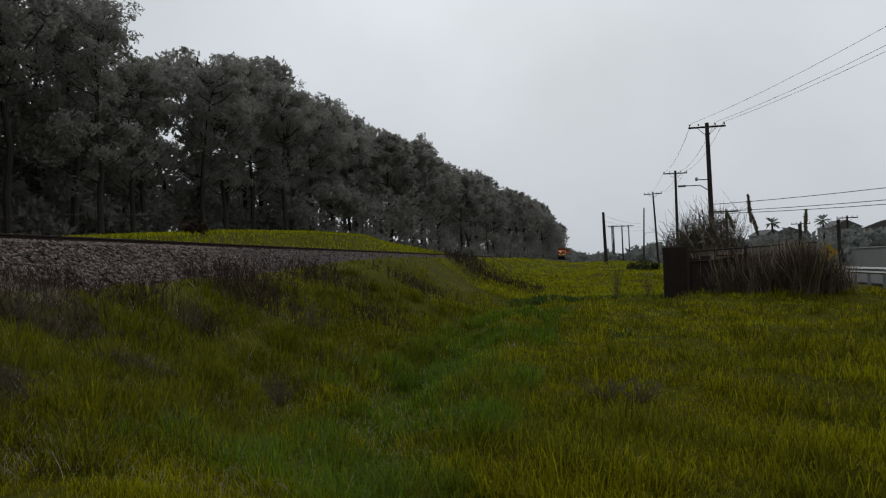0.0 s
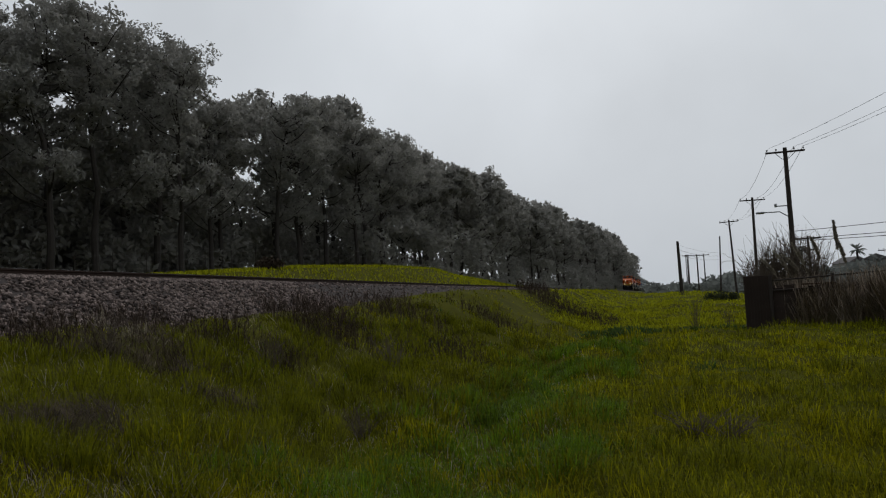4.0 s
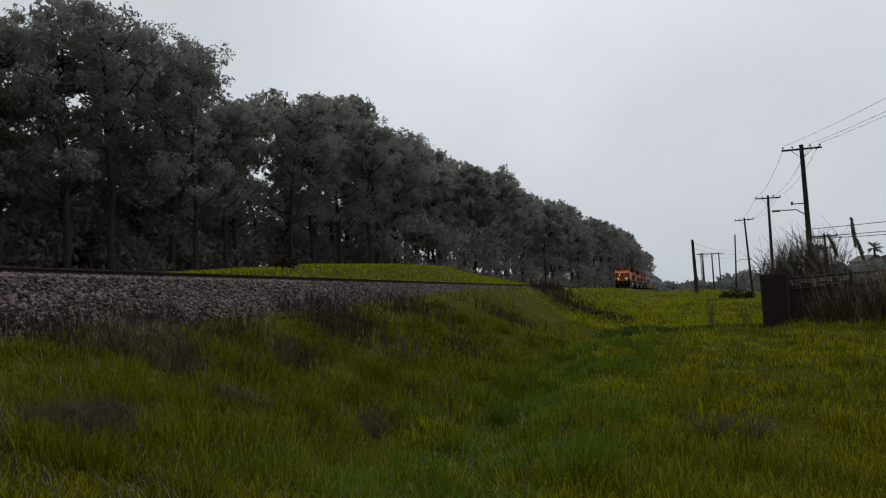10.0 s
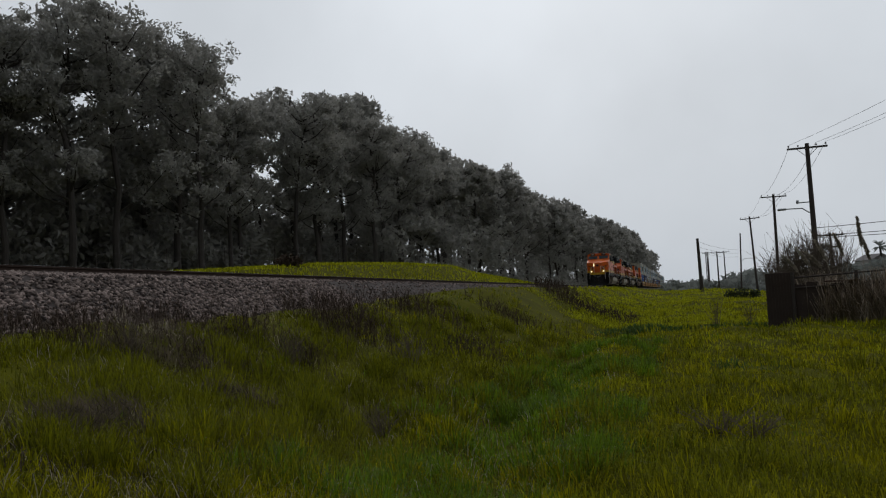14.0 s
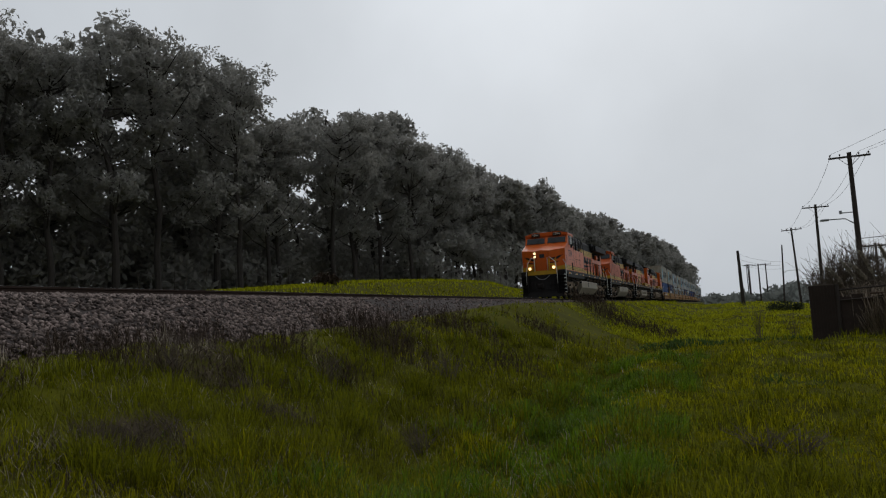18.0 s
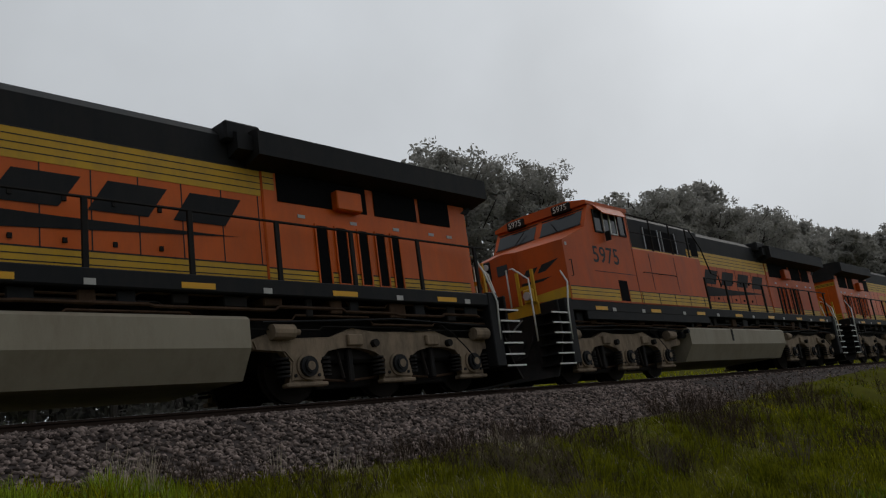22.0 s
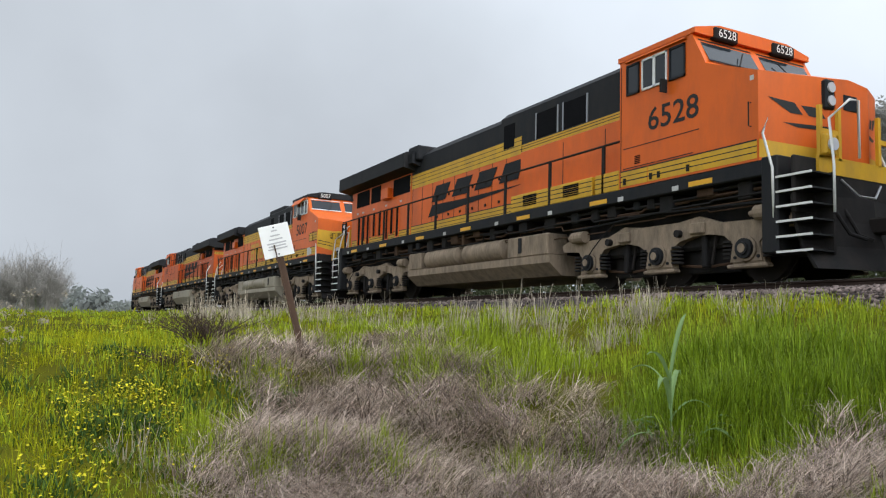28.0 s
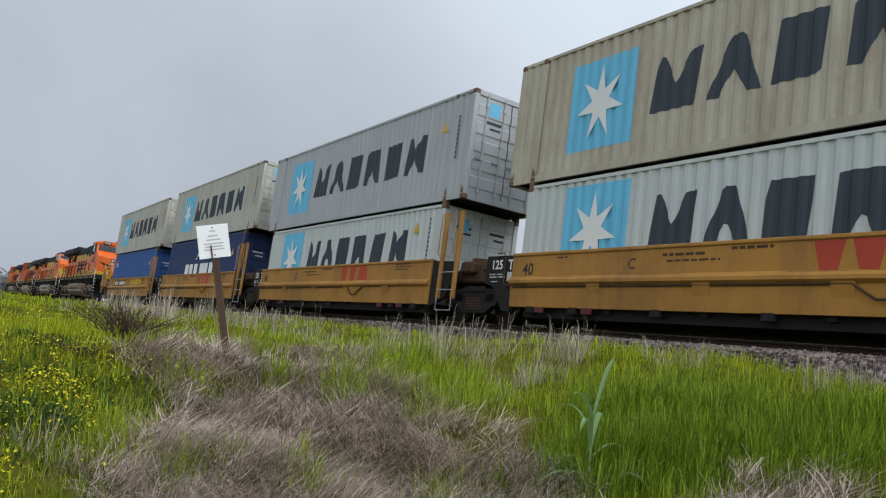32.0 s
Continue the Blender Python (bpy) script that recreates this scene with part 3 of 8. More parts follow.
def meadow():
    # ahead: olive on the right, rich green along the foot of the bank, bright farther out
    lane = lambda x, y: bell(x, y, -1.9 - 0.12 * (y - 8), 13, 1.15, 9) + 0.25 * wob(x, y, 1.0)
    yellow = lambda x, y: wob(x, y, 0.55) + 0.35 * wob(x - 4, y + 9, 1.9) + 0.5 * sstep(-2, 1, x)
    open_ = lambda x, y: (dry_zone(x, y) < 0.45) & (bare_zone(x, y) < 0)
    for name, material, label, count, want in (
            ("green_grass", GRASS, "tufted green grass on the field and railway bank", 12000, lambda x, y: (lane(x, y) < 0.5) & (yellow(x, y) + rng.normal(0, 0.35, len(x)) < 0.25)),
            ("yellow_green_grass", GRASS_Y, "yellowish green grass on the field", 12000, lambda x, y: (lane(x, y) < 0.55) & (yellow(x, y) + rng.normal(0, 0.35, len(x)) >= 0.2)),
            ("rich_green_grass", RICH, "deep green long grass at the foot of the bank", 14000, lambda x, y: lane(x, y) + rng.normal(0, 0.15, len(x)) > 0.42)):
        x, y, r = tufts(count, 4.6, 70, -32, 80, lambda x, y: open_(x, y) & want(x, y))
        h = rng.uniform(0.14, 0.34, len(x)) * bank_height(x, y) * (1 + 0.4 * wob(x, y, 3.1))
        tussocks(name, x, y, r, 15, (0.06 + 0.014 * r) * rng.uniform(0.6, 1.7, len(x)), h, material, label)
    # short under-sward that fills between the tufts
    x, y, r = tufts(7000, 5.0, 80, -32, 205, open_)
    tussocks("short_grass", x, y, r, 6, 0.06 + 0.02 * r, rng.uniform(0.05, 0.11, len(x)) * bank_height(x, y), GRASS_Y, "short grass between the tufts", (0.2, 0.7))
    x, y, r = tufts(900, 0.7, 4.8, 0, 360, lambda x, y: dry_zone(x, y) < 0.45)
    tussocks("trodden_grass", x, y, r, 8, 0.10 + 0.03 * r, rng.uniform(0.05, 0.14, len(x)), GRASS, "short trodden grass", (0.3, 0.9))
    # long tussocks with bowed leaves, on the bank and along its foot
    for name, material, n, x0, x1 in (("bowed_tussocks", GRASS, 620, -7.6, -3.0), ("deep_green_tussocks", RICH, 480, -3.5, -0.9)):
        x, y = rng.uniform(x0, x1, n), 4.5 + 19 * rng.random(n) ** 1.3
        ok = (wob(x, y, 1.5) > -0.25) & clear(x, y) & (dry_zone(x, y) < 0.5)
        x, y = x[ok], y[ok]
        tussocks(name, x, y, np.hypot(x, y), 80, rng.uniform(0.16, 0.34, len(x)), rng.uniform(0.22, 0.46, len(x)) * (1 - 0.45 * sstep(-6.2, -7.4, x)), material, "long bowed grass tussocks on the bank", (0.35, 0.97), 0.003, 0.0006)
    # brown dead leaves among the green of the bank
    x, y, r = tufts(4200, 4.6, 22, 10, 80, lambda x, y: (x < -2.6) & (wob(x + 5, y, 1.7) > -0.1))
    tussocks("dead_leaf_tufts", x, y, r, 12, 0.10 + 0.008 * r, rng.uniform(0.12, 0.30, len(x)) * bank_height(x, y), THATCH, "brown dead grass among the green", (0.4, 0.95), 0.0026, 0.0006)
    # pale bent leaves caught in the green
    x, y, r = tufts(6500, 5.2, 24, -25, 100, lambda x, y: (x < -1.2) & (bare_zone(x, y) < 0.2))
    tussocks("pale_bent_leaves", x, y, r, 3, 0.08 + 0 * r, rng.uniform(0.2, 0.42, len(x)), STRAW, "pale bent grass leaves on the bank", (0.72, 0.97), 0.0018, 0.0003)
    # bright lime patches as painted highlights, farther out and along the bank's crest
    x, y, r = tufts(5200, 11, 65, -25, 48, lambda x, y: (wob(x + 2, y, 0.42) + 0.4 * wob(x, y - 3, 1.3) > 0.15) & (dry_zone(x, y) < 0.45))
    tussocks("fresh_patches", x, y, r, 12, 0.06 + 0.015 * r, rng.uniform(0.12, 0.26, len(x)) * bank_height(x, y), LIME, "lime-green grass patches painted as highlights on the field", (0.2, 0.8))
    # close-set tufts that fill the open field, in patches of two greens
    for name, material, label, side in (("field_grass", GRASS, "thick olive-green grass on the open field", 1), ("field_yellow_grass", GRASS_Y, "thick yellow-green grass on the open field", -1)):
        x, y, r = tufts(9500, 5.0, 62, -32, 24, lambda x, y: (side * (wob(x * 1.3, y * 0.8, 0.9) + 0.6 * wob(x + 4, y, 2.3) + 0.25 - rng.normal(0, 0.25, len(x))) > 0) & (x > -4.6))
        lump = np.clip(0.8 + 0.6 * wob(x + 1, y * 0.8, 1.9) + 0.7 * wob(x, y, 4.6), 0.2, 1.9)
        tussocks(name, x, y, r, 13, (0.07 + 0.013 * r) * rng.uniform(0.7, 1.5, len(x)), rng.uniform(0.14, 0.30, len(x)) * lump, material, label, (0.25, 0.9), 0.0034, 0.0010)
    # bright sward at the far end of the field, up to the bank of the track
    x, y, r = tufts(5200, 34, 125, -13, 8, lambda x, y: (x > TX + 3.4) & (wob(x, y * 0.5, 0.5) > -0.55))
    tussocks("far_field_grass", x, y, r, 9, 0.012 * r, rng.uniform(0.14, 0.34, len(x)), LIME, "bright yellow-green grass at the far end of the field", (0.25, 0.9), 0.004, 0.0009)
    # low dark leafy weeds in the field
    x, y, r = tufts(1500, 9.0, 45, -30, 20, lambda x, y: wob(x, y, 1.1) + 0.5 * wob(x, y, 4.0) > 0.75)
    tussocks("leafy_weeds", x, y, r, 22, 0.22 + 0.012 * r, rng.uniform(0.12, 0.26, len(x)), WEED, "low dark green leafy weeds in the field", (0.4, 0.9), 0.006, 0.0007, "weeds")
    # a strip of dark weeds in the hollow of the field
    x, y = rng.uniform(-3.2, 3.6, 90), rng.normal(30.8, 0.8, 90)
    tussocks("hollow_weeds", x, y, np.hypot(x, y), 40, np.full(90, 0.5), rng.uniform(0.18, 0.38, 90), WEED, "low dark green weeds in a hollow of the field", (0.4, 0.95), 0.008, 0.0008, "weeds")
    # behind: bright green, tall at the ballast, lower on the open side
    x, y, r = tufts(8200, 4.5, 60, 76, 208, lambda x, y: (dry_zone(x, y) < 0.42) & (bare_zone(x, y) < 0.35))
    tall = 0.85 + 0.95 * bell(x, y, -5.6, -4.3, 1.7, 1.6) + 0.25 * wob(x, y, 1.1) + 0.35 * bell(x, y, -6.4, 0.7, 0.6, 0.7) - 0.35 * sstep(-2, 0, x)
    tussocks("tall_green_grass", x, y, r, 15, (0.05 + 0.011 * r) * rng.uniform(0.6, 1.5, len(x)), rng.uniform(0.16, 0.30, len(x)) * tall, FRESH, "bright green grass on the bank", (0.12, 0.7), 0.0026, 0.0007)
    x, y, r = tufts(5000, 4.5, 40, 78, 208, lambda x, y: (dry_zone(x, y) < 0.42) & (wob(x, y, 0.8) - 0.8 * bell(x, y, -5.3, -4.2, 1.6, 1.3) > 0.1 - 0.5 * sstep(-2, 0, x)))
    tussocks("lime_tufts", x, y, r, 12, (0.05 + 0.012 * r), rng.uniform(0.14, 0.28, len(x)), LIME, "yellow-green grass tufts on the bank", (0.15, 0.75), 0.0026, 0.0007)
    # flattened dead grass: long wisps combed into swirls, shade-coloured ones below pale ones
    x, y, r = tufts(26000, 4.4, 13, -10, 205, lambda x, y: dry_zone(x, y) > 0.36)
    per = 15
    m = len(x)
    way = 2.6 * wob(x, y, 1.1) + 1.2 * wob(x + 5, y, 2.9) + 2.0 + rng.normal(0, 1.15, m)
    X, Y = np.repeat(x, per) + rng.normal(0, 0.06, m * per), np.repeat(y, per) + rng.normal(0, 0.06, m * per)
    head = np.repeat(way, per) + rng.normal(0, 0.42, m * per)
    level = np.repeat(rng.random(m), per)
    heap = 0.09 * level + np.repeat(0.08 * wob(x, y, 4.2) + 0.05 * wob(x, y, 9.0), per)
    ln = np.clip(np.repeat(rng.uniform(0.88, 0.98, m), per) + rng.normal(0, 0.03, m * per), 0.7, 0.98)
    ok = clear(X, Y)
    for nm, sel, material, label in (("matted_dry_grass", (Y < 0) & (level > 0.22), DRY, "matted pale dead grass lying on the slope"), ("rotted_dry_grass", (Y < 0) & (level <= 0.22), SHADE_STRAW, "dark grass painting the shade under the pale mat"), ("brown_thatch", Y >= 0, THATCH, "flattened brown dead grass on the bank")):
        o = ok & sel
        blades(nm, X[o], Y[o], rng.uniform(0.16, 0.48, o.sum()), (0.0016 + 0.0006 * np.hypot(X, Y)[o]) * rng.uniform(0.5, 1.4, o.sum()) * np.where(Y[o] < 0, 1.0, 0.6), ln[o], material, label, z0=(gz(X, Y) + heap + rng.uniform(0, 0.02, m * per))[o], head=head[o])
    x, y, r = tufts(1500, 4.4, 12, 90, 205, lambda x, y: dry_zone(x, y) > 0.3)
    tussocks("loose_dry_wisps", x, y, r, 16, 0.12 + 0 * r, rng.uniform(0.15, 0.36, len(x)), STRAW, "loose pale dead grass wisps", (0.55, 0.97), 0.0018, 0.0004)
    # green tufts that break through it
    sp = np.array([(-2.8, -7.3), (-3.75, -6.65), (-3.95, -6.95), (-3.6, -5.75), (-3.2, -6.4), (-2.13, -4.95), (-3.5, -7.6), (-4.4, -7.2), (-3.1, -8.3), (-1.5, -5.2), (-4.2, -6.2), (-1.9, -6.9), (-1.2, -5.6), (-3.3, -4.7), (-4.7, -7.9), (-3.9, -7.3), (-4.6, -6.7), (-3.3, -7.0)])
    n = len(sp) * 7
    cx, cy = np.repeat(sp[:, 0], 7) + rng.normal(0, 0.14, n), np.repeat(sp[:, 1], 7) + rng.normal(0, 0.14, n)
    tussocks("green_tufts", cx, cy, np.hypot(cx, cy), 46, np.full(n, 0.17), rng.uniform(0.26, 0.48, n), FRESH, "green grass tufts among the dead grass", (0.1, 0.75), 0.003, 0.0006)
    # lush long grass round the tall plant, and clumps on the verge by the ballast
    sp = [(-4.25, -4.3, 0.40, 0.50, 34), (-4.75, -4.25, 0.45, 0.52, 40), (-5.25, -4.0, 0.5, 0.50, 40), (-5.0, -4.9, 0.45, 0.46, 30), (-5.7, -4.5, 0.5, 0.42, 34), (-5.7, -3.5, 0.5, 0.46, 30), (-4.7, -3.8, 0.3, 0.42, 18), (-6.3, -3.6, 0.5, 0.36, 24)]
    cx = np.concatenate([rng.normal(a, s * 0.6, k) for a, b, s, h, k in sp])
    cy = np.concatenate([rng.normal(b, s * 0.6, k) for a, b, s, h, k in sp])
    hh = np.concatenate([np.full(k, h) for a, b, s, h, k in sp]) * rng.uniform(0.65, 1.15, len(cx))
    tussocks("lush_grass", cx, cy, np.hypot(cx, cy), 56, np.full(len(cx), 0.2), hh, LUSH, "lush long green grass on the bank", (0.08, 0.8), 0.0032, 0.0006)
    sp = [(-7.3, 0.9, 0.35, 0.46, 30), (-7.0, 0.4, 0.3, 0.40, 14), (-7.3, -2.2, 0.45, 0.40, 26), (-7.2, 2.4, 0.5, 0.30, 18), (-7.2, -1.0, 0.4, 0.32, 14), (-7.1, 3.6, 0.5, 0.26, 14)]
    cx = np.concatenate([rng.normal(a, s * 0.6, k) for a, b, s, h, k in sp])
    cy = np.concatenate([rng.normal(b, s * 0.6, k) for a, b, s, h, k in sp])
    hh = np.concatenate([np.full(k, h) for a, b, s, h, k in sp]) * rng.uniform(0.65, 1.15, len(cx))
    tussocks("verge_tufts", cx, cy, np.hypot(cx, cy), 56, np.full(len(cx), 0.2), hh, VERGE, "bright green grass clumps at the edge of the ballast", (0.08, 0.85), 0.003, 0.0005)
    # standing pale stems: along the ballast, round the sign and far down the verge
    c = [(-2.6, -8.3, 0.5, 0.34, 8), (-3.3, -8.4, 0.5, 0.4, 8), (-4.2, -8.2, 0.6, 0.42, 12), (-5.0, -8.3, 0.5, 0.5, 12), (-5.6, -7.6, 0.5, 0.5, 12), (-6.2, -7.1, 0.4, 0.5, 12), (-5.2, -6.6, 0.4, 0.42, 8), (-4.5, -6.2, 0.35, 0.4, 7), (-5.9, -9.6, 0.7, 0.55, 12),
         (-5.4, -11.5, 0.9, 0.55, 12), (-5.8, -13.6, 0.9, 0.6, 14), (-5.2, -16, 1.2, 0.6, 14), (-5.6, -20, 1.4, 0.8, 20), (-5.7, -24, 1.5, 1.0, 26), (-5.5, -29, 1.8, 0.8, 20), (-6.7, -5.9, 0.4, 0.4, 7), (-7.2, -4.4, 0.4, 0.4, 6),
         (-6.9, -1.5, 0.5, 0.85, 15), (-6.6, -0.6, 0.5, 0.8, 14), (-6.7, 0.1, 0.4, 0.75, 9), (-7.2, -2.6, 0.5, 0.55, 10), (-7.2, 3.4, 0.5, 0.45, 6), (-7.0, -3.0, 0.5, 0.45, 6), (-7.4, 1.8, 0.5, 0.35, 5), (-1.0, -5.5, 0.35, 0.3, 5), (-1.5, -5.1, 0.3, 0.3, 4), (-7.6, 6.5, 0.8, 0.4, 8), (-7.3, 9.5, 0.7, 0.4, 6)]
    cx = np.concatenate([rng.normal(a, s * 0.55, k) for a, b, s, h, k in c])
    cy = np.concatenate([rng.normal(b, s * 0.55, k) for a, b, s, h, k in c])
    cut = rng.random(len(cx)) < 0.62
    hh = np.concatenate([np.full(k, h) for a, b, s, h, k in c])[cut]
    cx, cy = cx[cut], cy[cut]
    tussocks("dry_stems", cx, cy, np.hypot(cx, cy), 28, np.full(len(cx), 0.17), hh * rng.uniform(0.5, 1.4, len(cx)), STRAW, "tall pale dry grass stems by the ballast", (0.15, 0.95), 0.0018, 0.0004)
    # brown dead weeds
    brush("dead_weeds", [(-6.9, 14.6, 1.5, 0.62, 3.0), (-6.2, 13.6, 0.8, 0.6, 1.2), (-7.0, 19.8, 1.6, 0.7, 2.0), (-7.9, 10.3, 1.1, 0.45, 2.0), (-8.1, 8.4, 0.9, 0.4, 1.3), (-7.3, 7.6, 1.0, 0.4, 1.6), (-6.5, 8.6, 0.9, 0.35, 1.2), (-5.8, 11.3, 0.35, 0.6, 0.5), (-6.9, 11.4, 0.7, 0.45, 1.0),
                        (-5.7, 41, 2.0, 0.62, 2.2), (-7.0, 45, 2.2, 0.7, 2.0), (-3.8, 42, 1.6, 0.55, 1.4), (-5.6, 25, 1.3, 0.6, 1.2), (-4.6, 16.5, 0.8, 0.45, 0.8), (-7.6, 4.6, 0.7, 0.35, 0.9), (-6.9, 5.6, 0.7, 0.35, 0.8), (-5.0, 18.4, 0.7, 0.4, 0.6)], BRUSH, "brown dead weeds on the bank")
    # pale flowering weeds beyond the flowers
    x, y = rng.normal(0.25, 0.22, 40), rng.normal(-8.3, 0.5, 40)
    h = rng.uniform(0.3, 0.55, 40)
    blades("tall_weed_stems", x, y, h, 0.006, rng.uniform(0.05, 0.35, 40), WEED, "green stems of pale flowering weeds", "weeds", bow=0.2)
    v, t = leaf_cards(np.stack([x, y, gz(x, y) + h * 0.95], 1), np.full(40, 0.05), 14, 0.014, rng)
    tagged(new("pale_umbels", tri_mesh("pale_umbels", v, t, PLUME)), "small cream flower heads on tall weeds", "flowers", kind="stuff")
    # yellow flowers on low leafy plants
    sp = np.array([(-0.5, -6.15), (-0.2, -5.1), (-0.9, -6.6), (-1.3, -6.6), (-0.06, -7.3), (-0.55, -5.5), (-0.3, -4.7), (-0.7, -7.2), (-1.0, -7.0), (-0.6, -6.5), (-0.35, -5.9), (-0.9, -8.2)])
    cx, cy = np.repeat(sp[:, 0], 9) + rng.normal(0, 0.24, 108), np.repeat(sp[:, 1], 9) + rng.normal(0, 0.24, 108)
    tussocks("flower_leaves", cx, cy, np.hypot(cx, cy), 30, np.full(108, 0.22), rng.uniform(0.10, 0.2, 108), WEED, "low dark leaves under yellow flowers", (0.4, 0.9), 0.009, 0.0008, "weeds")
    n = 1700
    i = (108 * rng.random(n) ** 1.6).astype(int)
    x, y = cx[i] + rng.normal(0, 0.07, n), cy[i] + rng.normal(0, 0.07, n)
    z = gz(x, y) + rng.uniform(0.17, 0.30, n)
    s = rng.uniform(0.007, 0.013, n)
    ang = rng.uniform(0, 6.28, n)[:, None] + np.arange(10)[None] * (2 * np.pi / 10)
    rad = s[:, None] * np.where(np.arange(10) % 2, 0.55, 1.0)[None]
    tx, ty = rng.normal(0, 0.35, (2, n, 1))
    ring = np.stack([x[:, None] + np.cos(ang) * rad, y[:, None] + np.sin(ang) * rad, z[:, None] + 0.006 + rad * (np.cos(ang) * tx + np.sin(ang) * ty)], 2)
    v = np.concatenate([np.stack([x, y, z], 1)[:, None], ring], 1).reshape(-1, 3)
    t = np.array([(0, 1 + j, 1 + (j + 1) % 10) for j in range(10)])
    tagged(new("yellow_flowers", tri_mesh("yellow_flowers", v, (t[None] + (np.arange(n) * 11)[:, None, None]).reshape(-1, 3), FLOWER)), "small yellow wild flowers in the grass", "flowers", kind="stuff")
    # far side of the track: short yellow-green sward on the low hill
    n = 36000
    y = rng.uniform(-9, 150, n)
    x = TX - 3.9 - 26 * rng.random(n) ** 1.2
    blades("far_side_grass", x, y, rng.uniform(0.10, 0.30, n), 0.05 + 0.0005 * np.hypot(x, y), rng.uniform(0.2, 0.8, n), LIME, "bright yellow-green grass on the low hill beyond the track")


meadow()


# ---- trees ----
def eucalyptus(seed, height, per=54, leaf=0.195, slim=1.0, limbs=34):
    r = np.random.default_rng(seed)
    th = thing("eucalyptus_tree", "tall dark eucalyptus tree with bare pale trunk at the wood's edge", "tree", group="trees of the wood")
    b = Build()
    trunk = [Vector((0, 0, -0.5))]
    for k in range(1, 7):
        trunk.append(Vector((r.normal(0, 0.25) * k * 0.4, r.normal(0, 0.25) * k * 0.4, height * 0.90 * k / 6)))
    b.tube(trunk, 0.36 * height / 26, 8, 0.07)
    cs, rs = [], []
    for k in range(limbs):
        f = 0.22 + 0.76 * r.random() ** 0.75
        i = min(int(f * 6), 5)
        base = trunk[i].lerp(trunk[i + 1], f * 6 - i)
        a = r.uniform(0, 2 * np.pi)
        ln = (1.3 + 3.4 * math.sin(min(1, (1.06 - f) * 2.0) * 1.57) * r.uniform(0.45, 1.1)) * height / 26 * slim
        tip = base + Vector((math.cos(a) * ln, math.sin(a) * ln, min(ln * r.uniform(0.35, 0.9), height * 0.95 - base.z)))
        b.tube([base, base.lerp(tip, 0.5) + Vector((0, 0, -0.12 * ln)), tip], 0.09, 5, 0.03)
        for q in range(4):
            cs.append(tuple(tip + Vector(r.normal(0, 0.9, 3) * np.array([1, 1, 0.7]))))
            rs.append(r.uniform(0.6, 1.25) * height / 26)
        cs.append(tuple(base.lerp(tip, 0.6) + Vector(r.normal(0, 0.5, 3))))
        rs.append(r.uniform(0.6, 1.1))
    part("trunk", b, BARK, th)
    v, t = leaf_cards(np.array(cs), np.array(rs), per, leaf, r)
    ob = new("crown", tri_mesh("crown", v, t, LEAF))
    ob.parent = th
    return th


def thicket(name, centres, radii, per, size, material, label, category="bushes"):
    v, t = leaf_cards(np.array(centres), np.array(radii), per, size, np.random.default_rng(5))
    return tagged(new(name, tri_mesh(name, v, t, material)), label, category, kind="stuff")


SKYLINE = [(0, 1.5), (2.2, 2.6), (3.2, 3.6), (4.1, 4.7), (5.7, 5.5), (7.1, 5.9), (8.5, 7.0), (10.1, 7.2), (11.7, 8.7), (13.3, 10.0), (16.1, 10.8), (19.1, 12.3), (19.9, 13.4), (23.6, 15.1), (27.4, 16.1), (30.7, 16.8), (31.5, 15.2), (32.4, 14.6), (33.8, 17.2), (34.0, 18.6), (36.4, 20.1), (39.6, 20.8), (42.8, 21.5), (47.2, 21.0), (53.0, 21.6), (57.4, 22.0), (60.3, 22.4), (63.6, 22.5), (66.4, 23.1), (68.5, 22.6), (86.2, 22.2), (88.9, 21.6), (95.0, 22.9), (121.1, 17.4), (122.8, 16.9), (136.9, 10.0), (139.2, 10.8), (142, 7.5), (150, 5)]


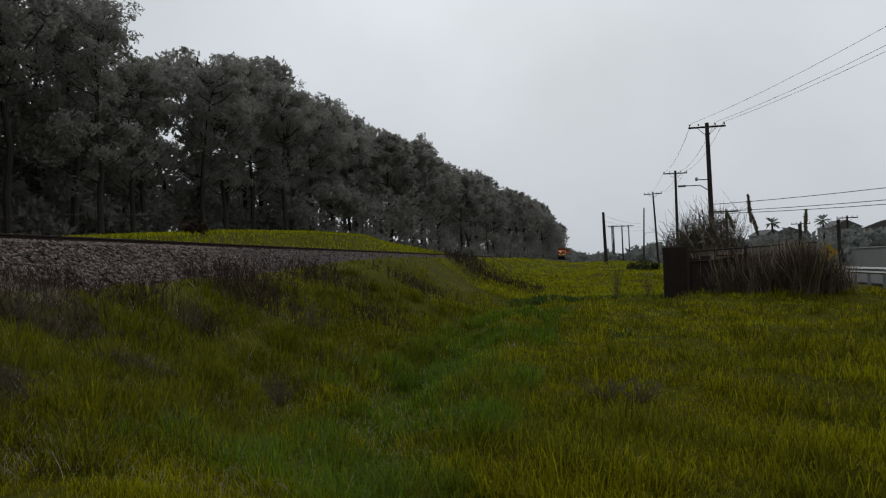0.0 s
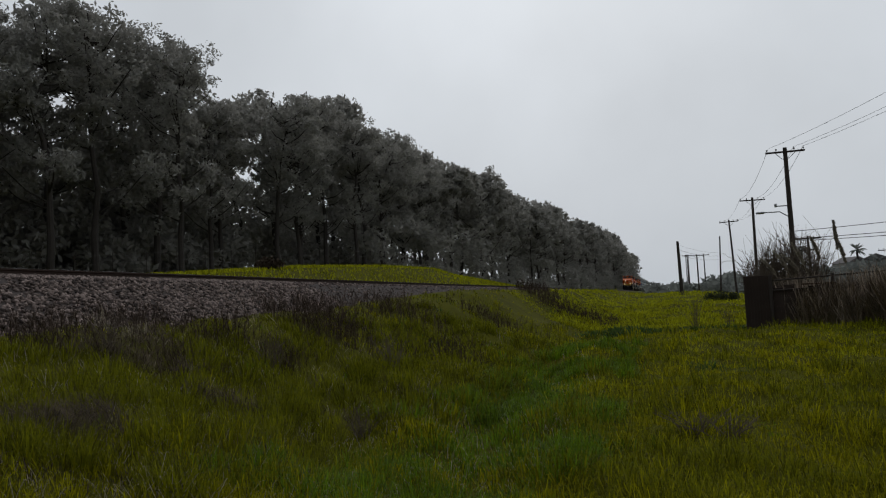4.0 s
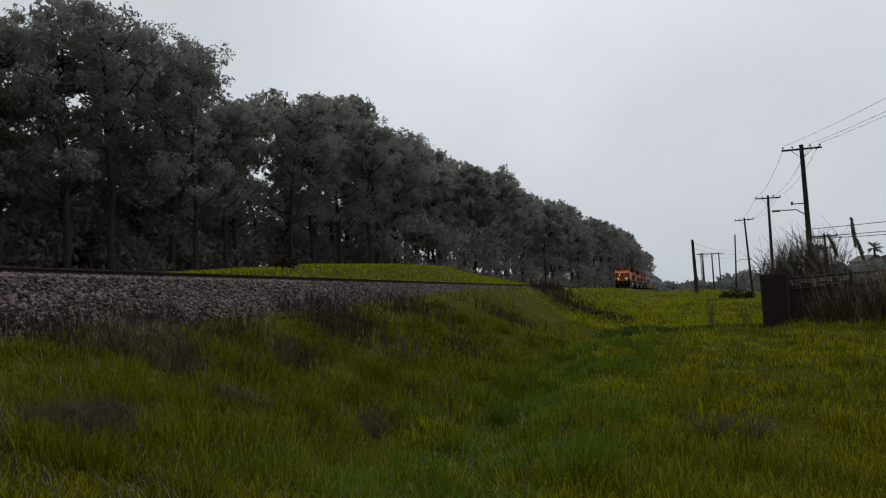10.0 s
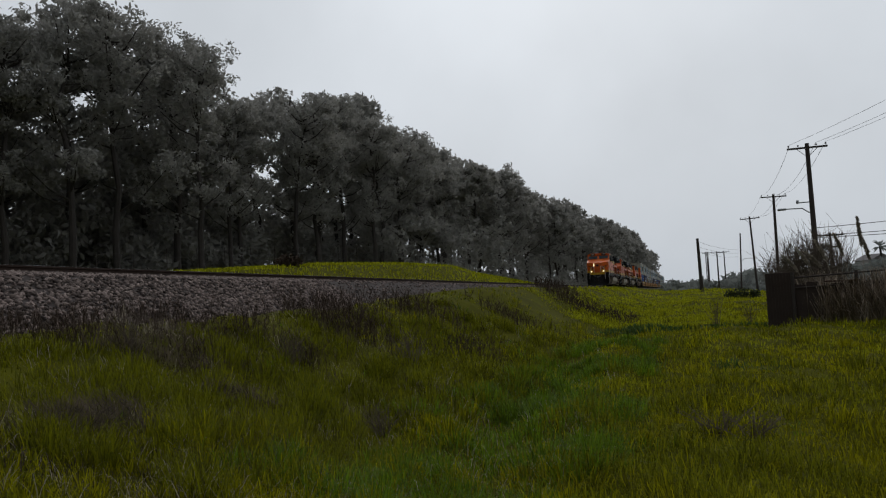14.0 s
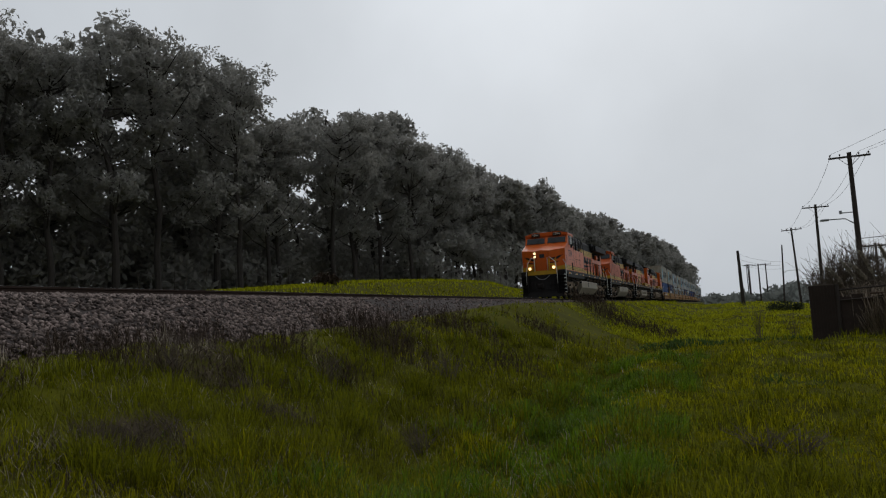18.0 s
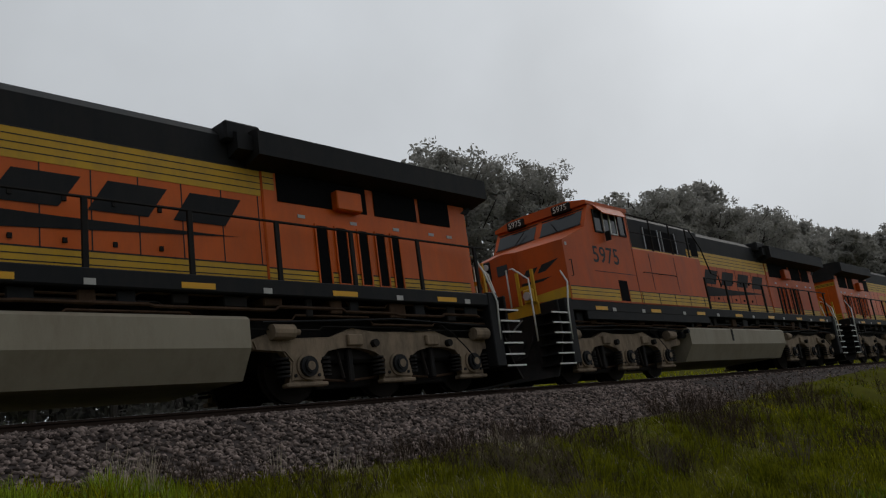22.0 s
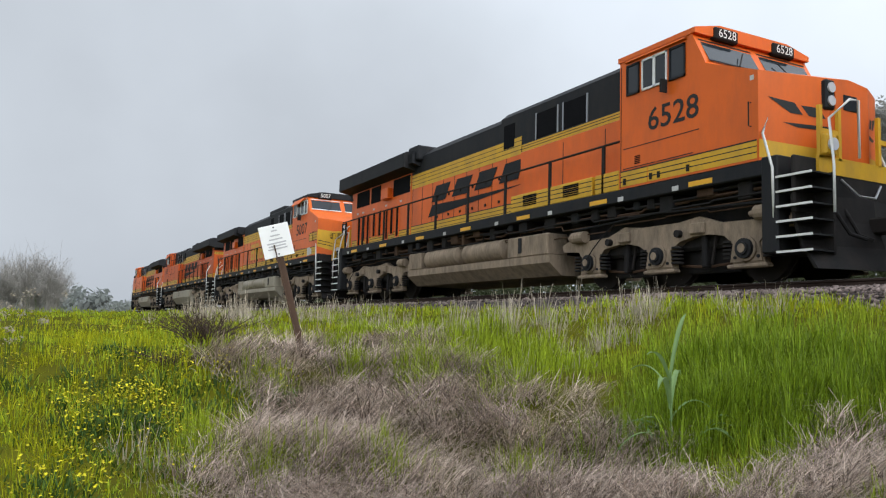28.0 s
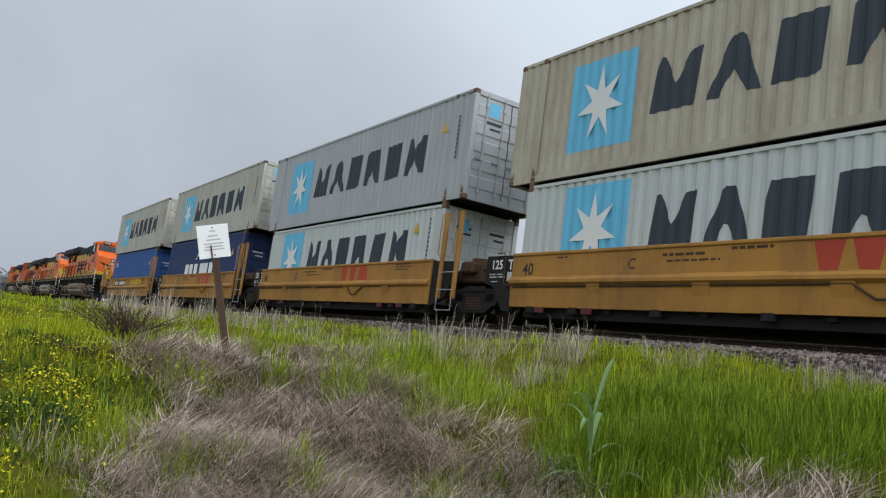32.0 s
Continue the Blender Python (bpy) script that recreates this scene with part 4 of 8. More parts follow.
def wood():
    r = np.random.default_rng(21)
    near = [(eucalyptus(s, h, slim=sl), h) for s, h, sl in ((1, 24, 1.0), (2, 27, 0.9), (3, 22, 1.15), (4, 25, 0.85))]
    far = [(eucalyptus(s, h, 30, 0.36, sl, 26), h) for s, h, sl in ((6, 24, 1.1), (7, 26, 1.2))]
    used = set()
    edge_y = [-95, -60, -20, 10, 20, 33, 45, 57, 75, 100, 150, 200, 300, 420, 560]
    edge_x = [-72, -66, -60, -56, -54, -50, -46, -41, -40, -39, -37, -34, -29, -23, -19]
    spots = []
    y = -85.0
    while y < 520:
        xe = float(np.interp(y, edge_y, edge_x))
        gap = 4.6 if y < 130 else 6.0 if y < 260 else 9.0
        for row in range(2):
            spots.append((xe - row * 6.5 + r.normal(0, 1.3), y + r.normal(0, 1.0) + row * 2.0, row))
        y += gap
    for x, y, row in spots:
        pool = near if (y < 125 and row == 0) or 0 < y < 30 else far
        i = int(r.integers(0, len(pool)))
        proto_tree, hh = pool[i]
        d, g = math.hypot(x, y), float(gz(x, y))
        yaw = math.degrees(math.atan2(-x, y))
        top = 1.6 + d * math.tan(radians(float(np.interp(yaw, *zip(*SKYLINE)))))
        sc = (top - g) / (hh * 1.0) * (r.uniform(0.90, 1.06) if row == 0 else r.uniform(0.86, 1.03))
        m = Matrix.LocRotScale((x, y, g), Euler((0, 0, r.uniform(0, 6.28))), None)
        if proto_tree.name not in used:
            used.add(proto_tree.name)
            ob = proto_tree
            ob.matrix_basis = m
        else:
            ob = copy_thing(proto_tree, m)
        ob.scale = (max(sc, 0.75), max(sc, 0.75), sc)
    # undergrowth and deeper growth that close the wood's foot
    cs, rs = [], []
    for k in range(2000):
        y = -85 + 210 * r.random()
        xe = float(np.interp(y, edge_y, edge_x))
        deep = r.random()
        x = xe - 3 - 16 * deep
        up = r.uniform(0.2, 2.5 + 13 * deep)
        if 26.5 < math.degrees(math.atan2(-x, y)) < 30 and up < 3.2:
            continue
        cs.append((x, y, float(gz(x, y)) + up))
        rs.append(r.uniform(1.2, 2.4))
    for k in range(420):
        y = 75 * r.random() - 2
        xe = float(np.interp(y, edge_y, edge_x))
        x = xe - 2 - 14 * r.random()
        yaw = math.degrees(math.atan2(-x, y))
        up = r.uniform(0.2, 14)
        if 26.5 < yaw < 30 and up < 3.2:
            continue
        cs.append((x, y, float(gz(x, y)) + up))
        rs.append(r.uniform(1.2, 2.4))
    thicket("undergrowth", cs, rs, 100, 0.36, LEAF, "dark undergrowth between the trunks of the wood")
    # low bushes added beyond the track to block bright sky under the train
    cs, rs = [], []
    for k in range(500):
        y = -11 - 65 * r.random() if k < 420 else r.uniform(4.5, 15)
        x = r.uniform(-25, -18.5)
        cs.append((x, y, float(gz(x, y)) + r.uniform(0.2, 1.5 if k < 420 else 0.8)))
        rs.append(r.uniform(0.5, 0.9))
    thicket("trackside_bushes", cs, rs, 90, 0.11, HEDGE, "low dark bushes added beyond the track to close gaps under the train")
    cs, rs = [], []
    for k in range(420):
        y = 95 + 425 * r.random()
        xe = float(np.interp(y, edge_y, edge_x))
        cs.append((xe + r.uniform(-3, 4), y, float(gz(xe, y)) + r.uniform(0.5, 9)))
        rs.append(r.uniform(1.5, 3.0))
    thicket("dense_wood_edge", cs, rs, 110, 0.42, LEAF, "dense dark foliage at the far wood edge")


wood()


def at(yaw, d):
    return -math.sin(radians(yaw)) * d, math.cos(radians(yaw)) * d


# ---- poles, wires, lamps along the road ----
def pole(yaw, d, top, arm=True, lean=(0, 0), second=None, r=0.16, label="weathered wooden utility pole with a crossarm"):
    x, y = at(yaw, d)
    z = float(gz(x, y))
    th = thing("utility_pole", label, "pole", pose(x, y, z, lean[0], lean[1], 0), group="utility poles by the road")
    h = top - z
    part("shaft", Build().tube([(0, 0, -0.5), (0, 0, h * 0.5), (0, 0, h)], r, 10, r * 0.66), POLE, th)
    for hz, w in ((h - 0.35, 1.25),) * bool(arm) + (((second, 1.0),) if second else ()):
        a = part("crossarm", Build().box(-w, w, -0.06, 0.06, hz, hz + 0.12, 0.01), POLE, th)
        part("brace", Build().tube([(-w * 0.5, 0.05, hz), (0, 0.05, hz - 0.6), (w * 0.5, 0.05, hz)], 0.02, 5), POLE, a)
        for q in (-w + 0.1, -w * 0.45, w * 0.45, w - 0.1):
            part("insulator", Build().cyl("z", q, 0, hz + 0.19, 0.035, 0.06, 8).cyl("z", q, 0, hz + 0.25, 0.055, 0.08, 8), DARK_INS, a)
    return th


DARK_INS = mat("brown_insulator", (0.06, 0.04, 0.03), 0.3, 0.2, 4, 0)


def street_lamp_arm(p, h, out, ln, label):
    b = Build().tube([(0, 0, h - 0.35), (out * ln * 0.4, 0, h + 0.1), (out * ln, 0, h + 0.12)], 0.04, 8)
    a = part("lamp_arm", b, GALV, p, label)
    part("lamp_head", Build().box(min(out * ln, out * (ln + 0.55)), max(out * ln, out * (ln + 0.55)), -0.12, 0.12, h + 0.04, h + 0.18, 0.04), GALV, a)


def wires(name, a, b, sag, r=0.012):
    pts = []
    a, b = Vector(a), Vector(b)
    for k in range(17):
        f = k / 16
        p = a.lerp(b, f)
        p.z -= sag * 4 * f * (1 - f)
        pts.append(p)
    single(name, Build().tube(pts, r, 4), WIRE, "thin black overhead wire between poles", "wire", group="overhead wires")


def utilities():
    p1 = pole(-8.22, 58, 10.9, second=None, lean=(0, -0.2), r=0.2)
    street_lamp_arm(p1, 6.3, -1, 1.6, "curved grey street lamp arm")
    part("transformer_bracket", Build().box(-0.9, -0.1, -0.03, 0.03, 6.75, 6.82).box(-0.95, -0.8, -0.1, 0.1, 6.72, 6.95, 0.02), GALV, p1)
    pole(-5.89, 89, 11.0, lean=(0, 0.6), r=0.18)
    pole(-4.57, 114, 10.9, lean=(0, -2.0))
    p4 = pole(-3.57, 145, 10.7, arm=False, lean=(0, 2.5), label="leaning bare wooden utility pole")
    street_lamp_arm(p4, 5.6, 1, 1.8, "curved grey street lamp arm")
    pole(-0.99, 95, 7.3, arm=False, r=0.22, lean=(0, -1.0), label="short stout wooden pole by the track")
    for yaw, d in ((-2.17, 175), (-2.63, 205), (-1.53, 235), (-1.6, 270), (-1.45, 310)):
        pole(yaw, d, 1.6 + d * 0.043, r=0.18)
    pole(-9.17, 90, 6.6, second=5.2, label="wooden utility pole with two crossarms")
    pole(-13.76, 120, 5.9, second=3.6, label="wooden utility pole with two crossarms")
    pole(-16.50, 110, 6.0, second=3.4, label="wooden utility pole with two crossarms")
    x1, y1 = at(-8.22, 58)
    x2, y2 = at(-5.89, 89)
    x3, y3 = at(-4.57, 114)
    for q in (-1.1, 0.5, 1.1):
        wires("overhead_wire", (x1 + q, y1, 10.9), (x2 + q, y2, 10.9), 0.7)
        wires("overhead_wire", (x2 + q, y2, 10.9), (x3 + q, y3, 10.8), 0.6)
        wires("overhead_wire", (x1 + q, y1, 10.9), (17 + q, 12, 11.2), 0.7)
    for z, zz in ((5.2, 6.0), (4.7, 5.0), (4.55, 4.6)):
        wires("overhead_wire", (x1, y1, z), (30, 36, zz), 0.4, 0.022)
    x0, y0 = at(-0.99, 95)
    xe, ye = at(-3.57, 145)
    for z in (6.9, 6.3, 5.7):
        wires("overhead_wire", (x0, y0, z), (xe, ye, z + 1.0), 0.3)


utilities()


# ---- old enclosure with pampas grass ----
def enclosure():
    th = thing("old_shed", "rusted sheet-metal enclosure overgrown with dry pampas grass", "shed", pose(2.6, 30.5, float(gz(3.5, 30)) - 0.05, 0, 0, -14))
    part("end_panel", Build().box(0, 0.9, -0.06, 0.0, 0, 2.0, 0.01), RUST, th, "rusty corrugated end panel")
    b = Build()
    for k in range(9):
        b.box(0.05 + 0.1 * k, 0.09 + 0.1 * k, -0.085, -0.058, 0.03, 1.96)
    part("panel_rib", b, RUST, th)
    for k in range(12):
        x = 0.95 + 0.38 * k
        part("board", Build().box(x, x + 0.36, 0.0, 0.04, 0.0, 1.55 + 0.1 * math.sin(k * 2.1), 0.008), RUST, th)
    part("side_wall", Build().box(0, 0.06, 0, 4.5, 0, 1.85, 0.01), RUST, th)
    part("back_wall", Build().box(0, 5.5, 4.5, 4.56, 0, 1.6, 0.01), RUST, th)
    part("top_rail", Build().tube([(0.9, -0.05, 1.80), (5.2, -0.05, 1.96)], 0.03, 6).tube([(0.9, -0.05, 1.45), (5.2, -0.05, 1.56)], 0.026, 6), POLE, th)
    for x, h in ((0.9, 2.0), (2.9, 1.95), (4.7, 2.6), (5.9, 2.7)):
        part("fence_post", Build().tube([(x, -0.08, -0.2), (x, -0.08, h)], 0.06, 8), POLE, th)
    part("loose_plank", Build().box(1.9, 3.0, -0.2, 0.1, 1.60, 1.65, 0.01), POSTWOOD, th)
    # pampas: arching dead leaves and plumes
    r = np.random.default_rng(8)
    for cx, cy, cnt, hh in ((6.9, 27.9, 2200, 1.75), (5.8, 28.6, 700, 1.3), (7.7, 28.3, 1300, 1.3), (4.6, 31.5, 700, 2.2), (6.3, 29.8, 700, 2.0), (4.9, 29.6, 800, 1.7), (5.7, 29.3, 900, 1.9), (6.6, 29.0, 900, 2.0)):
        x, y = r.normal(cx, 0.28, cnt), r.normal(cy, 0.3, cnt)
        a = r.uniform(0, 6.28, cnt)
        blades("pampas_leaves", x, y, r.uniform(0.5, 1.25, cnt) * hh, 0.022, r.uniform(0.25, 0.95, cnt), mat("dead_pampas_leaf", (0.24, 0.19, 0.14), 0.9, 0.3, 2, 0, island=0.4), "arching dry brown pampas grass leaves", "pampas grass", head=a)
    for k, (x, y, h, lean) in enumerate(((4.5, 30.6, 3.1, -0.8), (4.9, 30.2, 3.25, -0.62), (5.4, 30.3, 3.4, -0.5), (5.7, 29.8, 3.75, -0.12), (6.1, 30.0, 3.3, -0.4), (4.2, 31.0, 2.9, -0.9), (7.3, 29.5, 3.2, 0.12), (5.0, 30.8, 3.0, -1.0))):
        z = float(gz(x, y))
        p = thing("pampas_plume", "pale feathery pampas grass plume", "pampas grass", group="pampas plumes")
        f = np.linspace(0, 1, 120)
        line = lambda q: (x + lean * q ** 2.2, y, z + h * (q - 0.10 * abs(lean) * q ** 4))
        part("stem", Build().tube([line(q / 8) for q in range(9)], 0.011, 5, 0.005), PLUME, p)
        cs = np.array([line(0.74 + 0.27 * q) for q in f])
        v, t = leaf_cards(cs, 0.055 * np.sin(np.pi * np.clip(f * 0.85 + 0.1, 0, 1)) + 0.006, 5, 0.05, r)
        ob = new("feather", tri_mesh("feather", v, t, PLUME))
        ob.parent = p


enclosure()


# ---- bare shrubs ----
def bare_shrub(x, y, h, spread, material, seed, label, n=26, r0=0.02, name="bare_shrub"):
    r = np.random.default_rng(seed)
    b = Build()
    z = float(gz(x, y))
    for k in range(n):
        a, t = r.uniform(0, 6.28), r.uniform(0.05, 1) * spread
        base = Vector((x + r.normal(0, spread * 0.12), y + r.normal(0, spread * 0.12), z - 0.05))
        tip = base + Vector((math.cos(a) * t, math.sin(a) * t, h * r.uniform(0.55, 1.0)))
        mid = base.lerp(tip, 0.5) + Vector((0, 0, h * 0.08))
        b.tube([base, mid, tip], r0, 4, r0 * 0.3)
        for q in range(5):
            s = base.lerp(tip, r.uniform(0.35, 0.95))
            e = s + Vector(r.normal(0, 1, 3)) * h * 0.13 + Vector((0, 0, h * 0.12))
            b.tube([s, e], r0 * 0.5, 3, r0 * 0.2)
    return single(name, b, material, label, "shrub")


def shrubs():
    for k, (yaw, d, h) in enumerate(((-7.2, 50, 4.4), (-6.6, 52, 4.0), (-8.3, 50, 4.6), (-9.2, 54, 4.0), (-5.9, 56, 3.2))):
        x, y = at(yaw, d)
        bare_shrub(x, y, h, 1.5, TWIG, 40 + k, "leafless brown shrub behind the enclosure", 70, 0.026)
    for k, (x, y, h, sp) in enumerate(((0.1, 8.9, 0.36, 0.5), (0.45, 8.7, 0.28, 0.45), (-4.9, 13.5, 0.8, 0.5), (-6.6, 8.2, 0.6, 0.4), (0.9, 33, 1.3, 0.8), (2.4, 36, 1.2, 0.5), (-5.9, 10.9, 0.7, 0.45), (-3.9, 9.4, 0.5, 0.35))):
        bare_shrub(x, y, h, sp, TWIG, 60 + k, "dry brown weed on the grassy slope", 22, 0.006)
    bare_shrub(-1.7, -8.7, 0.42, 0.75, BRUSH, 90, "tangled dark brown brush lying in the grass", 110, 0.006, "dead_brush")
    bare_shrub(-1.2, -7.6, 0.2, 0.5, BRUSH, 91, "low tangled brown brush in the grass", 50, 0.005, "dead_brush")
    for k, (yaw, d, h, sp) in enumerate(((179.9, 60, 3.9, 2.3), (181.3, 62, 3.3, 1.9), (184.8, 64, 2.3, 2.3), (187.3, 64, 2.1, 2.6), (178.7, 59, 2.9, 1.4))):
        x, y = at(yaw, d)
        bare_shrub(x, y, h, sp, PALE_TWIG, 95 + k, "grey leafless round shrub in the distance", 240, 0.022)


shrubs()


# ---- leaning notice on a post ----
def notice():
    x, y = at(162.1, 8.4)
    z = float(gz(x, y)) - 0.08
    th = thing("notice_sign", "white notice board on a leaning brown post in dry grass", "sign", pose(x, y, z, 0, 0, 160) @ pose(0, 0, 0, 3, -15.5, 0))
    part("post", Build().box(-0.035, 0.035, -0.02, 0.03, -0.25, 1.42, 0.006).box(-0.035, -0.022, -0.05, -0.02, -0.25, 1.3), POSTWOOD, th)
    bd = part("board", Build().box(-0.155, 0.155, -0.035, -0.025, 1.17, 1.51, 0.003), SIGN_W, th)
    b = Build()
    for z, w in ((1.44, 0.03), (1.39, 0.05), (1.35, 0.07), (1.31, 0.10), (1.28, 0.09), (1.25, 0.10)):
        b.box(-w, w, -0.038, -0.036, z, z + 0.014)
    part("print", b, GREY_INK, bd)
    part("bolt", Build().cyl("y", 0, -0.038, 1.48, 0.008, 0.01, 8).cyl("y", 0, -0.038, 1.20, 0.008, 0.01, 8), INK, bd)


notice()


# ---- reed-like plant near the standing place ----
def tall_plant():
    x, y = -4.07, -4.24
    z = float(gz(x, y))
    th = thing("tall_grass_plant", "tall broad-leaved green grass plant on the bank", "plant")
    r = np.random.default_rng(4)
    part("stem", Build().tube([(x, y, z - 0.05), (x + 0.01, y, z + 0.32), (x + 0.03, y + 0.02, z + 0.56)], 0.011, 6, 0.005), BROAD, th)
    # heading, height of the joint, length, width, steepness
    blades_on = [(200, 0.53, 0.36, 0.020, 2.2), (10, 0.50, 0.36, 0.022, 1.45), (35, 0.34, 0.55, 0.024, 1.15), (215, 0.30, 0.55, 0.022, 1.35), (160, 0.22, 0.45, 0.022, 1.1), (300, 0.42, 0.40, 0.020, 1.3)]
    blades_on += [(r.uniform(0, 360), r.uniform(0, 0.08), r.uniform(0.32, 0.6), 0.017, r.uniform(0.75, 1.4)) for k in range(16)]
    for turn, z1, ln, wd, rise in blades_on:
        a = radians(turn)
        b = Build()
        d = Vector((math.cos(a), math.sin(a), 0))
        w = Vector((-d.y, d.x, 0)) * wd
        o = Vector((x + 0.02, y, z + z1)) if z1 > 0.1 else Vector((x + r.normal(0, 0.08), y + r.normal(0, 0.08), z + z1))
        row = []
        for q in range(9):
            f = q / 8
            p = o + d * ln * f * 0.72 + Vector((0, 0, ln * (rise * f - 0.95 * f * f)))
            ww = w * (0.55 + 0.9 * f) * (1 - f ** 3) + w * 0.04
            row.append((p - ww, p + Vector((0, 0, -0.008)), p + ww))
        for q in range(8):
            b.add([*row[q], *row[q + 1]], [(0, 1, 4, 3), (1, 2, 5, 4)])
        part("leaf", b, BROAD, th)


tall_plant()


# ---- road side in the distance ----
def roadside():
    b = Build()
    b.prism([(12.5, 0.02), (12.5, 0.10), (20.5, 0.16), (20.5, 0.02)], "y", -300, 600)
    single("road", b, ASPHALT, "grey asphalt road beside the field", "road", "structure")
    g = thing("guard_rail", "grey steel guard rail beside the road", "guard rail")
    part("rail_beam", Build().prism([(12.0, 0.55), (11.94, 0.62), (12.0, 0.70), (11.94, 0.78), (12.0, 0.86), (12.03, 0.86), (12.03, 0.55)], "y", 34, 56), GALV, g)
    for k in range(12):
        part("rail_post", Build().box(12.03, 12.13, 34.3 + 1.9 * k, 34.42 + 1.9 * k, -0.2, 0.85), GALV, g)
    w = thing("roadside_wall", "long grey block wall beyond the road", "wall", kind="structure")
    part("wall_panel", Build().box(21.5, 21.75, 30, 130, -0.2, 1.75), CONCRETE, w)
    part("coping", Build().box(21.44, 21.81, 30, 130, 1.75, 1.85, 0.02), CONCRETE, w)
    # curve warning and speed plate
    x, y = at(-15.27, 44)
    s = thing("road_sign", "yellow diamond warning sign over a yellow 25 speed plate", "road sign", pose(x, y, 0, 0, 0, -14))
    part("post", Build().box(-0.035, 0.035, -0.03, 0.03, -0.2, 2.0), GALV, s)
    d = part("diamond", Build().prism([(-0.5, 1.55), (0, 1.05), (0.5, 1.55), (0, 2.05)], "y", -0.05, -0.035), SIGN_Y, s)
    part("arrow", Build().box(-0.04, 0.04, -0.056, -0.052, 1.32, 1.8).box(-0.04, 0.18, -0.056, -0.052, 1.55, 1.62), INK, d)
    q = part("speed_plate", Build().box(-0.33, 0.33, -0.05, -0.035, 0.42, 1.02, 0.005), SIGN_Y, s)
    text_part("speed_digits", "25", 0.27, (0, -0.052, 0.78), ((1, 0, 0), (0, 0, 1)), INK, q)
    text_part("speed_unit", "MPH", 0.12, (0, -0.052, 0.53), ((1, 0, 0), (0, 0, 1)), INK, q)
    # distant trees, hill and houses
    r = np.random.default_rng(31)
    cs, rs = [], []
    for k in range(900):
        yaw = r.uniform(-34, 1.5)
        d_ = r.uniform(190, 420)
        x, y = at(yaw, d_)
        hgt = 0.022 * d_ * (0.55 + 0.45 * math.sin(yaw * 1.7) ** 2) * (0.55 if yaw > -3 else 1.0)
        cs.append((x, y, r.uniform(0.2, 1.0) * hgt))
        rs.append(r.uniform(1.5, 3.6))
    thicket("far_woods", cs, rs, 34, 0.95, LEAF_HAZED, "trees on the horizon beyond the road, coloured haze grey", "trees")
    cs, rs = [], []
    for k in range(330):
        yaw = r.uniform(-32, -9.5)
        d_ = r.uniform(75, 120)
        x, y = at(yaw, d_)
        cs.append((x, y, r.uniform(0.3, 2.0 + 1.5 * math.sin(yaw * 2.3) ** 2)))
        rs.append(r.uniform(0.8, 1.8))
    thicket("roadside_bushes", cs, rs, 40, 0.4, LEAF_HAZED, "dark bushes beyond the road", "bushes")
    cs, rs = [], []
    for k in range(200):
        yaw = r.uniform(172, 196)
        x, y = at(yaw, r.uniform(150, 330))
        cs.append((x, y, 2.3 + r.uniform(0.2, 4.5)))
        rs.append(r.uniform(1.5, 3.2))
    thicket("back_woods", cs, rs, 34, 0.8, LEAF_HAZED, "low trees far behind, coloured haze grey", "trees")
    for k, (yaw, d_, w_, hh) in enumerate(((-16.0, 260, 9, 5), (-18.5, 280, 11, 5), (-13.0, 300, 10, 5), (-20.5, 250, 9, 5), (-11.6, 320, 9, 5))):
        x, y = at(yaw, d_)
        h = thing("house", "pale house with grey roof on the distant slope", "house", pose(x, y, 3.5, 0, 0, r.uniform(-30, 30)), group="distant houses")
        part("wall", Build().box(-w_ / 2, w_ / 2, -4, 4, -4, hh, 0.02), HOUSE, h)
        part("roof", Build().prism([(-w_ / 2 - 0.4, hh), (0, hh + 2.2), (w_ / 2 + 0.4, hh)], "y", -4.5, 4.5), ROOF, h)
        for q in (-2.5, 0, 2.5):
            win = part("window", Build().box(q - 0.6, q + 0.6, -4.06, -4.0, hh - 2.4, hh - 1.1), WHITE_TRIM, h)
            part("pane", Build().box(q - 0.5, q + 0.5, -4.09, -4.06, hh - 2.3, hh - 1.2), PANE, win)
    for k, (yaw, d_, top) in enumerate(((-15.07, 200, 2.07), (-12.00, 190, 2.07), (-8.73, 180, 2.25))):
        x, y = at(yaw, d_)
        z = 1.6 + d_ * math.tan(radians(top))
        p = thing("palm_tree", "tall thin palm tree on the skyline", "palm tree", group="palms")
        part("trunk", Build().tube([(x, y, 0), (x + 0.2, y, z * 0.5), (x, y, z)], 0.3, 8, 0.22), BARK, p)
        b = Build()
        for q in range(26):
            a = r.uniform(0, 6.28)
            e = r.uniform(-0.7, 1.0)
            dd = Vector((math.cos(a) * math.cos(e), math.sin(a) * math.cos(e), math.sin(e)))
            sd = dd.cross(Vector((0, 0, 1))).normalized() * 0.25
            o = Vector((x, y, z))
            b.add([o, o + dd * 1.2 + sd, o + dd * 2.2 - Vector((0, 0, 0.4)), o + dd * 1.2 - sd], [(0, 1, 2, 3)])
        part("fronds", b, LEAF_HAZED, p)


WHITE_TRIM = mat("white_trim", (0.6, 0.6, 0.58), 0.6, 0.1, 2, 0)
PANE = mat("dark_pane", (0.03, 0.035, 0.04), 0.1, 0.1, 2, 0)


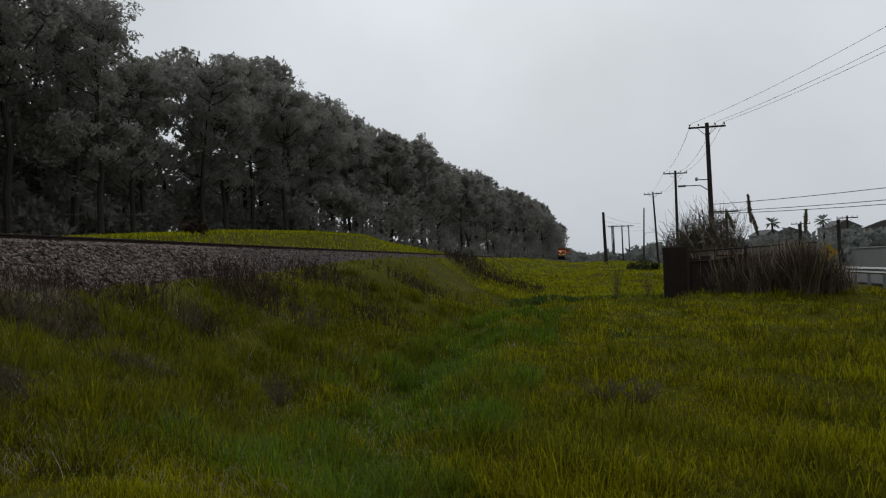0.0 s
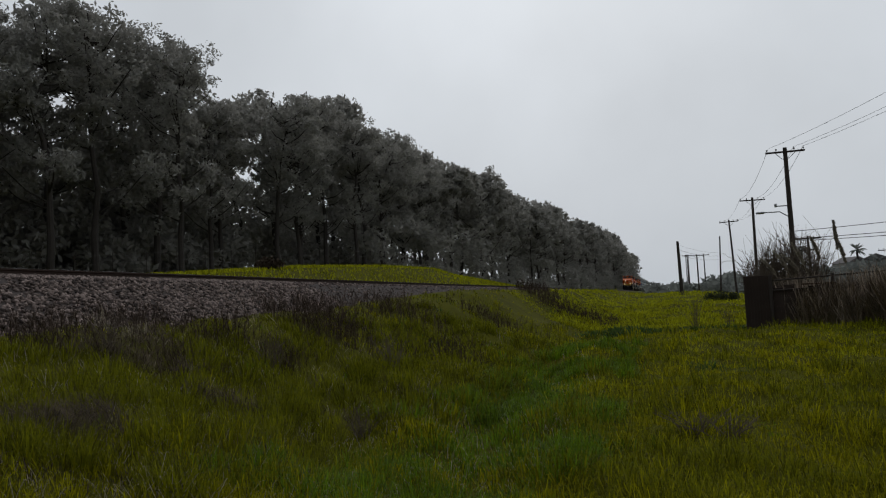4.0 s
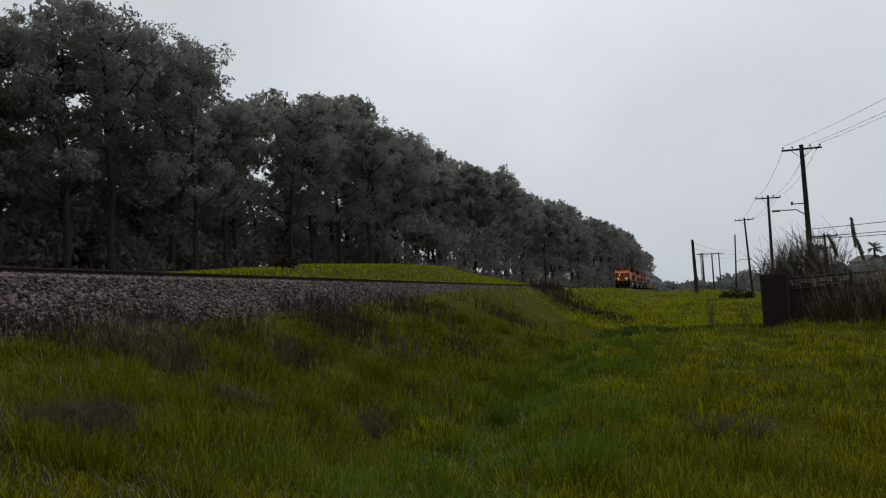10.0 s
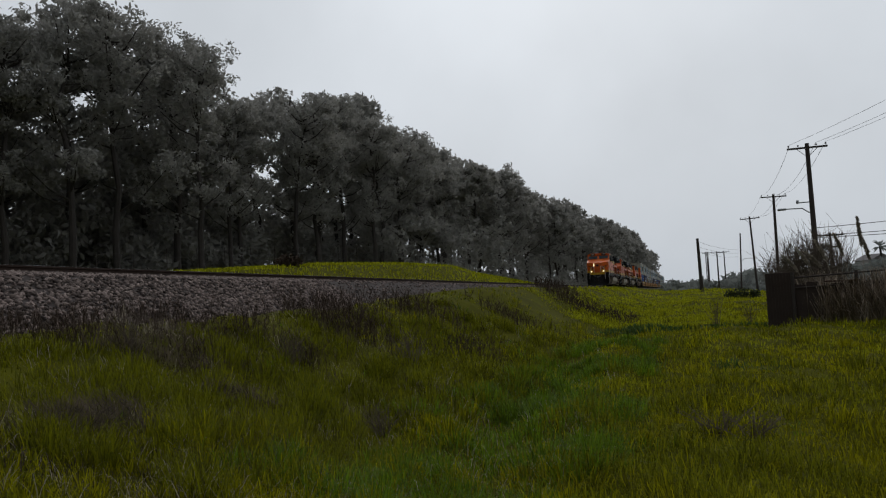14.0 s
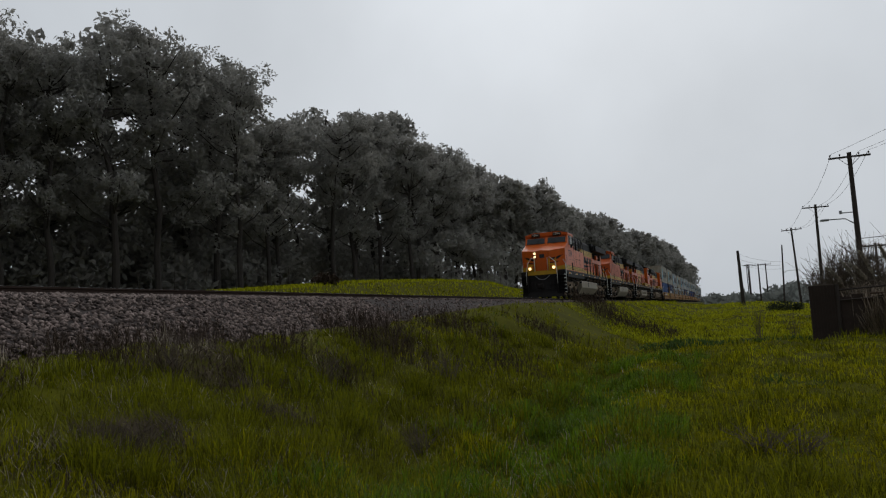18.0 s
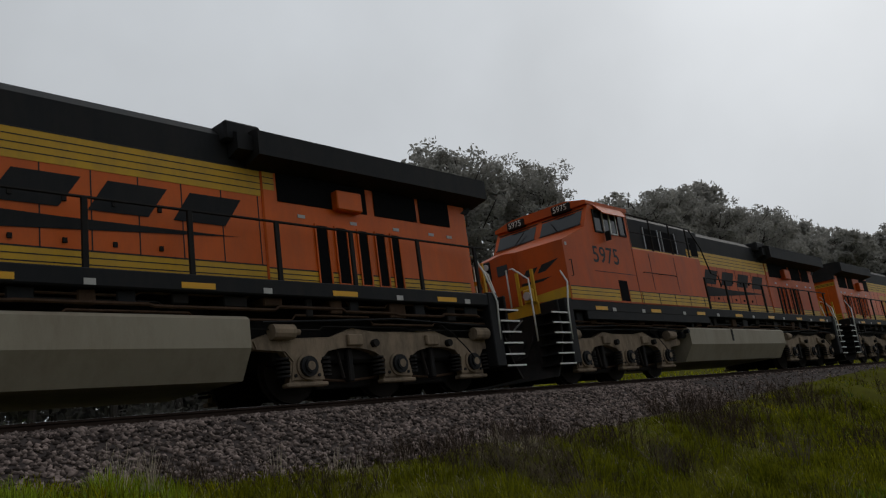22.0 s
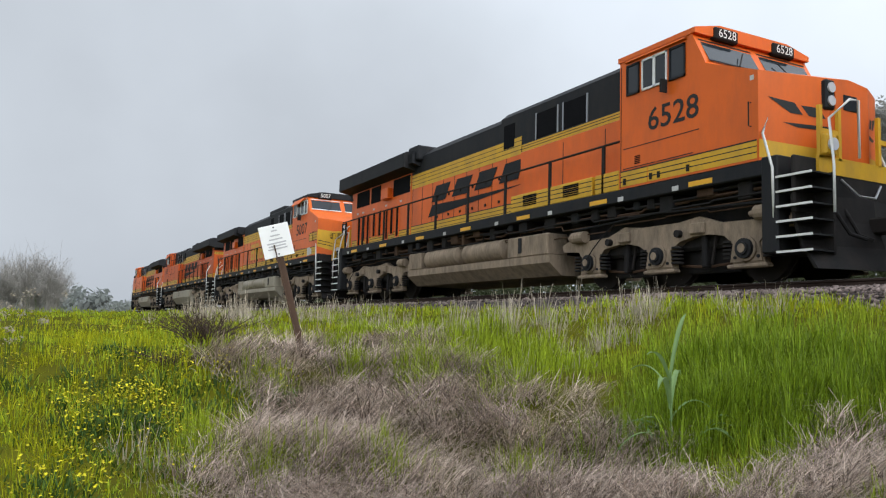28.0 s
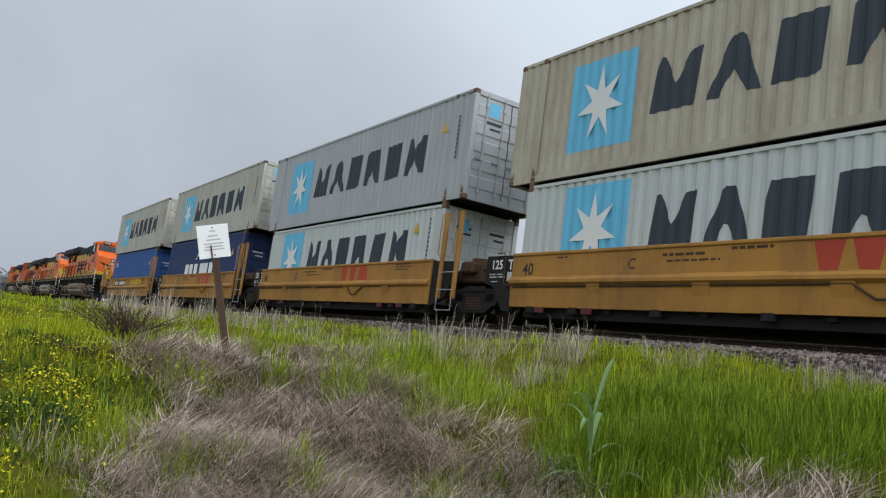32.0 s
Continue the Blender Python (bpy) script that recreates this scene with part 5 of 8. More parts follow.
# ---- fence on the low hill ----
def hill_fence():
    th = thing("wire_fence", "low wire fence with thin posts on the green hill", "fence")
    b = Build()
    for k in range(22):
        y = 34 + 3.0 * k
        x = -29 + 0.05 * (y - 34) + 0.8 * math.sin(y * 0.1)
        z = float(gz(x, y))
        part("fence_post", Build().tube([(x, y, z - 0.2), (x, y, z + 1.5)], 0.022, 6), POLE, th)
        if k:
            for hh in (0.5, 0.95, 1.4):
                b.tube([(px, py, pz + hh), (x, y, z + hh)], 0.005, 3)
        px, py, pz = x, y, z
    part("fence_wire", b, WIRE, th)
    x, y = -24.5, 46
    bx, by = at(-3.6, 72)
    thicket("field_bush", [(bx + q, by, float(gz(bx, by)) + 0.35) for q in (-1.0, -0.4, 0.3, 0.9)], [0.6, 0.75, 0.7, 0.5], 260, 0.10, HEDGE, "low dark bush at the far edge of the field", "bush")
    thicket("hill_bush", [(x, y, float(gz(x, y)) + 0.4), (x - 0.6, y + 0.3, float(gz(x, y)) + 0.3), (x + 0.5, y, float(gz(x, y)) + 0.3)], [0.7, 0.6, 0.5], 260, 0.12, BRUSH, "dark round bush on the green hill", "bush")


hill_fence()
# ---- the train ----
ORANGE = mat("orange_paint", (0.66, 0.118, 0.009), 0.42, 0.15, 0.8, 0.04, 80, dirt=(0.18, 0.06, 0.03), dirt_amount=0.4, spec=0.25)
DULL = mat("dull_orange_paint", (0.52, 0.088, 0.012), 0.5, 0.2, 0.8, 0.04, 80, dirt=(0.14, 0.06, 0.035), dirt_amount=0.5, spec=0.2)
YELLOW = mat("yellow_stripe_paint", (0.60, 0.34, 0.015), 0.5, 0.15, 1.2, 0.04, 80, dirt=(0.22, 0.14, 0.05), dirt_amount=0.5)
DARK = mat("dark_grey_paint", (0.014, 0.015, 0.017), 0.65, 0.25, 1.5, 0.05, 60, dirt=(0.034, 0.029, 0.025), dirt_amount=0.5, spec=0.15)
BLACK = mat("sooty_black", (0.016, 0.015, 0.015), 0.8, 0.35, 2, 0.15, 60, dirt=(0.04, 0.032, 0.026), dirt_amount=0.5, spec=0.15)
# Near-black sheet colour that paints the shade inside vents, grilles and holes.
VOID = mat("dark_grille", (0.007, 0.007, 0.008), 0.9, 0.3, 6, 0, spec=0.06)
TRUCK = mat("dusty_truck_casting", (0.27, 0.205, 0.145), 0.9, 0.3, 2.5, 0.25, 40, dirt=(0.05, 0.042, 0.036), dirt_amount=0.8, spec=0.15)
TANKM = mat("dusty_fuel_tank", (0.30, 0.265, 0.20), 0.6, 0.15, 0.7, 0.08, 50, dirt=(0.17, 0.13, 0.09), dirt_amount=0.7)
STEEL = mat("worn_wheel_steel", (0.022, 0.018, 0.016), 0.8, 0.3, 5, 0.1, 60, metal=0.1, spec=0.15)
WHITE = mat("white_paint", (0.66, 0.66, 0.63), 0.5, 0.12, 3, 0.03)
LINE = mat("black_line_paint", (0.015, 0.015, 0.015), 0.6, 0.1, 3, 0)
LABEL = mat("pale_decal", (0.45, 0.44, 0.42), 0.6, 0.2, 6, 0)
AMBER = mat("amber_reflector", (0.70, 0.36, 0.02), 0.4, 0.1, 4, 0)
SPRAY = mat("yellow_spray", (0.65, 0.50, 0.04), 0.6, 0.1, 4, 0)
LAMP = glow("lit_headlamp", (1.0, 0.70, 0.36), 1.9)
LENSM = mat("dead_lamp_lens", (0.5, 0.5, 0.52), 0.15, 0.1, 4, 0)
WELL = mat("well_car_yellow", (0.37, 0.185, 0.038), 0.7, 0.25, 0.6, 0.08, 50, dirt=(0.13, 0.07, 0.035), dirt_amount=0.8, spec=0.2)
MAROON = mat("maroon_plate", (0.10, 0.018, 0.018), 0.7, 0.2, 3, 0.03, dirt=(0.05, 0.04, 0.035), dirt_amount=0.6)
REDP = mat("red_mark_paint", (0.36, 0.045, 0.02), 0.6, 0.15, 2, 0.03)
CASTING = mat("brown_car_end_steel", (0.085, 0.050, 0.032), 0.9, 0.4, 3, 0.25, 40, dirt=(0.02, 0.017, 0.015), dirt_amount=0.7, spec=0.12)
GRIME = mat("grimy_black_steel", (0.016, 0.015, 0.014), 0.85, 0.35, 3, 0.2, 40, dirt=(0.045, 0.034, 0.026), dirt_amount=0.5, spec=0.15)


def glass_mat():
    m = bpy.data.materials.new("cab_glass")
    m.use_nodes = True
    b = m.node_tree.nodes["Principled BSDF"]
    b.inputs["Base Color"].default_value = (0.02, 0.024, 0.028, 1)
    b.inputs["Roughness"].default_value, b.inputs["Specular IOR Level"].default_value, b.inputs["IOR"].default_value = 0.08, 0.4, 1.45
    return m


GLASS = glass_mat()


def text_part(name, text, height, place, turn, material, parent, label="", squeeze=1.0, bold=0.0):
    """Letters lying in a plane: turn maps (right, up) to two directions of the thing."""
    vs, fs = letters(text, height, bold)
    r, u = Vector(turn[0]), Vector(turn[1])
    n = r.cross(u).normalized() * 0.004
    p = Vector(place)
    b = Build()
    k = len(vs)
    pts = [p + r * (v[0] * squeeze) + u * v[1] for v in vs]
    b.add([q + n for q in pts], fs)
    return part(name, b, material, parent, label)


def stripe(b, s, x, y0, y1, z0, z1):
    """A thin painted band on a side wall."""
    b.box(min(s * x, s * (x + 0.006)), max(s * x, s * (x + 0.006)), y0, y1, z0, z1)


def truck(parent, y0, wheel_name="wheel"):
    """Three-axle truck whose middle axle is at y0."""
    for s in (1, -1):
        prof = [(-3.1, 0.98), (-2.8, 1.08), (-2.2, 1.02), (-1.5, 1.04), (-1.0, 1.20), (-0.5, 1.14), (0.5, 1.14), (1.0, 1.20), (1.5, 1.04), (2.2, 1.02), (2.8, 1.08), (3.1, 0.98), (3.05, 0.84), (2.5, 0.80), (2.36, 0.62), (2.42, 0.28), (1.74, 0.28), (1.80, 0.62), (1.62, 0.80), (1.3, 0.86), (0.9, 0.86),
                (0.55, 0.78), (0.30, 0.62), (0.36, 0.28), (-0.36, 0.28), (-0.30, 0.62), (-0.55, 0.78), (-0.9, 0.86), (-1.3, 0.86), (-1.62, 0.80), (-1.80, 0.62), (-1.74, 0.28), (-2.42, 0.28), (-2.36, 0.62), (-2.5, 0.80), (-3.05, 0.84)]
        # a rounded casting: thicker middle ply between two thinner ones
        b = Build()
        b.prism([(y0 + y, z) for y, z in prof], "x", s * 1.10, s * 1.24)
        b.prism([(y0 + y * 0.985, 0.75 + (z - 0.75) * 0.9) for y, z in prof], "x", s * 1.24, s * 1.27)
        fr = part("side_frame", b, TRUCK, parent)
        for k in (-1, 0, 1):
            y = y0 + 2.07 * k
            b = Build().cyl("x", s * 1.31, y, 0.54, 0.17, 0.12, 16).cyl("x", s * 1.38, y, 0.54, 0.11, 0.05, 14)
            part("axle_box", b, DARK, fr)
            part("axle_cap", Build().cyl("x", s * 1.405, y, 0.54, 0.075, 0.02, 14), TRUCK, fr)
            part("bearing_ring", Build().cyl("x", s * 1.285, y, 0.54, 0.215, 0.05, 18), TRUCK, fr)
            part("pedestal_tie", Build().box(min(s * 1.12, s * 1.29), max(s * 1.12, s * 1.29), y - 0.42, y + 0.42, 0.22, 0.29, 0.02), TRUCK, fr)
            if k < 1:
                # flat black disc painted as the shade in a round hole
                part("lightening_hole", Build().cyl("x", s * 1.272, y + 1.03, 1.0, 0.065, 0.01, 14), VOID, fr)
                part("brake_hanger", Build().box(min(s * 1.0, s * 1.2), max(s * 1.0, s * 1.2), y + 0.96, y + 1.08, 0.28, 0.86, 0.02), BLACK, fr)
                part("brake_shoe", Build().box(min(s * 0.7, s * 0.84), max(s * 0.7, s * 0.84), y + 0.60, y + 0.68, 0.36, 0.70, 0.02), BLACK, fr)
            for d in (-0.42, 0.42):
                b = Build()
                for q in range(5):
                    b.cyl("z", s * 1.2, y + d, 0.40 + 0.07 * q, 0.115, 0.035, 10)
                part("coil_spring", b, BLACK, fr)
            b = Build().cyl("x", s * 0.76, y, 0.53, 0.53, 0.13, 26).cyl("x", s * 0.70, y, 0.53, 0.565, 0.03, 26)
            part(wheel_name, b, STEEL, fr)
        for d in (-2.55, 2.35):
            b = Build().cyl("y", s * 1.34, y0 + d, 1.10, 0.125, 0.42, 12).cyl("y", s * 1.34, y0 + d + 0.26, 1.10, 0.05, 0.16, 8)
            part("brake_cylinder", b, TRUCK, fr, smooth=False)
        for d in (-1.0, 0.95):
            part("bracket", Build().box(min(s * 1.24, s * 1.34), max(s * 1.24, s * 1.34), y0 + d - 0.17, y0 + d + 0.17, 0.88, 1.08, 0.02), TRUCK, fr)
            part("pivot_boss", Build().cyl("x", s * 1.30, y0 + d + 0.45, 0.92, 0.07, 0.14, 10), BLACK, fr)
        part("brake_pipe", Build().tube([(s * 1.33, y0 - 2.9, 1.26), (s * 1.33, y0 - 1.4, 1.31), (s * 1.36, y0, 1.36), (s * 1.33, y0 + 1.4, 1.31), (s * 1.33, y0 + 2.6, 1.27)], 0.02, 6), DARK, fr)
        for k in (-1, 1):
            ym = y0 + 1.035 * k
            # black plate added to close the bright gap between the wheels
            b = Build().box(min(s * 0.86, s * 0.93), max(s * 0.86, s * 0.93), ym - 0.62, ym + 0.62, 0.20, 0.64, 0.03)
            part("brake_rigging", b, BLACK, fr)
            part("brake_rod", Build().tube([(s * 1.02, ym - 0.7, 0.36), (s * 1.05, ym, 0.30), (s * 1.02, ym + 0.7, 0.36)], 0.025, 6), CASTING, fr)
            part("hanger_link", Build().tube([(s * 1.15, ym - 0.28, 0.86), (s * 1.16, ym - 0.18, 0.34)], 0.03, 6), STEEL, fr)
        for d in (-2.07, 0.0, 2.07):
            part("pedestal_bolt", Build().cyl("x", s * 1.28, y0 + d - 0.24, 0.40, 0.028, 0.03, 8), DARK, fr)
            part("pedestal_bolt", Build().cyl("x", s * 1.28, y0 + d + 0.24, 0.40, 0.028, 0.03, 8), DARK, fr)
        part("speed_cable", Build().tube([(s * 1.40, y0 + 2.07, 0.56), (s * 1.42, y0 + 1.8, 0.80), (s * 1.34, y0 + 1.5, 1.12), (s * 1.30, y0 + 1.2, 1.30)], 0.014, 6), BLACK, fr)
    part("truck_bolster", Build().box(-1.1, 1.1, y0 - 2.6, y0 + 2.6, 0.62, 1.05, 0.05), BLACK, parent)


def steps(parent, y_end, y_in, rev):
    """End steps on both sides; y_end is the edge by the coupler."""
    lo, hi = min(y_end, y_in), max(y_end, y_in)
    for s in (1, -1):
        b = Build()
        b.box(min(s * 1.0, s * 1.05), max(s * 1.0, s * 1.05), lo, hi, 0.36, 1.62)
        well = part("step_well", b, BLACK, parent)
        x0, x1 = (1.02, 1.52) if s > 0 else (-1.52, -1.02)
        for k in range(6):
            z = 0.39 + 0.236 * k
            part("step", Build().box(x0, x1, lo, hi, z, z + 0.025), DARK, well)
            part("step_edge", Build().box(min(s * 1.52, s * 1.545), max(s * 1.52, s * 1.545), lo, hi, z - 0.005, z + 0.03), WHITE, well, "white step edge")
        part("step_side", Build().box(x0, x1, y_in - 0.02 if y_in > y_end else y_in - 0.30, y_in + 0.30 if y_in > y_end else y_in + 0.02, 0.40, 1.95, 0.02), DARK, well)
        d = 1 if y_in > y_end else -1
        ya, yb = y_end + 0.02 * d, y_in + 0.05 * d
        part("handrail", Build().tube([(s * 1.5, yb + 0.02 * d, 0.95), (s * 1.55, yb, 1.75), (s * 1.50, yb + 0.22 * d, 2.35), (s * 1.3, yb + 0.24 * d, 2.75), (s * 1.28, yb + 0.34 * d, 2.78)], 0.022, 8), WHITE, parent, "white grab rail", True)
        part("handrail", Build().tube([(s * 1.06, ya - 0.05 * d, 1.0), (s * 1.06, ya - 0.05 * d, 1.75), (s * 0.95, ya + 0.1 * d, 2.5), (s * 0.62, ya - 0.02 * d, 2.82), (s * 0.45, ya - 0.05 * d, 2.82), (s * 0.45, ya - 0.05 * d, 1.9)], 0.022, 8), WHITE, parent, "white grab rail", True)


def locomotive(number, kind):
    """Six-axle diesel with a wide cab. The nose faces -y, the coupler face is at y = 0, rail top at z = 0."""
    old = kind == "old"
    word = {"a": "lead", "b": "second", "old": "older", "d": "rear"}[kind]
    th = thing("locomotive", {"a": "orange diesel locomotive with lit headlights leading the freight train", "b": "sun-faded orange diesel locomotive with dusty cream fuel tank",
                              "old": "older orange diesel locomotive with yellow nose stripes running backwards", "d": "orange diesel locomotive with black wing emblem coupled to well cars"}[kind], "locomotive", group="locomotives of the train")
    paint = DULL if kind == "b" else ORANGE
    wide = kind in ("a", "b")
    cw = 1.49 if wide else 1.14
    # frame and platform
    part("frame", Build().box(-1.5, 1.5, 1.3, 21.0, 1.66, 1.92, 0.02), DARK, th)
    part("centre_sill", Build().box(-0.85, 0.85, 0.9, 21.4, 1.05, 1.66), BLACK, th)
    part("underframe", Build().box(-0.9, 0.9, 6.8, 15.5, 0.9, 1.5), BLACK, th)
    for s in (1, -1):
        for y in (2.6, 5.4, 8.2, 11.0, 13.8, 16.6, 19.2):
            b = Build()
            stripe(b, s, 1.502, y, y + 0.55, 1.70, 1.79)
            part("reflector_strip", b, AMBER, th, "amber reflective strip")
        for y in (3.4, 4.9, 7.3, 9.6, 12.4, 15.2, 18.1, 20.0):
            b = Build()
            stripe(b, s, 1.502, y, y + 0.16, 1.68, 1.77)
            part("stencil_label", b, LABEL, th)
        rr = random.Random(len(number) + (3 if s > 0 else 8) + int(number))
        for q in range(5):
            za = 1.24 + 0.09 * q
            xa = s * (1.28 + 0.04 * (q % 3))
            pts = [(xa, 1.5, za)]
            y = 1.5
            while y < 20.0:
                y += rr.uniform(0.9, 2.2)
                pts += [(xa, y, pts[-1][2]), (xa, y + 0.08, za + rr.uniform(-0.09, 0.09))]
            part("air_line", Build().tube(pts, rr.choice((0.014, 0.02, 0.028)), 5), rr.choice((BLACK, DARK, CASTING)), th)
        y = 1.9
        while y < 20.2:
            w = rr.uniform(0.12, 0.42)
            z1 = 1.66
            z0 = rr.uniform(1.32, 1.52)
            part("equipment_box", Build().box(min(s * 0.86, s * 1.36), max(s * 0.86, s * 1.36), y, y + w, z0, z1, 0.02), rr.choice((DARK, BLACK, BLACK, CASTING)), th)
            y += w + rr.uniform(0.15, 0.8)
    # ends: pilot, plough, coupler, hoses
    for d, y in ((1, 0.95), (-1, LOCO - 0.95)):
        part("pilot_sheet", Build().box(-1.5, 1.5, min(y, y + 0.08 * d), max(y, y + 0.08 * d), 1.0, 1.9, 0.02), BLACK, th)
        part("platform_edge", Build().box(-1.02, 1.02, min(y - 0.06 * d, y - 0.01 * d), max(y - 0.06 * d, y - 0.01 * d), 1.66, 1.94), YELLOW, th, "yellow platform edge")
        prof = [(0.10, 1.30), (0.06, 0.90), (-0.08, 0.50), (-0.32, 0.13), (-0.26, 0.13), (-0.02, 0.50), (0.12, 0.90), (0.16, 1.30)]
        b = Build()
        for k in range(8):
            xa, xb = -1.42 + 2.84 * k / 8, -1.42 + 2.84 * (k + 1) / 8
            mid = lambda xx: -0.36 * (1 - abs(xx) / 1.42)
            n = len(prof)
            va = [(xa, y + d * (p + mid(xa)), z) for p, z in prof]
            vb = [(xb, y + d * (p + mid(xb)), z) for p, z in prof]
            b.add(va + vb, [(i, (i + 1) % n, n + (i + 1) % n, n + i) for i in range(n)] + ([tuple(range(n))] if k == 0 else []) + ([tuple(range(n, 2 * n))] if k == 7 else []))
        part("snow_plough", b, BLACK, th, "black steel plough")
        b = Build().box(-0.12, 0.12, min(y - d * 0.7, y), max(y - d * 0.7, y), 0.74, 1.0, 0.03).box(-0.22, 0.16, min(y - d * 0.93, y - d * 0.6), max(y - d * 0.93, y - d * 0.6), 0.70, 1.04, 0.06)
        part("coupler", b, STEEL, th)
        for x in (-0.75, -0.5, 0.5, 0.75):
            part("air_hose", Build().tube([(x, y - 0.03 * d, 1.25), (x * 1.05, y - 0.2 * d, 1.0), (x * 0.9, y - 0.32 * d, 0.7), (x * 0.6, y - 0.45 * d, 0.62)], 0.03, 6), BLACK, th)
        part("drain_hose", Build().tube([(-0.5, y - 0.06 * d, 1.6), (-0.2, y - 0.16 * d, 1.35), (0.2, y - 0.16 * d, 1.35), (0.5, y - 0.06 * d, 1.6)], 0.02, 6), GALV, th)
        steps(th, y - 0.32 * d, y + 0.32 * d, d < 0)
        # end railing in yellow and black
        for x in (-0.95, -0.5, 0.5, 0.95):
            part("railing_post", Build().box(x - 0.035, x + 0.035, min(y - 0.06 * d, y + 0.0), max(y - 0.06 * d, y), 1.9, 2.75), YELLOW, th, "yellow end railing post")
        for x in (-0.95, 0.5):
            part("railing_bar", Build().box(x, x + 0.45, min(y - 0.055 * d, y), max(y - 0.055 * d, y), 2.3, 2.38), YELLOW, th, "yellow end railing bar")
    # nose: five-sided in plan, its top rising to the windscreen
    ny = -0.18 if old else 0.0
    A, Bc = (1.50, 1.62 + ny * 1.2), (0.50, 1.08 + ny * 0.6)
    fy = Bc[1] - 1.08
    zb = 1.92
    plan = [(-A[0], 2.75 + ny), (-A[0], A[1]), (-Bc[0], Bc[1]), (Bc[0], Bc[1]), (A[0], A[1]), (A[0], 2.75 + ny)]
    tops = [3.86, 3.42, 3.30, 3.30, 3.42, 3.86]
    b = Build()
    n = 6
    b.add([(x, y, zb) for x, y in plan] + [(x, y, z) for (x, y), z in zip(plan, tops)] + [(0, 2.75 + ny, 3.93), (0, Bc[1], 3.36)],
          [(i, (i + 1) % n, n + (i + 1) % n, n + i) for i in range(5)] + [(7, 6, 12, 13), (8, 7, 13), (9, 8, 13), (10, 9, 13), (11, 10, 13, 12)])
    nose = part("nose", b, paint, th)
    b = Build()
    b.box(-0.36, 0.36, 1.06 + fy, 1.078 + fy, 2.0, 3.22)
    part("nose_door", b, paint, nose)
    part("door_window", Build().box(-0.17, 0.17, 1.045 + fy, 1.058 + fy, 2.82, 3.08, 0.005), GLASS, nose)
    # headlight pair beside the door, ditch lights on the platform
    lit = LAMP if kind == "a" else LENSM
    part("headlight_housing", Build().box(-0.60, -0.38, 1.04 + fy, 1.20 + fy, 2.78 if not old else 2.72, 3.28 if not old else 3.22, 0.03), DARK, nose)
    for z in (2.92, 3.14):
        part("headlight", Build().cyl("y", -0.49, 1.03 + fy, z if not old else z - 0.06, 0.085, 0.03, 16), lit, nose)
    for s in (1, -1):
        dl = part("ditch_light_bracket", Build().box(s * 0.82 - 0.14, s * 0.82 + 0.14, 0.80, 0.92, 1.94, 2.28, 0.03), YELLOW, th)
        part("ditch_light", Build().cyl("y", s * 0.82, 0.78, 2.11, 0.1, 0.06, 16), lit, dl)
    # black sweep on the nose, or yellow panel on the older one
    fx = Vector((A[0] - Bc[0], A[1] - Bc[1], 0)).normalized()
    for s in (1, -1):
        r = Vector((fx.x, s * fx.y, 0)) if s > 0 else Vector((fx.x, -fx.y, 0))
        base = Vector((Bc[0], Bc[1], 0)) if s > 0 else Vector((-A[0], A[1], 0))
        nrm = Vector((r.y, -r.x, 0)) * 0.006

        def face(b, pts):
            b.add([base + r * a + Vector((0, 0, z)) + nrm for a, z in pts], [tuple(range(len(pts)))])
        m0 = (lambda a: a) if s > 0 else (lambda a: 1.136 - a)
        b = Build()
        if old:
            face(b, [(m0(0.0), 1.97), (m0(1.13), 2.25), (m0(1.13), 2.95), (m0(0.5), 2.88), (m0(0.0), 2.92)])
            part("nose_panel", b, YELLOW, nose, "yellow nose panel")
            b = Build()
            for z in (2.20, 2.32):
                face(b, [(m0(0.25), z), (m0(1.1), z + 0.17), (m0(1.1), z + 0.20), (m0(0.25), z + 0.03)])
            for k in range(2):
                face(b, [(m0(0.10 + 0.30 * k), 2.55), (m0(0.32 + 0.30 * k), 2.57), (m0(0.32 + 0.30 * k), 2.82), (m0(0.10 + 0.30 * k), 2.80)])
            part("nose_mark", b, LINE, nose, "dark block marks")
        else:
            face(b, [(m0(0.05), 2.62), (m0(0.32), 2.66), (m0(0.45), 2.84), (m0(0.16), 2.80)])
            face(b, [(m0(0.42), 2.68), (m0(0.62), 2.71), (m0(0.98), 2.98), (m0(0.55), 2.88)])
            face(b, [(m0(0.0), 2.42), (m0(0.5), 2.47), (m0(0.75), 2.56), (m0(0.0), 2.49)])
            part("nose_mark", b, LINE, nose, "black swept emblem")
            b = Build()
            face(b, [(m0(0.0), 1.97), (m0(1.13), 1.97), (m0(1.13), 2.27), (m0(0.0), 2.10)])
            part("nose_stripe", b, YELLOW, nose, "yellow band")
    # cab
    b = Build()
    prof = [(2.75 + ny, 1.92), (2.75 + ny, 3.88), (3.08 + ny, 4.52), (5.02, 4.52), (5.02, 1.92)]
    b.prism(prof, "x", -1.5, 1.5)
    cab = part("cab", b, paint, th)
    roof = [(-1.52, 4.50), (-1.52, 4.60), (-0.9, 4.74), (0.9, 4.74), (1.52, 4.60), (1.52, 4.50)]
    part("cab_roof", Build().prism(roof, "y", 2.98 + ny, 5.06), paint if not old else DARK, cab)
    w = Vector((0, 0.33, 0.58)).normalized()
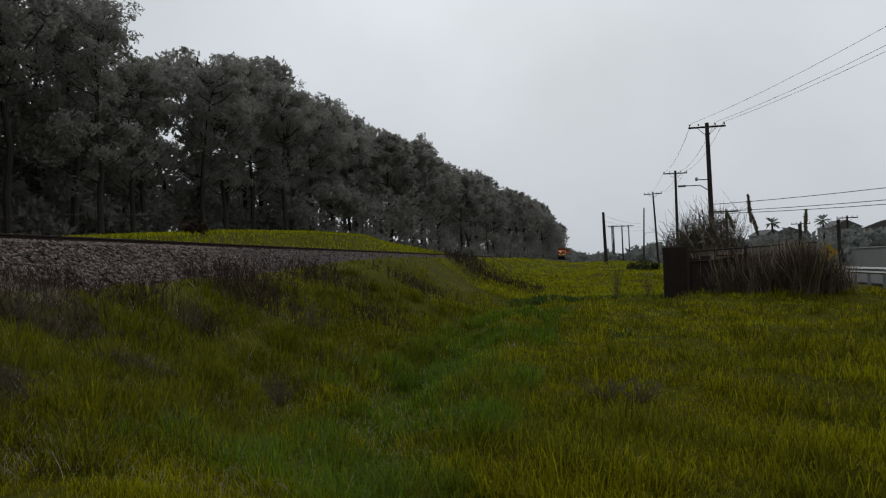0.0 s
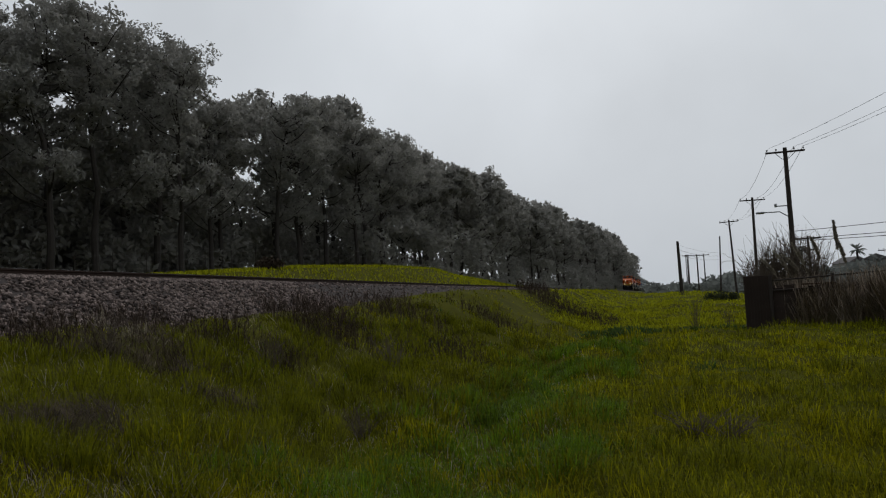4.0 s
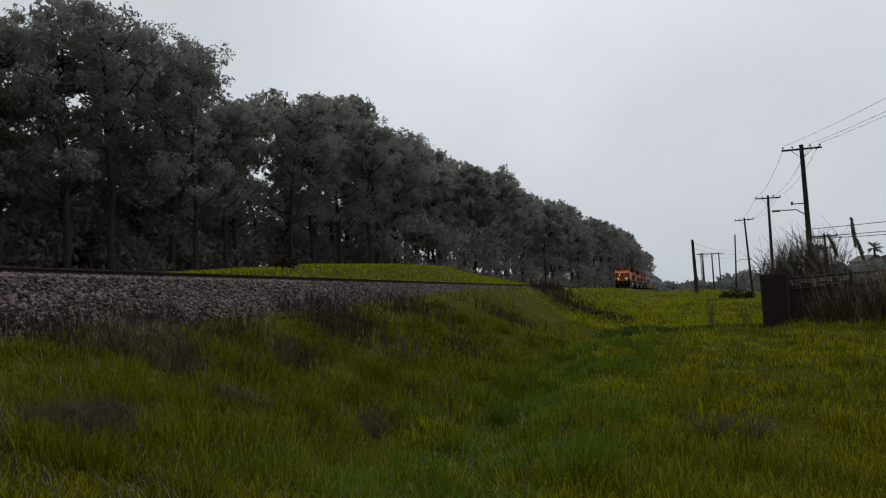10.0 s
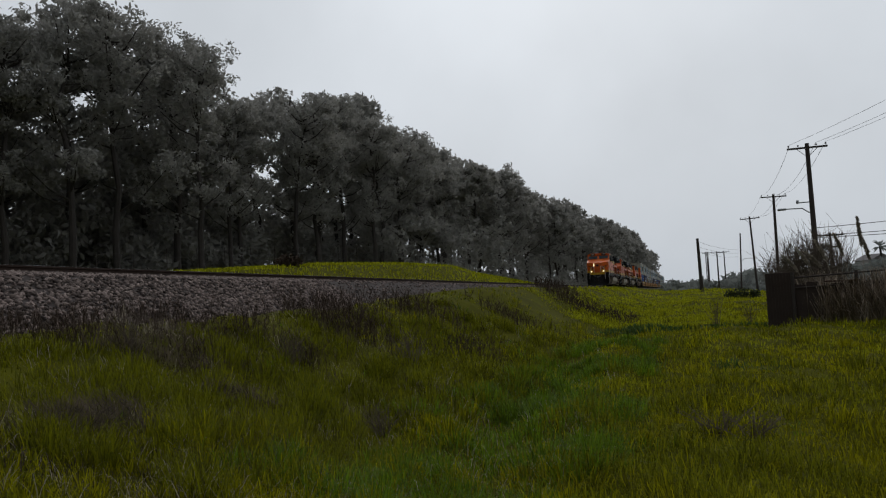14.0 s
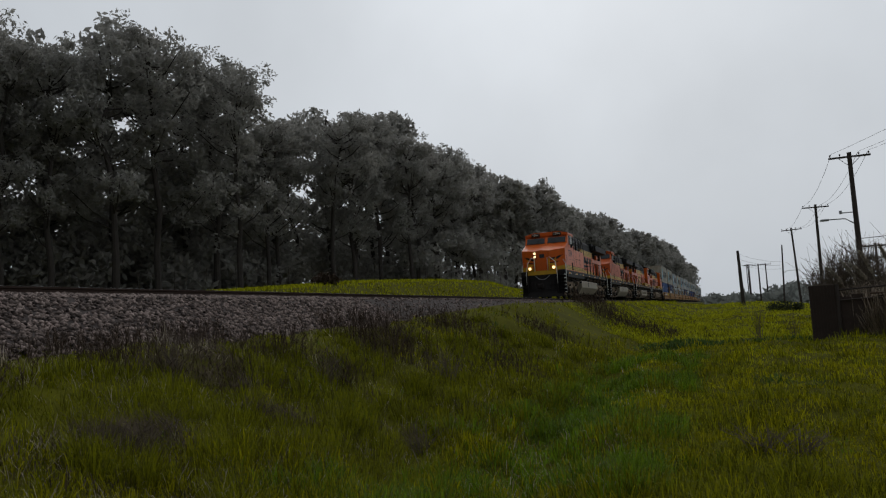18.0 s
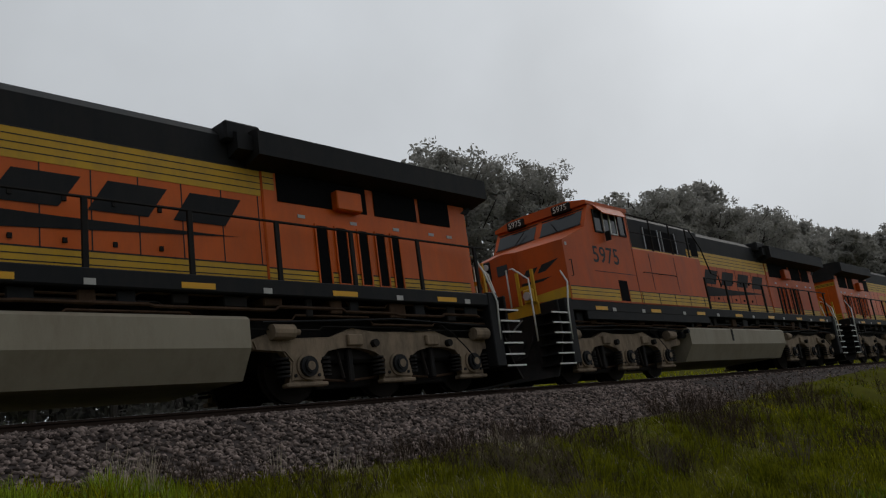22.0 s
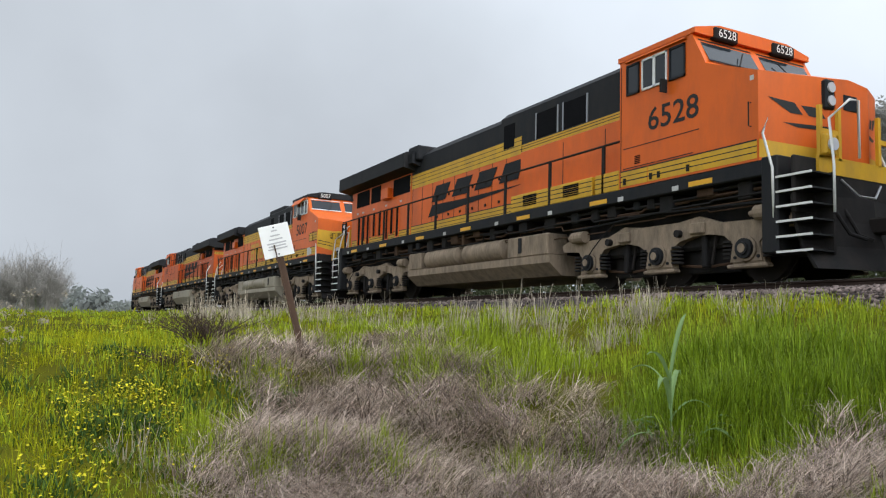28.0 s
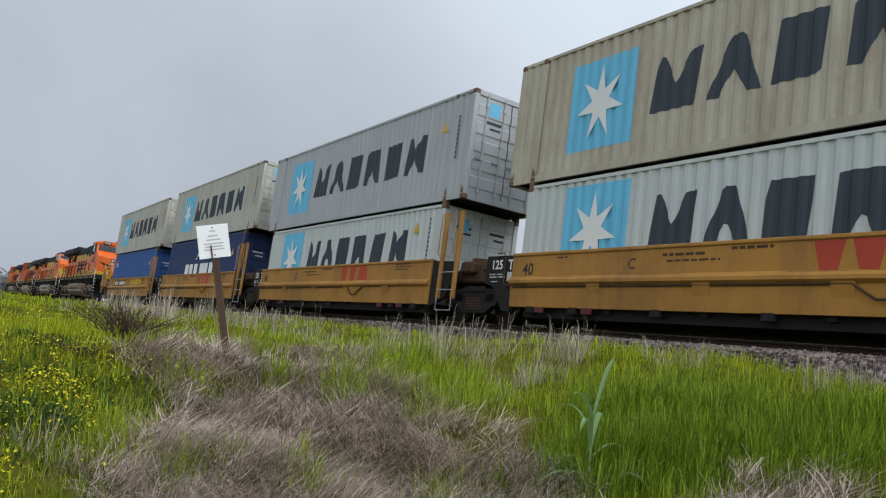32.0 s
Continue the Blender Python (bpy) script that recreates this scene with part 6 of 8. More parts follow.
    for s in (1, -1):
        for x0, x1, nm in ((0.10, 1.38, "windscreen"),):
            xa, xb = (x0, x1) if s > 0 else (-x1, -x0)
            p = Vector((0, 2.75 + ny, 3.90))
            nn = Vector((0, -w.z, w.y))
            o = p + nn * 0.012
            b = Build()
            b.quad((xa, *(o + w * 0.06).yz), (xb, *(o + w * 0.06).yz), (xb, *(o + w * 0.54).yz), (xa, *(o + w * 0.54).yz))
            g = part(nm, b, GLASS, cab)
            fr = Build()
            for za, zc in ((0.02, 0.06), (0.54, 0.58)):
                o2 = p + nn * 0.02
                fr.quad((xa - 0.03, *(o2 + w * za).yz), (xb + 0.03, *(o2 + w * za).yz), (xb + 0.03, *(o2 + w * zc).yz), (xa - 0.03, *(o2 + w * zc).yz))
            part("windscreen_frame", fr, BLACK if kind != "old" else WHITE, g)
        part("wiper", Build().tube([(s * 0.7, 2.70 + ny, 3.93), (s * 0.45, 2.86 + ny, 4.25)], 0.012, 5), BLACK, cab)
        # number boards over the windscreen, turned outward
        nb = part("number_board", Build().box(min(s * 0.46, s * 1.06), max(s * 0.46, s * 1.06), 2.93 + ny, 3.13 + ny, 4.45, 4.69, 0.03), BLACK, cab)
        text_part("board_number", number, 0.16, (s * 0.76, 2.925 + ny, 4.57), ((1, 0, 0), (0, 0, 1)), WHITE, nb, "white digits")
        # side windows: three panes in pale frames and a sun visor
        xs = s * 1.503
        for y0, y1 in ((3.22, 3.62), (3.68, 4.02), (4.02, 4.36), (4.44, 4.80)) if not old else ((2.86, 3.24), (3.28, 3.76), (3.76, 4.25), (4.32, 4.78)):
            b = Build().box(min(xs, xs + s * 0.010), max(xs, xs + s * 0.010), y0 + 0.03, y1 - 0.03, 3.80, 4.34)
            g = part("side_window", b, GLASS, cab)
            fr = Build()
            q0, q1 = min(xs, xs + s * 0.03), max(xs, xs + s * 0.03)
            fr.box(q0, q1, y0, y1, 3.76, 3.80).box(q0, q1, y0, y1, 4.34, 4.38).box(q0, q1, y0, y0 + 0.03, 3.76, 4.38).box(q0, q1, y1 - 0.03, y1, 3.76, 4.38)
            part("window_frame", fr, WHITE if old or (y0 > 3.5 and y1 < 4.4) else DARK, g)
        b = Build()
        if kind in ("a", "d"):
            b.add([(s * 1.505, 3.2, 4.50), (s * 1.505, 4.82, 4.50), (s * 1.56, 4.82, 4.44), (s * 1.56, 3.2, 4.44), (s * 1.505, 3.2, 4.42), (s * 1.505, 4.82, 4.42)], [(0, 1, 2, 3), (3, 2, 5, 4)])
        else:
            b.add([(s * 1.51, 3.3, 4.52), (s * 1.51, 4.78, 4.52), (s * 1.70, 4.60, 4.26), (s * 1.70, 3.50, 4.26), (s * 1.51, 3.3, 4.49), (s * 1.51, 4.78, 4.49), (s * 1.68, 4.60, 4.24), (s * 1.68, 3.50, 4.24)],
              [(0, 1, 2, 3), (7, 6, 5, 4), (2, 6, 7, 3), (1, 5, 6, 2), (0, 3, 7, 4)])
        part("sun_visor", b, paint, cab)
        part("mirror", Build().box(min(s * 1.53, s * 1.68), max(s * 1.53, s * 1.68), 3.66, 3.70, 3.55, 3.80), BLACK, cab)
        # number, seams, hatch, louvres
        t = ((0, s, 0), (0, 0, 1))
        text_part("cab_number", number, 0.46 if old else 0.43, (s * 1.503, 3.55, 3.13), t, LINE, cab, "dark digits", 1.16 if old else 1.08, 0.006)
        for q in ((2.9, 4.9, 2.70, 2.715), (4.97, 4.985, 1.95, 4.4)):
            b = Build()
            stripe(b, s, 1.501, *q)
            part("seam", b, LINE, cab)
        if kind in ("a", "b"):
            part("hatch", Build().box(min(s * 1.49, s * 1.508), max(s * 1.49, s * 1.508), 3.95, 4.38, 1.97, 2.52), VOID, cab)
        else:
            for k in range(5):
                b = Build()
                stripe(b, s, 1.503, 4.42, 4.57, 2.36 + 0.035 * k, 2.38 + 0.035 * k)
                part("louvre", b, VOID, cab)
            for y in (3.05, 4.0):
                for z in (2.06, 2.3):
                    part("hatch_line", Build().box(min(s * 1.5, s * 1.512), max(s * 1.5, s * 1.512), y, y + 0.9, z, z + 0.014), LINE, cab)
                for q in (y + 0.08, y + 0.82):
                    part("hatch_latch", Build().box(min(s * 1.5, s * 1.53), max(s * 1.5, s * 1.53), q, q + 0.06, 1.99, 2.11), BLACK, cab)
    # grab lines on the nose
    for s in (1, -1):
        part("grab_iron", Build().tube([(s * 1.52, 1.75, 2.5), (s * 1.58, 1.75, 2.5), (s * 1.58, 1.75, 2.9), (s * 1.52, 1.75, 2.9)], 0.012, 5), BLACK, nose)
        b = Build()
        b.box(min(s * 1.501, s * 1.507), max(s * 1.501, s * 1.507), 1.70, 1.78, 3.28, 3.36)
        part("builder_plate", b, LABEL, nose)
    # full-width cabinet behind the cab, black top and upper rails
    part("cabinet", Build().box(-cw, cw, 5.03, 9.2, 1.92, 3.50, 0.02), paint, th)
    for s in (1, -1):
        if wide:
            part("side_skirt", Build().box(min(s * 1.40, s * 1.492), max(s * 1.40, s * 1.492), 2.2, 9.0, 1.46, 1.70, 0.01), DARK, th)
            for y in (5.4, 6.4):
                part("grab_iron", Build().tube([(s * 1.49, y, 2.82), (s * 1.54, y, 2.82), (s * 1.54, y + 0.9, 2.82), (s * 1.49, y + 0.9, 2.82)], 0.012, 5), BLACK, th)
        else:
            for y0, y1 in ((5.1, 5.85), (5.95, 7.45), (7.55, 9.1)):
                bx = part("battery_box", Build().box(min(s * 1.1, s * 1.46), max(s * 1.1, s * 1.46), y0, y1, 1.93, 2.33, 0.015), YELLOW, th, "yellow equipment box with black lines")
                for z in (2.04, 2.14, 2.24):
                    part("pin_line", Build().box(min(s * 1.46, s * 1.464), max(s * 1.46, s * 1.464), y0, y1, z - 0.009, z + 0.009), LINE, bx)
                if y1 - y0 > 1:
                    for q in range(6):
                        part("louvre", Build().box(min(s * 1.46, s * 1.475), max(s * 1.46, s * 1.475), y0 + 0.45, y0 + 1.0, 2.02 + 0.045 * q, 2.045 + 0.045 * q), VOID, bx)
    part("upper_cabinet", Build().prism([(-1.1, 3.5), (-1.1, 4.55), (-0.9, 4.72), (0.9, 4.72), (1.1, 4.55), (1.1, 3.5)], "y", 5.06, 10.2), DARK, th)
    for s in (1, -1):
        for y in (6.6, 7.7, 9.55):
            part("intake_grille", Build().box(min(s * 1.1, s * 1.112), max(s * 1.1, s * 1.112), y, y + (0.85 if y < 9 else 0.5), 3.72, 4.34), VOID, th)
        for y in (6.56, 7.45, 7.66, 8.55):
            part("grille_trim", Build().box(min(s * 1.1, s * 1.125), max(s * 1.1, s * 1.125), y, y + 0.04, 3.70, 4.36), GALV, th)
        if kind in ("a", "b"):
            b = Build()
            b.tube([(s * 1.42, 5.1, 3.5), (s * 1.42, 5.1, 4.5), (s * 1.42, 9.0, 4.45), (s * 1.42, 9.6, 3.9), (s * 1.42, 10.0, 3.1), (s * 1.42, 10.5, 3.05), (s * 1.42, 10.6, 2.7)], 0.022, 6)
            b.tube([(s * 1.42, 5.1, 4.0), (s * 1.42, 8.9, 3.98)], 0.018, 6)
            for y in (6.4, 7.6, 8.7):
                b.tube([(s * 1.42, y, 3.5), (s * 1.42, y, 4.47)], 0.025, 6)
            part("upper_railing", b, BLACK, th)
    # engine hood
    hw = 1.10
    part("engine_hood", Build().box(-hw, hw, 9.2, 15.6, 1.92, 3.95, 0.02), paint, th)
    part("hood_top", Build().prism([(-hw, 3.95), (-hw, 4.44), (-0.85, 4.66), (0.85, 4.66), (hw, 4.44), (hw, 3.95)], "y", 10.2, 15.65), DARK, th)
    part("rear_hood", Build().box(-1.12, 1.12, 15.6, 20.86, 1.92, 4.05, 0.03), paint, th)
    for z0, z1 in ((1.96, 2.22), (3.5, 3.66)):
        eb = part("end_band", Build().box(-1.1, 1.1, 20.862, 20.868, z0, z1), YELLOW, th, "yellow painted band")
        for q in (1, 2):
            z = z0 + (z1 - z0) * q / 3
            part("pin_line", Build().box(-1.1, 1.1, 20.869, 20.872, z - 0.008, z + 0.008), LINE, eb)
    text_part("end_number", number, 0.26, (0.55, 20.867, 3.2), ((-1, 0, 0), (0, 0, 1)), LINE, th, "dark digits")
    part("end_door", Build().box(-0.75, -0.1, 20.86, 20.885, 2.0, 3.4, 0.008), paint, th)
    # radiator wings
    e, zl = {"a": (4.50, 4.03), "b": (4.50, 4.03), "old": (4.50, 4.06), "d": (4.62, 4.12)}[kind]
    y0, y1 = (15.0, 21.15) if not old else (15.95, 20.9)
    b = Build()
    pr = [(-1.56, zl), (-1.56, e - 0.05), (-1.45, e), (0, e + 0.07), (1.45, e), (1.56, e - 0.05), (1.56, zl), (1.13, zl - 0.10), (-1.13, zl - 0.10)]
    b.prism(pr, "y", y0 + 0.3, y1)
    b.prism([(x * 0.9, z + (0.1 if z < zl + 0.01 else -0.04)) for x, z in pr], "y", y0, y0 + 0.3)
    b.prism([(y1, zl), (y1 - 0.1, zl), (20.7, 3.78), (20.92, 3.78)], "x", -1.14, 1.14)
    rad = part("radiator", b, DARK, th, "dark overhanging radiator housing")
    part("radiator_grid", Build().box(-1.25, 1.25, y0 + 0.7, y1 - 0.45, e + 0.02, e + 0.10, 0.02), BLACK, rad)
    if not old:
        part("radiator_front_box", Build().box(-1.3, 1.3, y0 - 0.15, y0 + 0.55, 4.3, e + 0.16, 0.04), DARK, rad)
    part("exhaust_stack", Build().box(-0.45, 0.45, 12.2, 13.1, 4.6, 4.8, 0.03), BLACK, th)
    if old:
        part("dynamic_brake_box", Build().box(-1.05, 1.05, 8.0, 10.6, 4.5, 4.80, 0.05), DARK, th)
    for s in (1, -1):
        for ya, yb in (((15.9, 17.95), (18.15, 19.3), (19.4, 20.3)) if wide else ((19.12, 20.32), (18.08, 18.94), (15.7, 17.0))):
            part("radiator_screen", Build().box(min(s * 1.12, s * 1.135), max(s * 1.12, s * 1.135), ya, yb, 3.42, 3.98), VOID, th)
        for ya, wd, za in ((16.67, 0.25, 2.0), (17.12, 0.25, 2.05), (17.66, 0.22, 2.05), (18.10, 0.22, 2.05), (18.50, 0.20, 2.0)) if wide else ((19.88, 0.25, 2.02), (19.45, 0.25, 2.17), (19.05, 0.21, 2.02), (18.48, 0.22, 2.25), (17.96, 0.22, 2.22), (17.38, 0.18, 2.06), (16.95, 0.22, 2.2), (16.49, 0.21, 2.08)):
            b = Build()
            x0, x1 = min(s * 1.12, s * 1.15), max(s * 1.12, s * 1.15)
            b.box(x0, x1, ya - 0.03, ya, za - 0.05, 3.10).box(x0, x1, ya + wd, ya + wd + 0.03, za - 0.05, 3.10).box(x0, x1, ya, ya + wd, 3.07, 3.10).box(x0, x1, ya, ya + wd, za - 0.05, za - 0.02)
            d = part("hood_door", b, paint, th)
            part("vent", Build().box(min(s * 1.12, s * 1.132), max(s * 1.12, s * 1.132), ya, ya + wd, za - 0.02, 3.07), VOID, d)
        for ya in (20.15, 19.6, 18.6, 17.5, 16.3):
            part("door_label", Build().box(min(s * 1.121, s * 1.13), max(s * 1.121, s * 1.13), ya, ya + 0.16, 3.17, 3.23), LABEL, th)
        part("side_box", Build().box(min(s * 1.12, s * 1.3), max(s * 1.12, s * 1.3), 17.1, 17.7, 3.38, 3.75, 0.02), paint, th)
        # seams on the engine hood
        for x, y, za, zc in [(hw, y, 1.95, 3.6) for y in (9.9, 10.6, 11.3, 12.0, 12.7, 13.4, 14.1, 14.8, 15.5)] + [(cw, y, 2.35, 3.4) for y in (5.9, 7.4)]:
            b = Build()
            stripe(b, s, x, y, y + 0.018, za, zc)
            part("seam", b, LINE, th)
        for y in (10.2, 10.9, 11.6, 12.3, 13.0, 13.7):
            for z in (2.35, 2.95):
                part("door_latch", Build().box(min(s * hw, s * (hw + 0.03)), max(s * hw, s * (hw + 0.03)), y, y + 0.06, z, z + 0.07), BLACK, th)
        # yellow bands with black lines

        def band(x, ya, yb, za, zc, lines=2):
            b = Build()
            stripe(b, s, x, ya, yb, za, zc)
            bd = part("yellow_band", b, YELLOW, th, "yellow painted band")
            for z, hz in [(za + (zc - za) * (k + 1) / (lines + 1), 0.008) for k in range(lines)] + [(zc, 0.012)]:
                b = Build()
                stripe(b, s, x + 0.003, ya, yb, z - hz, z + hz)
                part("pin_line", b, LINE, bd)
        hatch = kind in ("a", "b")
        band(1.501, 1.65 + ny, 3.92 if hatch else 4.20, 1.96, 2.26)
        band(1.501, 4.42 if hatch else 4.22, 4.98, 1.96, 2.26)
        band(cw + 0.002, 5.05, 9.18, 1.96, 2.26)
        band(hw + 0.002, 9.22, 15.58, 1.96, 2.26)
        band(1.122, 15.62, 20.7, 1.96, 2.22)
        band(hw + 0.002, 9.22, 15.58, 3.47, 3.93, 3)
        band(1.102, 5.1, 9.18, 3.51, 3.70, 2)
        band(1.122, 15.62, 15.85, 3.60, 3.93)
        b = Build()
        for y in (5.1, 6.05, 7.0, 7.95, 8.9):
            stripe(b, s, cw + 0.006, y, y + 0.03, 1.94, 2.27)
        part("band_gap", b, DARK, th)
        # emblem on the hood in plain slanted blocks
        b = Build()
        x = s * (hw + 0.012)
        flip = 1 if s > 0 else -1

        def P(a, z):
            return (x, 12.1 + flip * a, z)
        if not old:
            for k in range(4):
                a = -2.05 + 1.30 * k
                part("emblem_block", Build().add([P(a, 2.86), P(a + 0.90, 2.86), P(a + 1.22, 3.34), P(a + 0.30, 3.34)], [(0, 1, 2, 3)]), DARK, th, "dark slanted emblem block")
            b.add([P(-2.25, 2.42), P(-0.6, 2.50), P(3.0, 2.70), P(0.2, 2.72), P(-2.0, 2.78)], [(0, 1, 2, 3, 4)])
            part("emblem_bar", b, DARK, th, "dark swept emblem bar")
        else:
            for k in range(4):
                a = -1.75 + 0.92 * k
                part("emblem_block", Build().add([P(a, 2.45), P(a + 0.72, 2.45), P(a + 0.72, 3.30), P(a, 3.30)], [(0, 1, 2, 3)]), YELLOW, th, "yellow emblem block")
            x = s * (hw + 0.018)
            for k in range(4):
                a = -1.75 + 0.92 * k
                for z in (2.60, 2.95):
                    part("emblem_gap", Build().add([P(a + 0.22, z), P(a + 0.50, z), P(a + 0.50, z + 0.2), P(a + 0.22, z + 0.2)], [(0, 1, 2, 3)]), paint, th)
            b3 = Build()
            stripe(b3, s, 1.503, 1.42, 2.42, 2.53, 2.87)
            q = part("cab_panel", b3, YELLOW, th, "yellow panel with black outline")
            b3 = Build()
            for z, y9, dz in ((2.52, 2.36, 0.022), (2.635, 2.34, 0.012), (2.745, 2.34, 0.012), (2.85, 2.36, 0.022)):
                stripe(b3, s, 1.509, 1.42, y9, z, z + dz)
            stripe(b3, s, 1.509, 2.40, 2.425, 2.58, 2.82)
            for za, zc in ((2.52, 2.58), (2.872, 2.82)):
                b3.add([(s * 1.516, 2.36, za), (s * 1.516, 2.36, za + (0.022 if za < 2.7 else -0.022)), (s * 1.516, 2.40, zc), (s * 1.516, 2.425, zc)], [(0, 1, 2, 3)])
            part("panel_line", b3, LINE, q)
            b3 = Build()
            stripe(b3, s, 1.515, 2.26, 2.62, 1.94, 2.27)
            stripe(b3, s, 1.515, 2.05, 2.24, 1.97, 2.20)
            part("replaced_patch", b3, LABEL, th, "unpainted pale patch")
        # walkway railing
        b = Build()
        posts = [9.4, 10.9, 12.46, 14.03, 15.6, 17.2, 18.9, 20.6] if wide else [5.6, 7.5, 9.4, 11.3, 13.2, 15.1, 17.0, 18.9, 20.6]
        b.tube([(s * 1.44, 9.2 if wide else 5.1, 2.92)] + [(s * 1.44, y, 2.92) for y in posts] + [(s * 1.44, 20.9, 2.92)], 0.024, 6)
        part("walkway_rail", b, BLACK, th)
        for y in posts:
            part("rail_post", Build().box(min(s * 1.41, s * 1.46), max(s * 1.41, s * 1.46), y - 0.045, y + 0.045, 1.9, 2.92, 0.01), BLACK, th)
    # fuel tank
    if kind in ("a", "b"):
        pr = [(-1.2, 0.36), (-1.5, 0.82), (-1.5, 1.26), (-1.42, 1.32), (1.42, 1.32), (1.5, 1.26), (1.5, 0.82), (1.2, 0.36)]
        tank = part("fuel_tank", Build().prism(pr, "y", 7.45, 14.9), TANKM, th, "dusty cream fuel tank")
        for s in (1, -1):
            part("fuel_gauge", Build().box(min(s * 1.5, s * 1.52), max(s * 1.5, s * 1.52), 10.36, 10.46, 0.92, 1.28), DARK, tank)
            part("filler", Build().cyl("x", s * 1.46, 7.35, 1.2, 0.06, 0.14, 10).cyl("y", s * 1.3, 7.3, 1.12, 0.1, 0.25, 10), DARK, tank)
    else:
        pr = [(-1.15, 0.34), (-1.48, 0.62), (-1.48, 0.80), (1.48, 0.80), (1.48, 0.62), (1.15, 0.34)]
        tank_paint = TANKM if old else TRUCK
        tank = part("fuel_tank", Build().prism(pr, "y", 7.4, 14.9), tank_paint, th, "dusty fuel tank")
        for s in (1, -1):
            x0, x1 = min(s * 0.9, s * 1.48), max(s * 0.9, s * 1.48)
            part("tank_end_box", Build().box(x0, x1, 7.5, 9.2, 0.8, 1.30, 0.03), tank_paint, tank)
            part("tank_end_box", Build().box(x0, x1, 14.0, 14.85, 0.8, 1.30, 0.03), tank_paint, tank)
            for ya, yb in ((9.55, 11.5), (11.85, 13.8)):
                b = Build()
                b.tube([(s * 1.22, ya, 1.08), (s * 1.22, ya + 0.08, 1.08), (s * 1.22, yb - 0.08, 1.08), (s * 1.22, yb, 1.08)], 0.27, 18)
                part("air_reservoir", b, tank_paint, tank, "cylindrical air reservoir", True)
            part("fuel_gauge", Build().box(min(s * 1.48, s * 1.5), max(s * 1.48, s * 1.5), 8.55, 8.68, 0.9, 1.26), DARK, tank)
    truck(th, 4.15)
    truck(th, LOCO - 4.15)
    # roof clutter
    part("horn", Build().box(0.05, 0.4, 4.25, 4.35, 4.72, 4.82).cyl("y", 0.3, 4.2, 4.85, 0.05, 0.5, 8).cyl("y", 0.1, 4.3, 4.86, 0.06, 0.4, 8), DARK, th)
    part("antenna_dome", Build().box(-0.5, -0.1, 3.7, 4.2, 4.72, 4.86, 0.05), GALV, th)
    part("roof_fitting", Build().box(-0.3, 0.3, 16.2, 16.5, e + 0.05, e + 0.17, 0.02).box(-0.3, 0.3, 18.6, 19.0, e + 0.05, e + 0.16, 0.02), DARK, th)
    return th


# containers
def paintc(name, col, dirt, amount):
    return mat(name, col, 0.6, 0.10, 0.5, 0.05, 60, dirt=dirt, dirt_amount=amount)


C_GREY = paintc("grey_container", (0.36, 0.375, 0.38), (0.25, 0.24, 0.22), 0.4)
C_BEIGE = paintc("weathered_grey_container", (0.40, 0.395, 0.34), (0.22, 0.16, 0.10), 0.6)
C_RUSTY = paintc("rust_streaked_container", (0.42, 0.39, 0.30), (0.20, 0.11, 0.06), 0.7)
C_PALE = paintc("pale_grey_container", (0.46, 0.48, 0.46), (0.33, 0.32, 0.28), 0.35)
C_BLUE = paintc("blue_container", (0.026, 0.080, 0.25), (0.06, 0.09, 0.16), 0.4)
C_NAVY = paintc("navy_container", (0.016, 0.032, 0.10), (0.05, 0.06, 0.09), 0.4)
C_MARK = mat("dark_letter_paint", (0.03, 0.04, 0.05), 0.6, 0.2, 2, 0.03)
C_STARBG = mat("light_blue_panel", (0.13, 0.42, 0.60), 0.6, 0.15, 2, 0.03)
C_FRAME_RUST = mat("rusted_edge", (0.14, 0.08, 0.05), 0.85, 0.4, 4, 0.2)
CW = 1.22


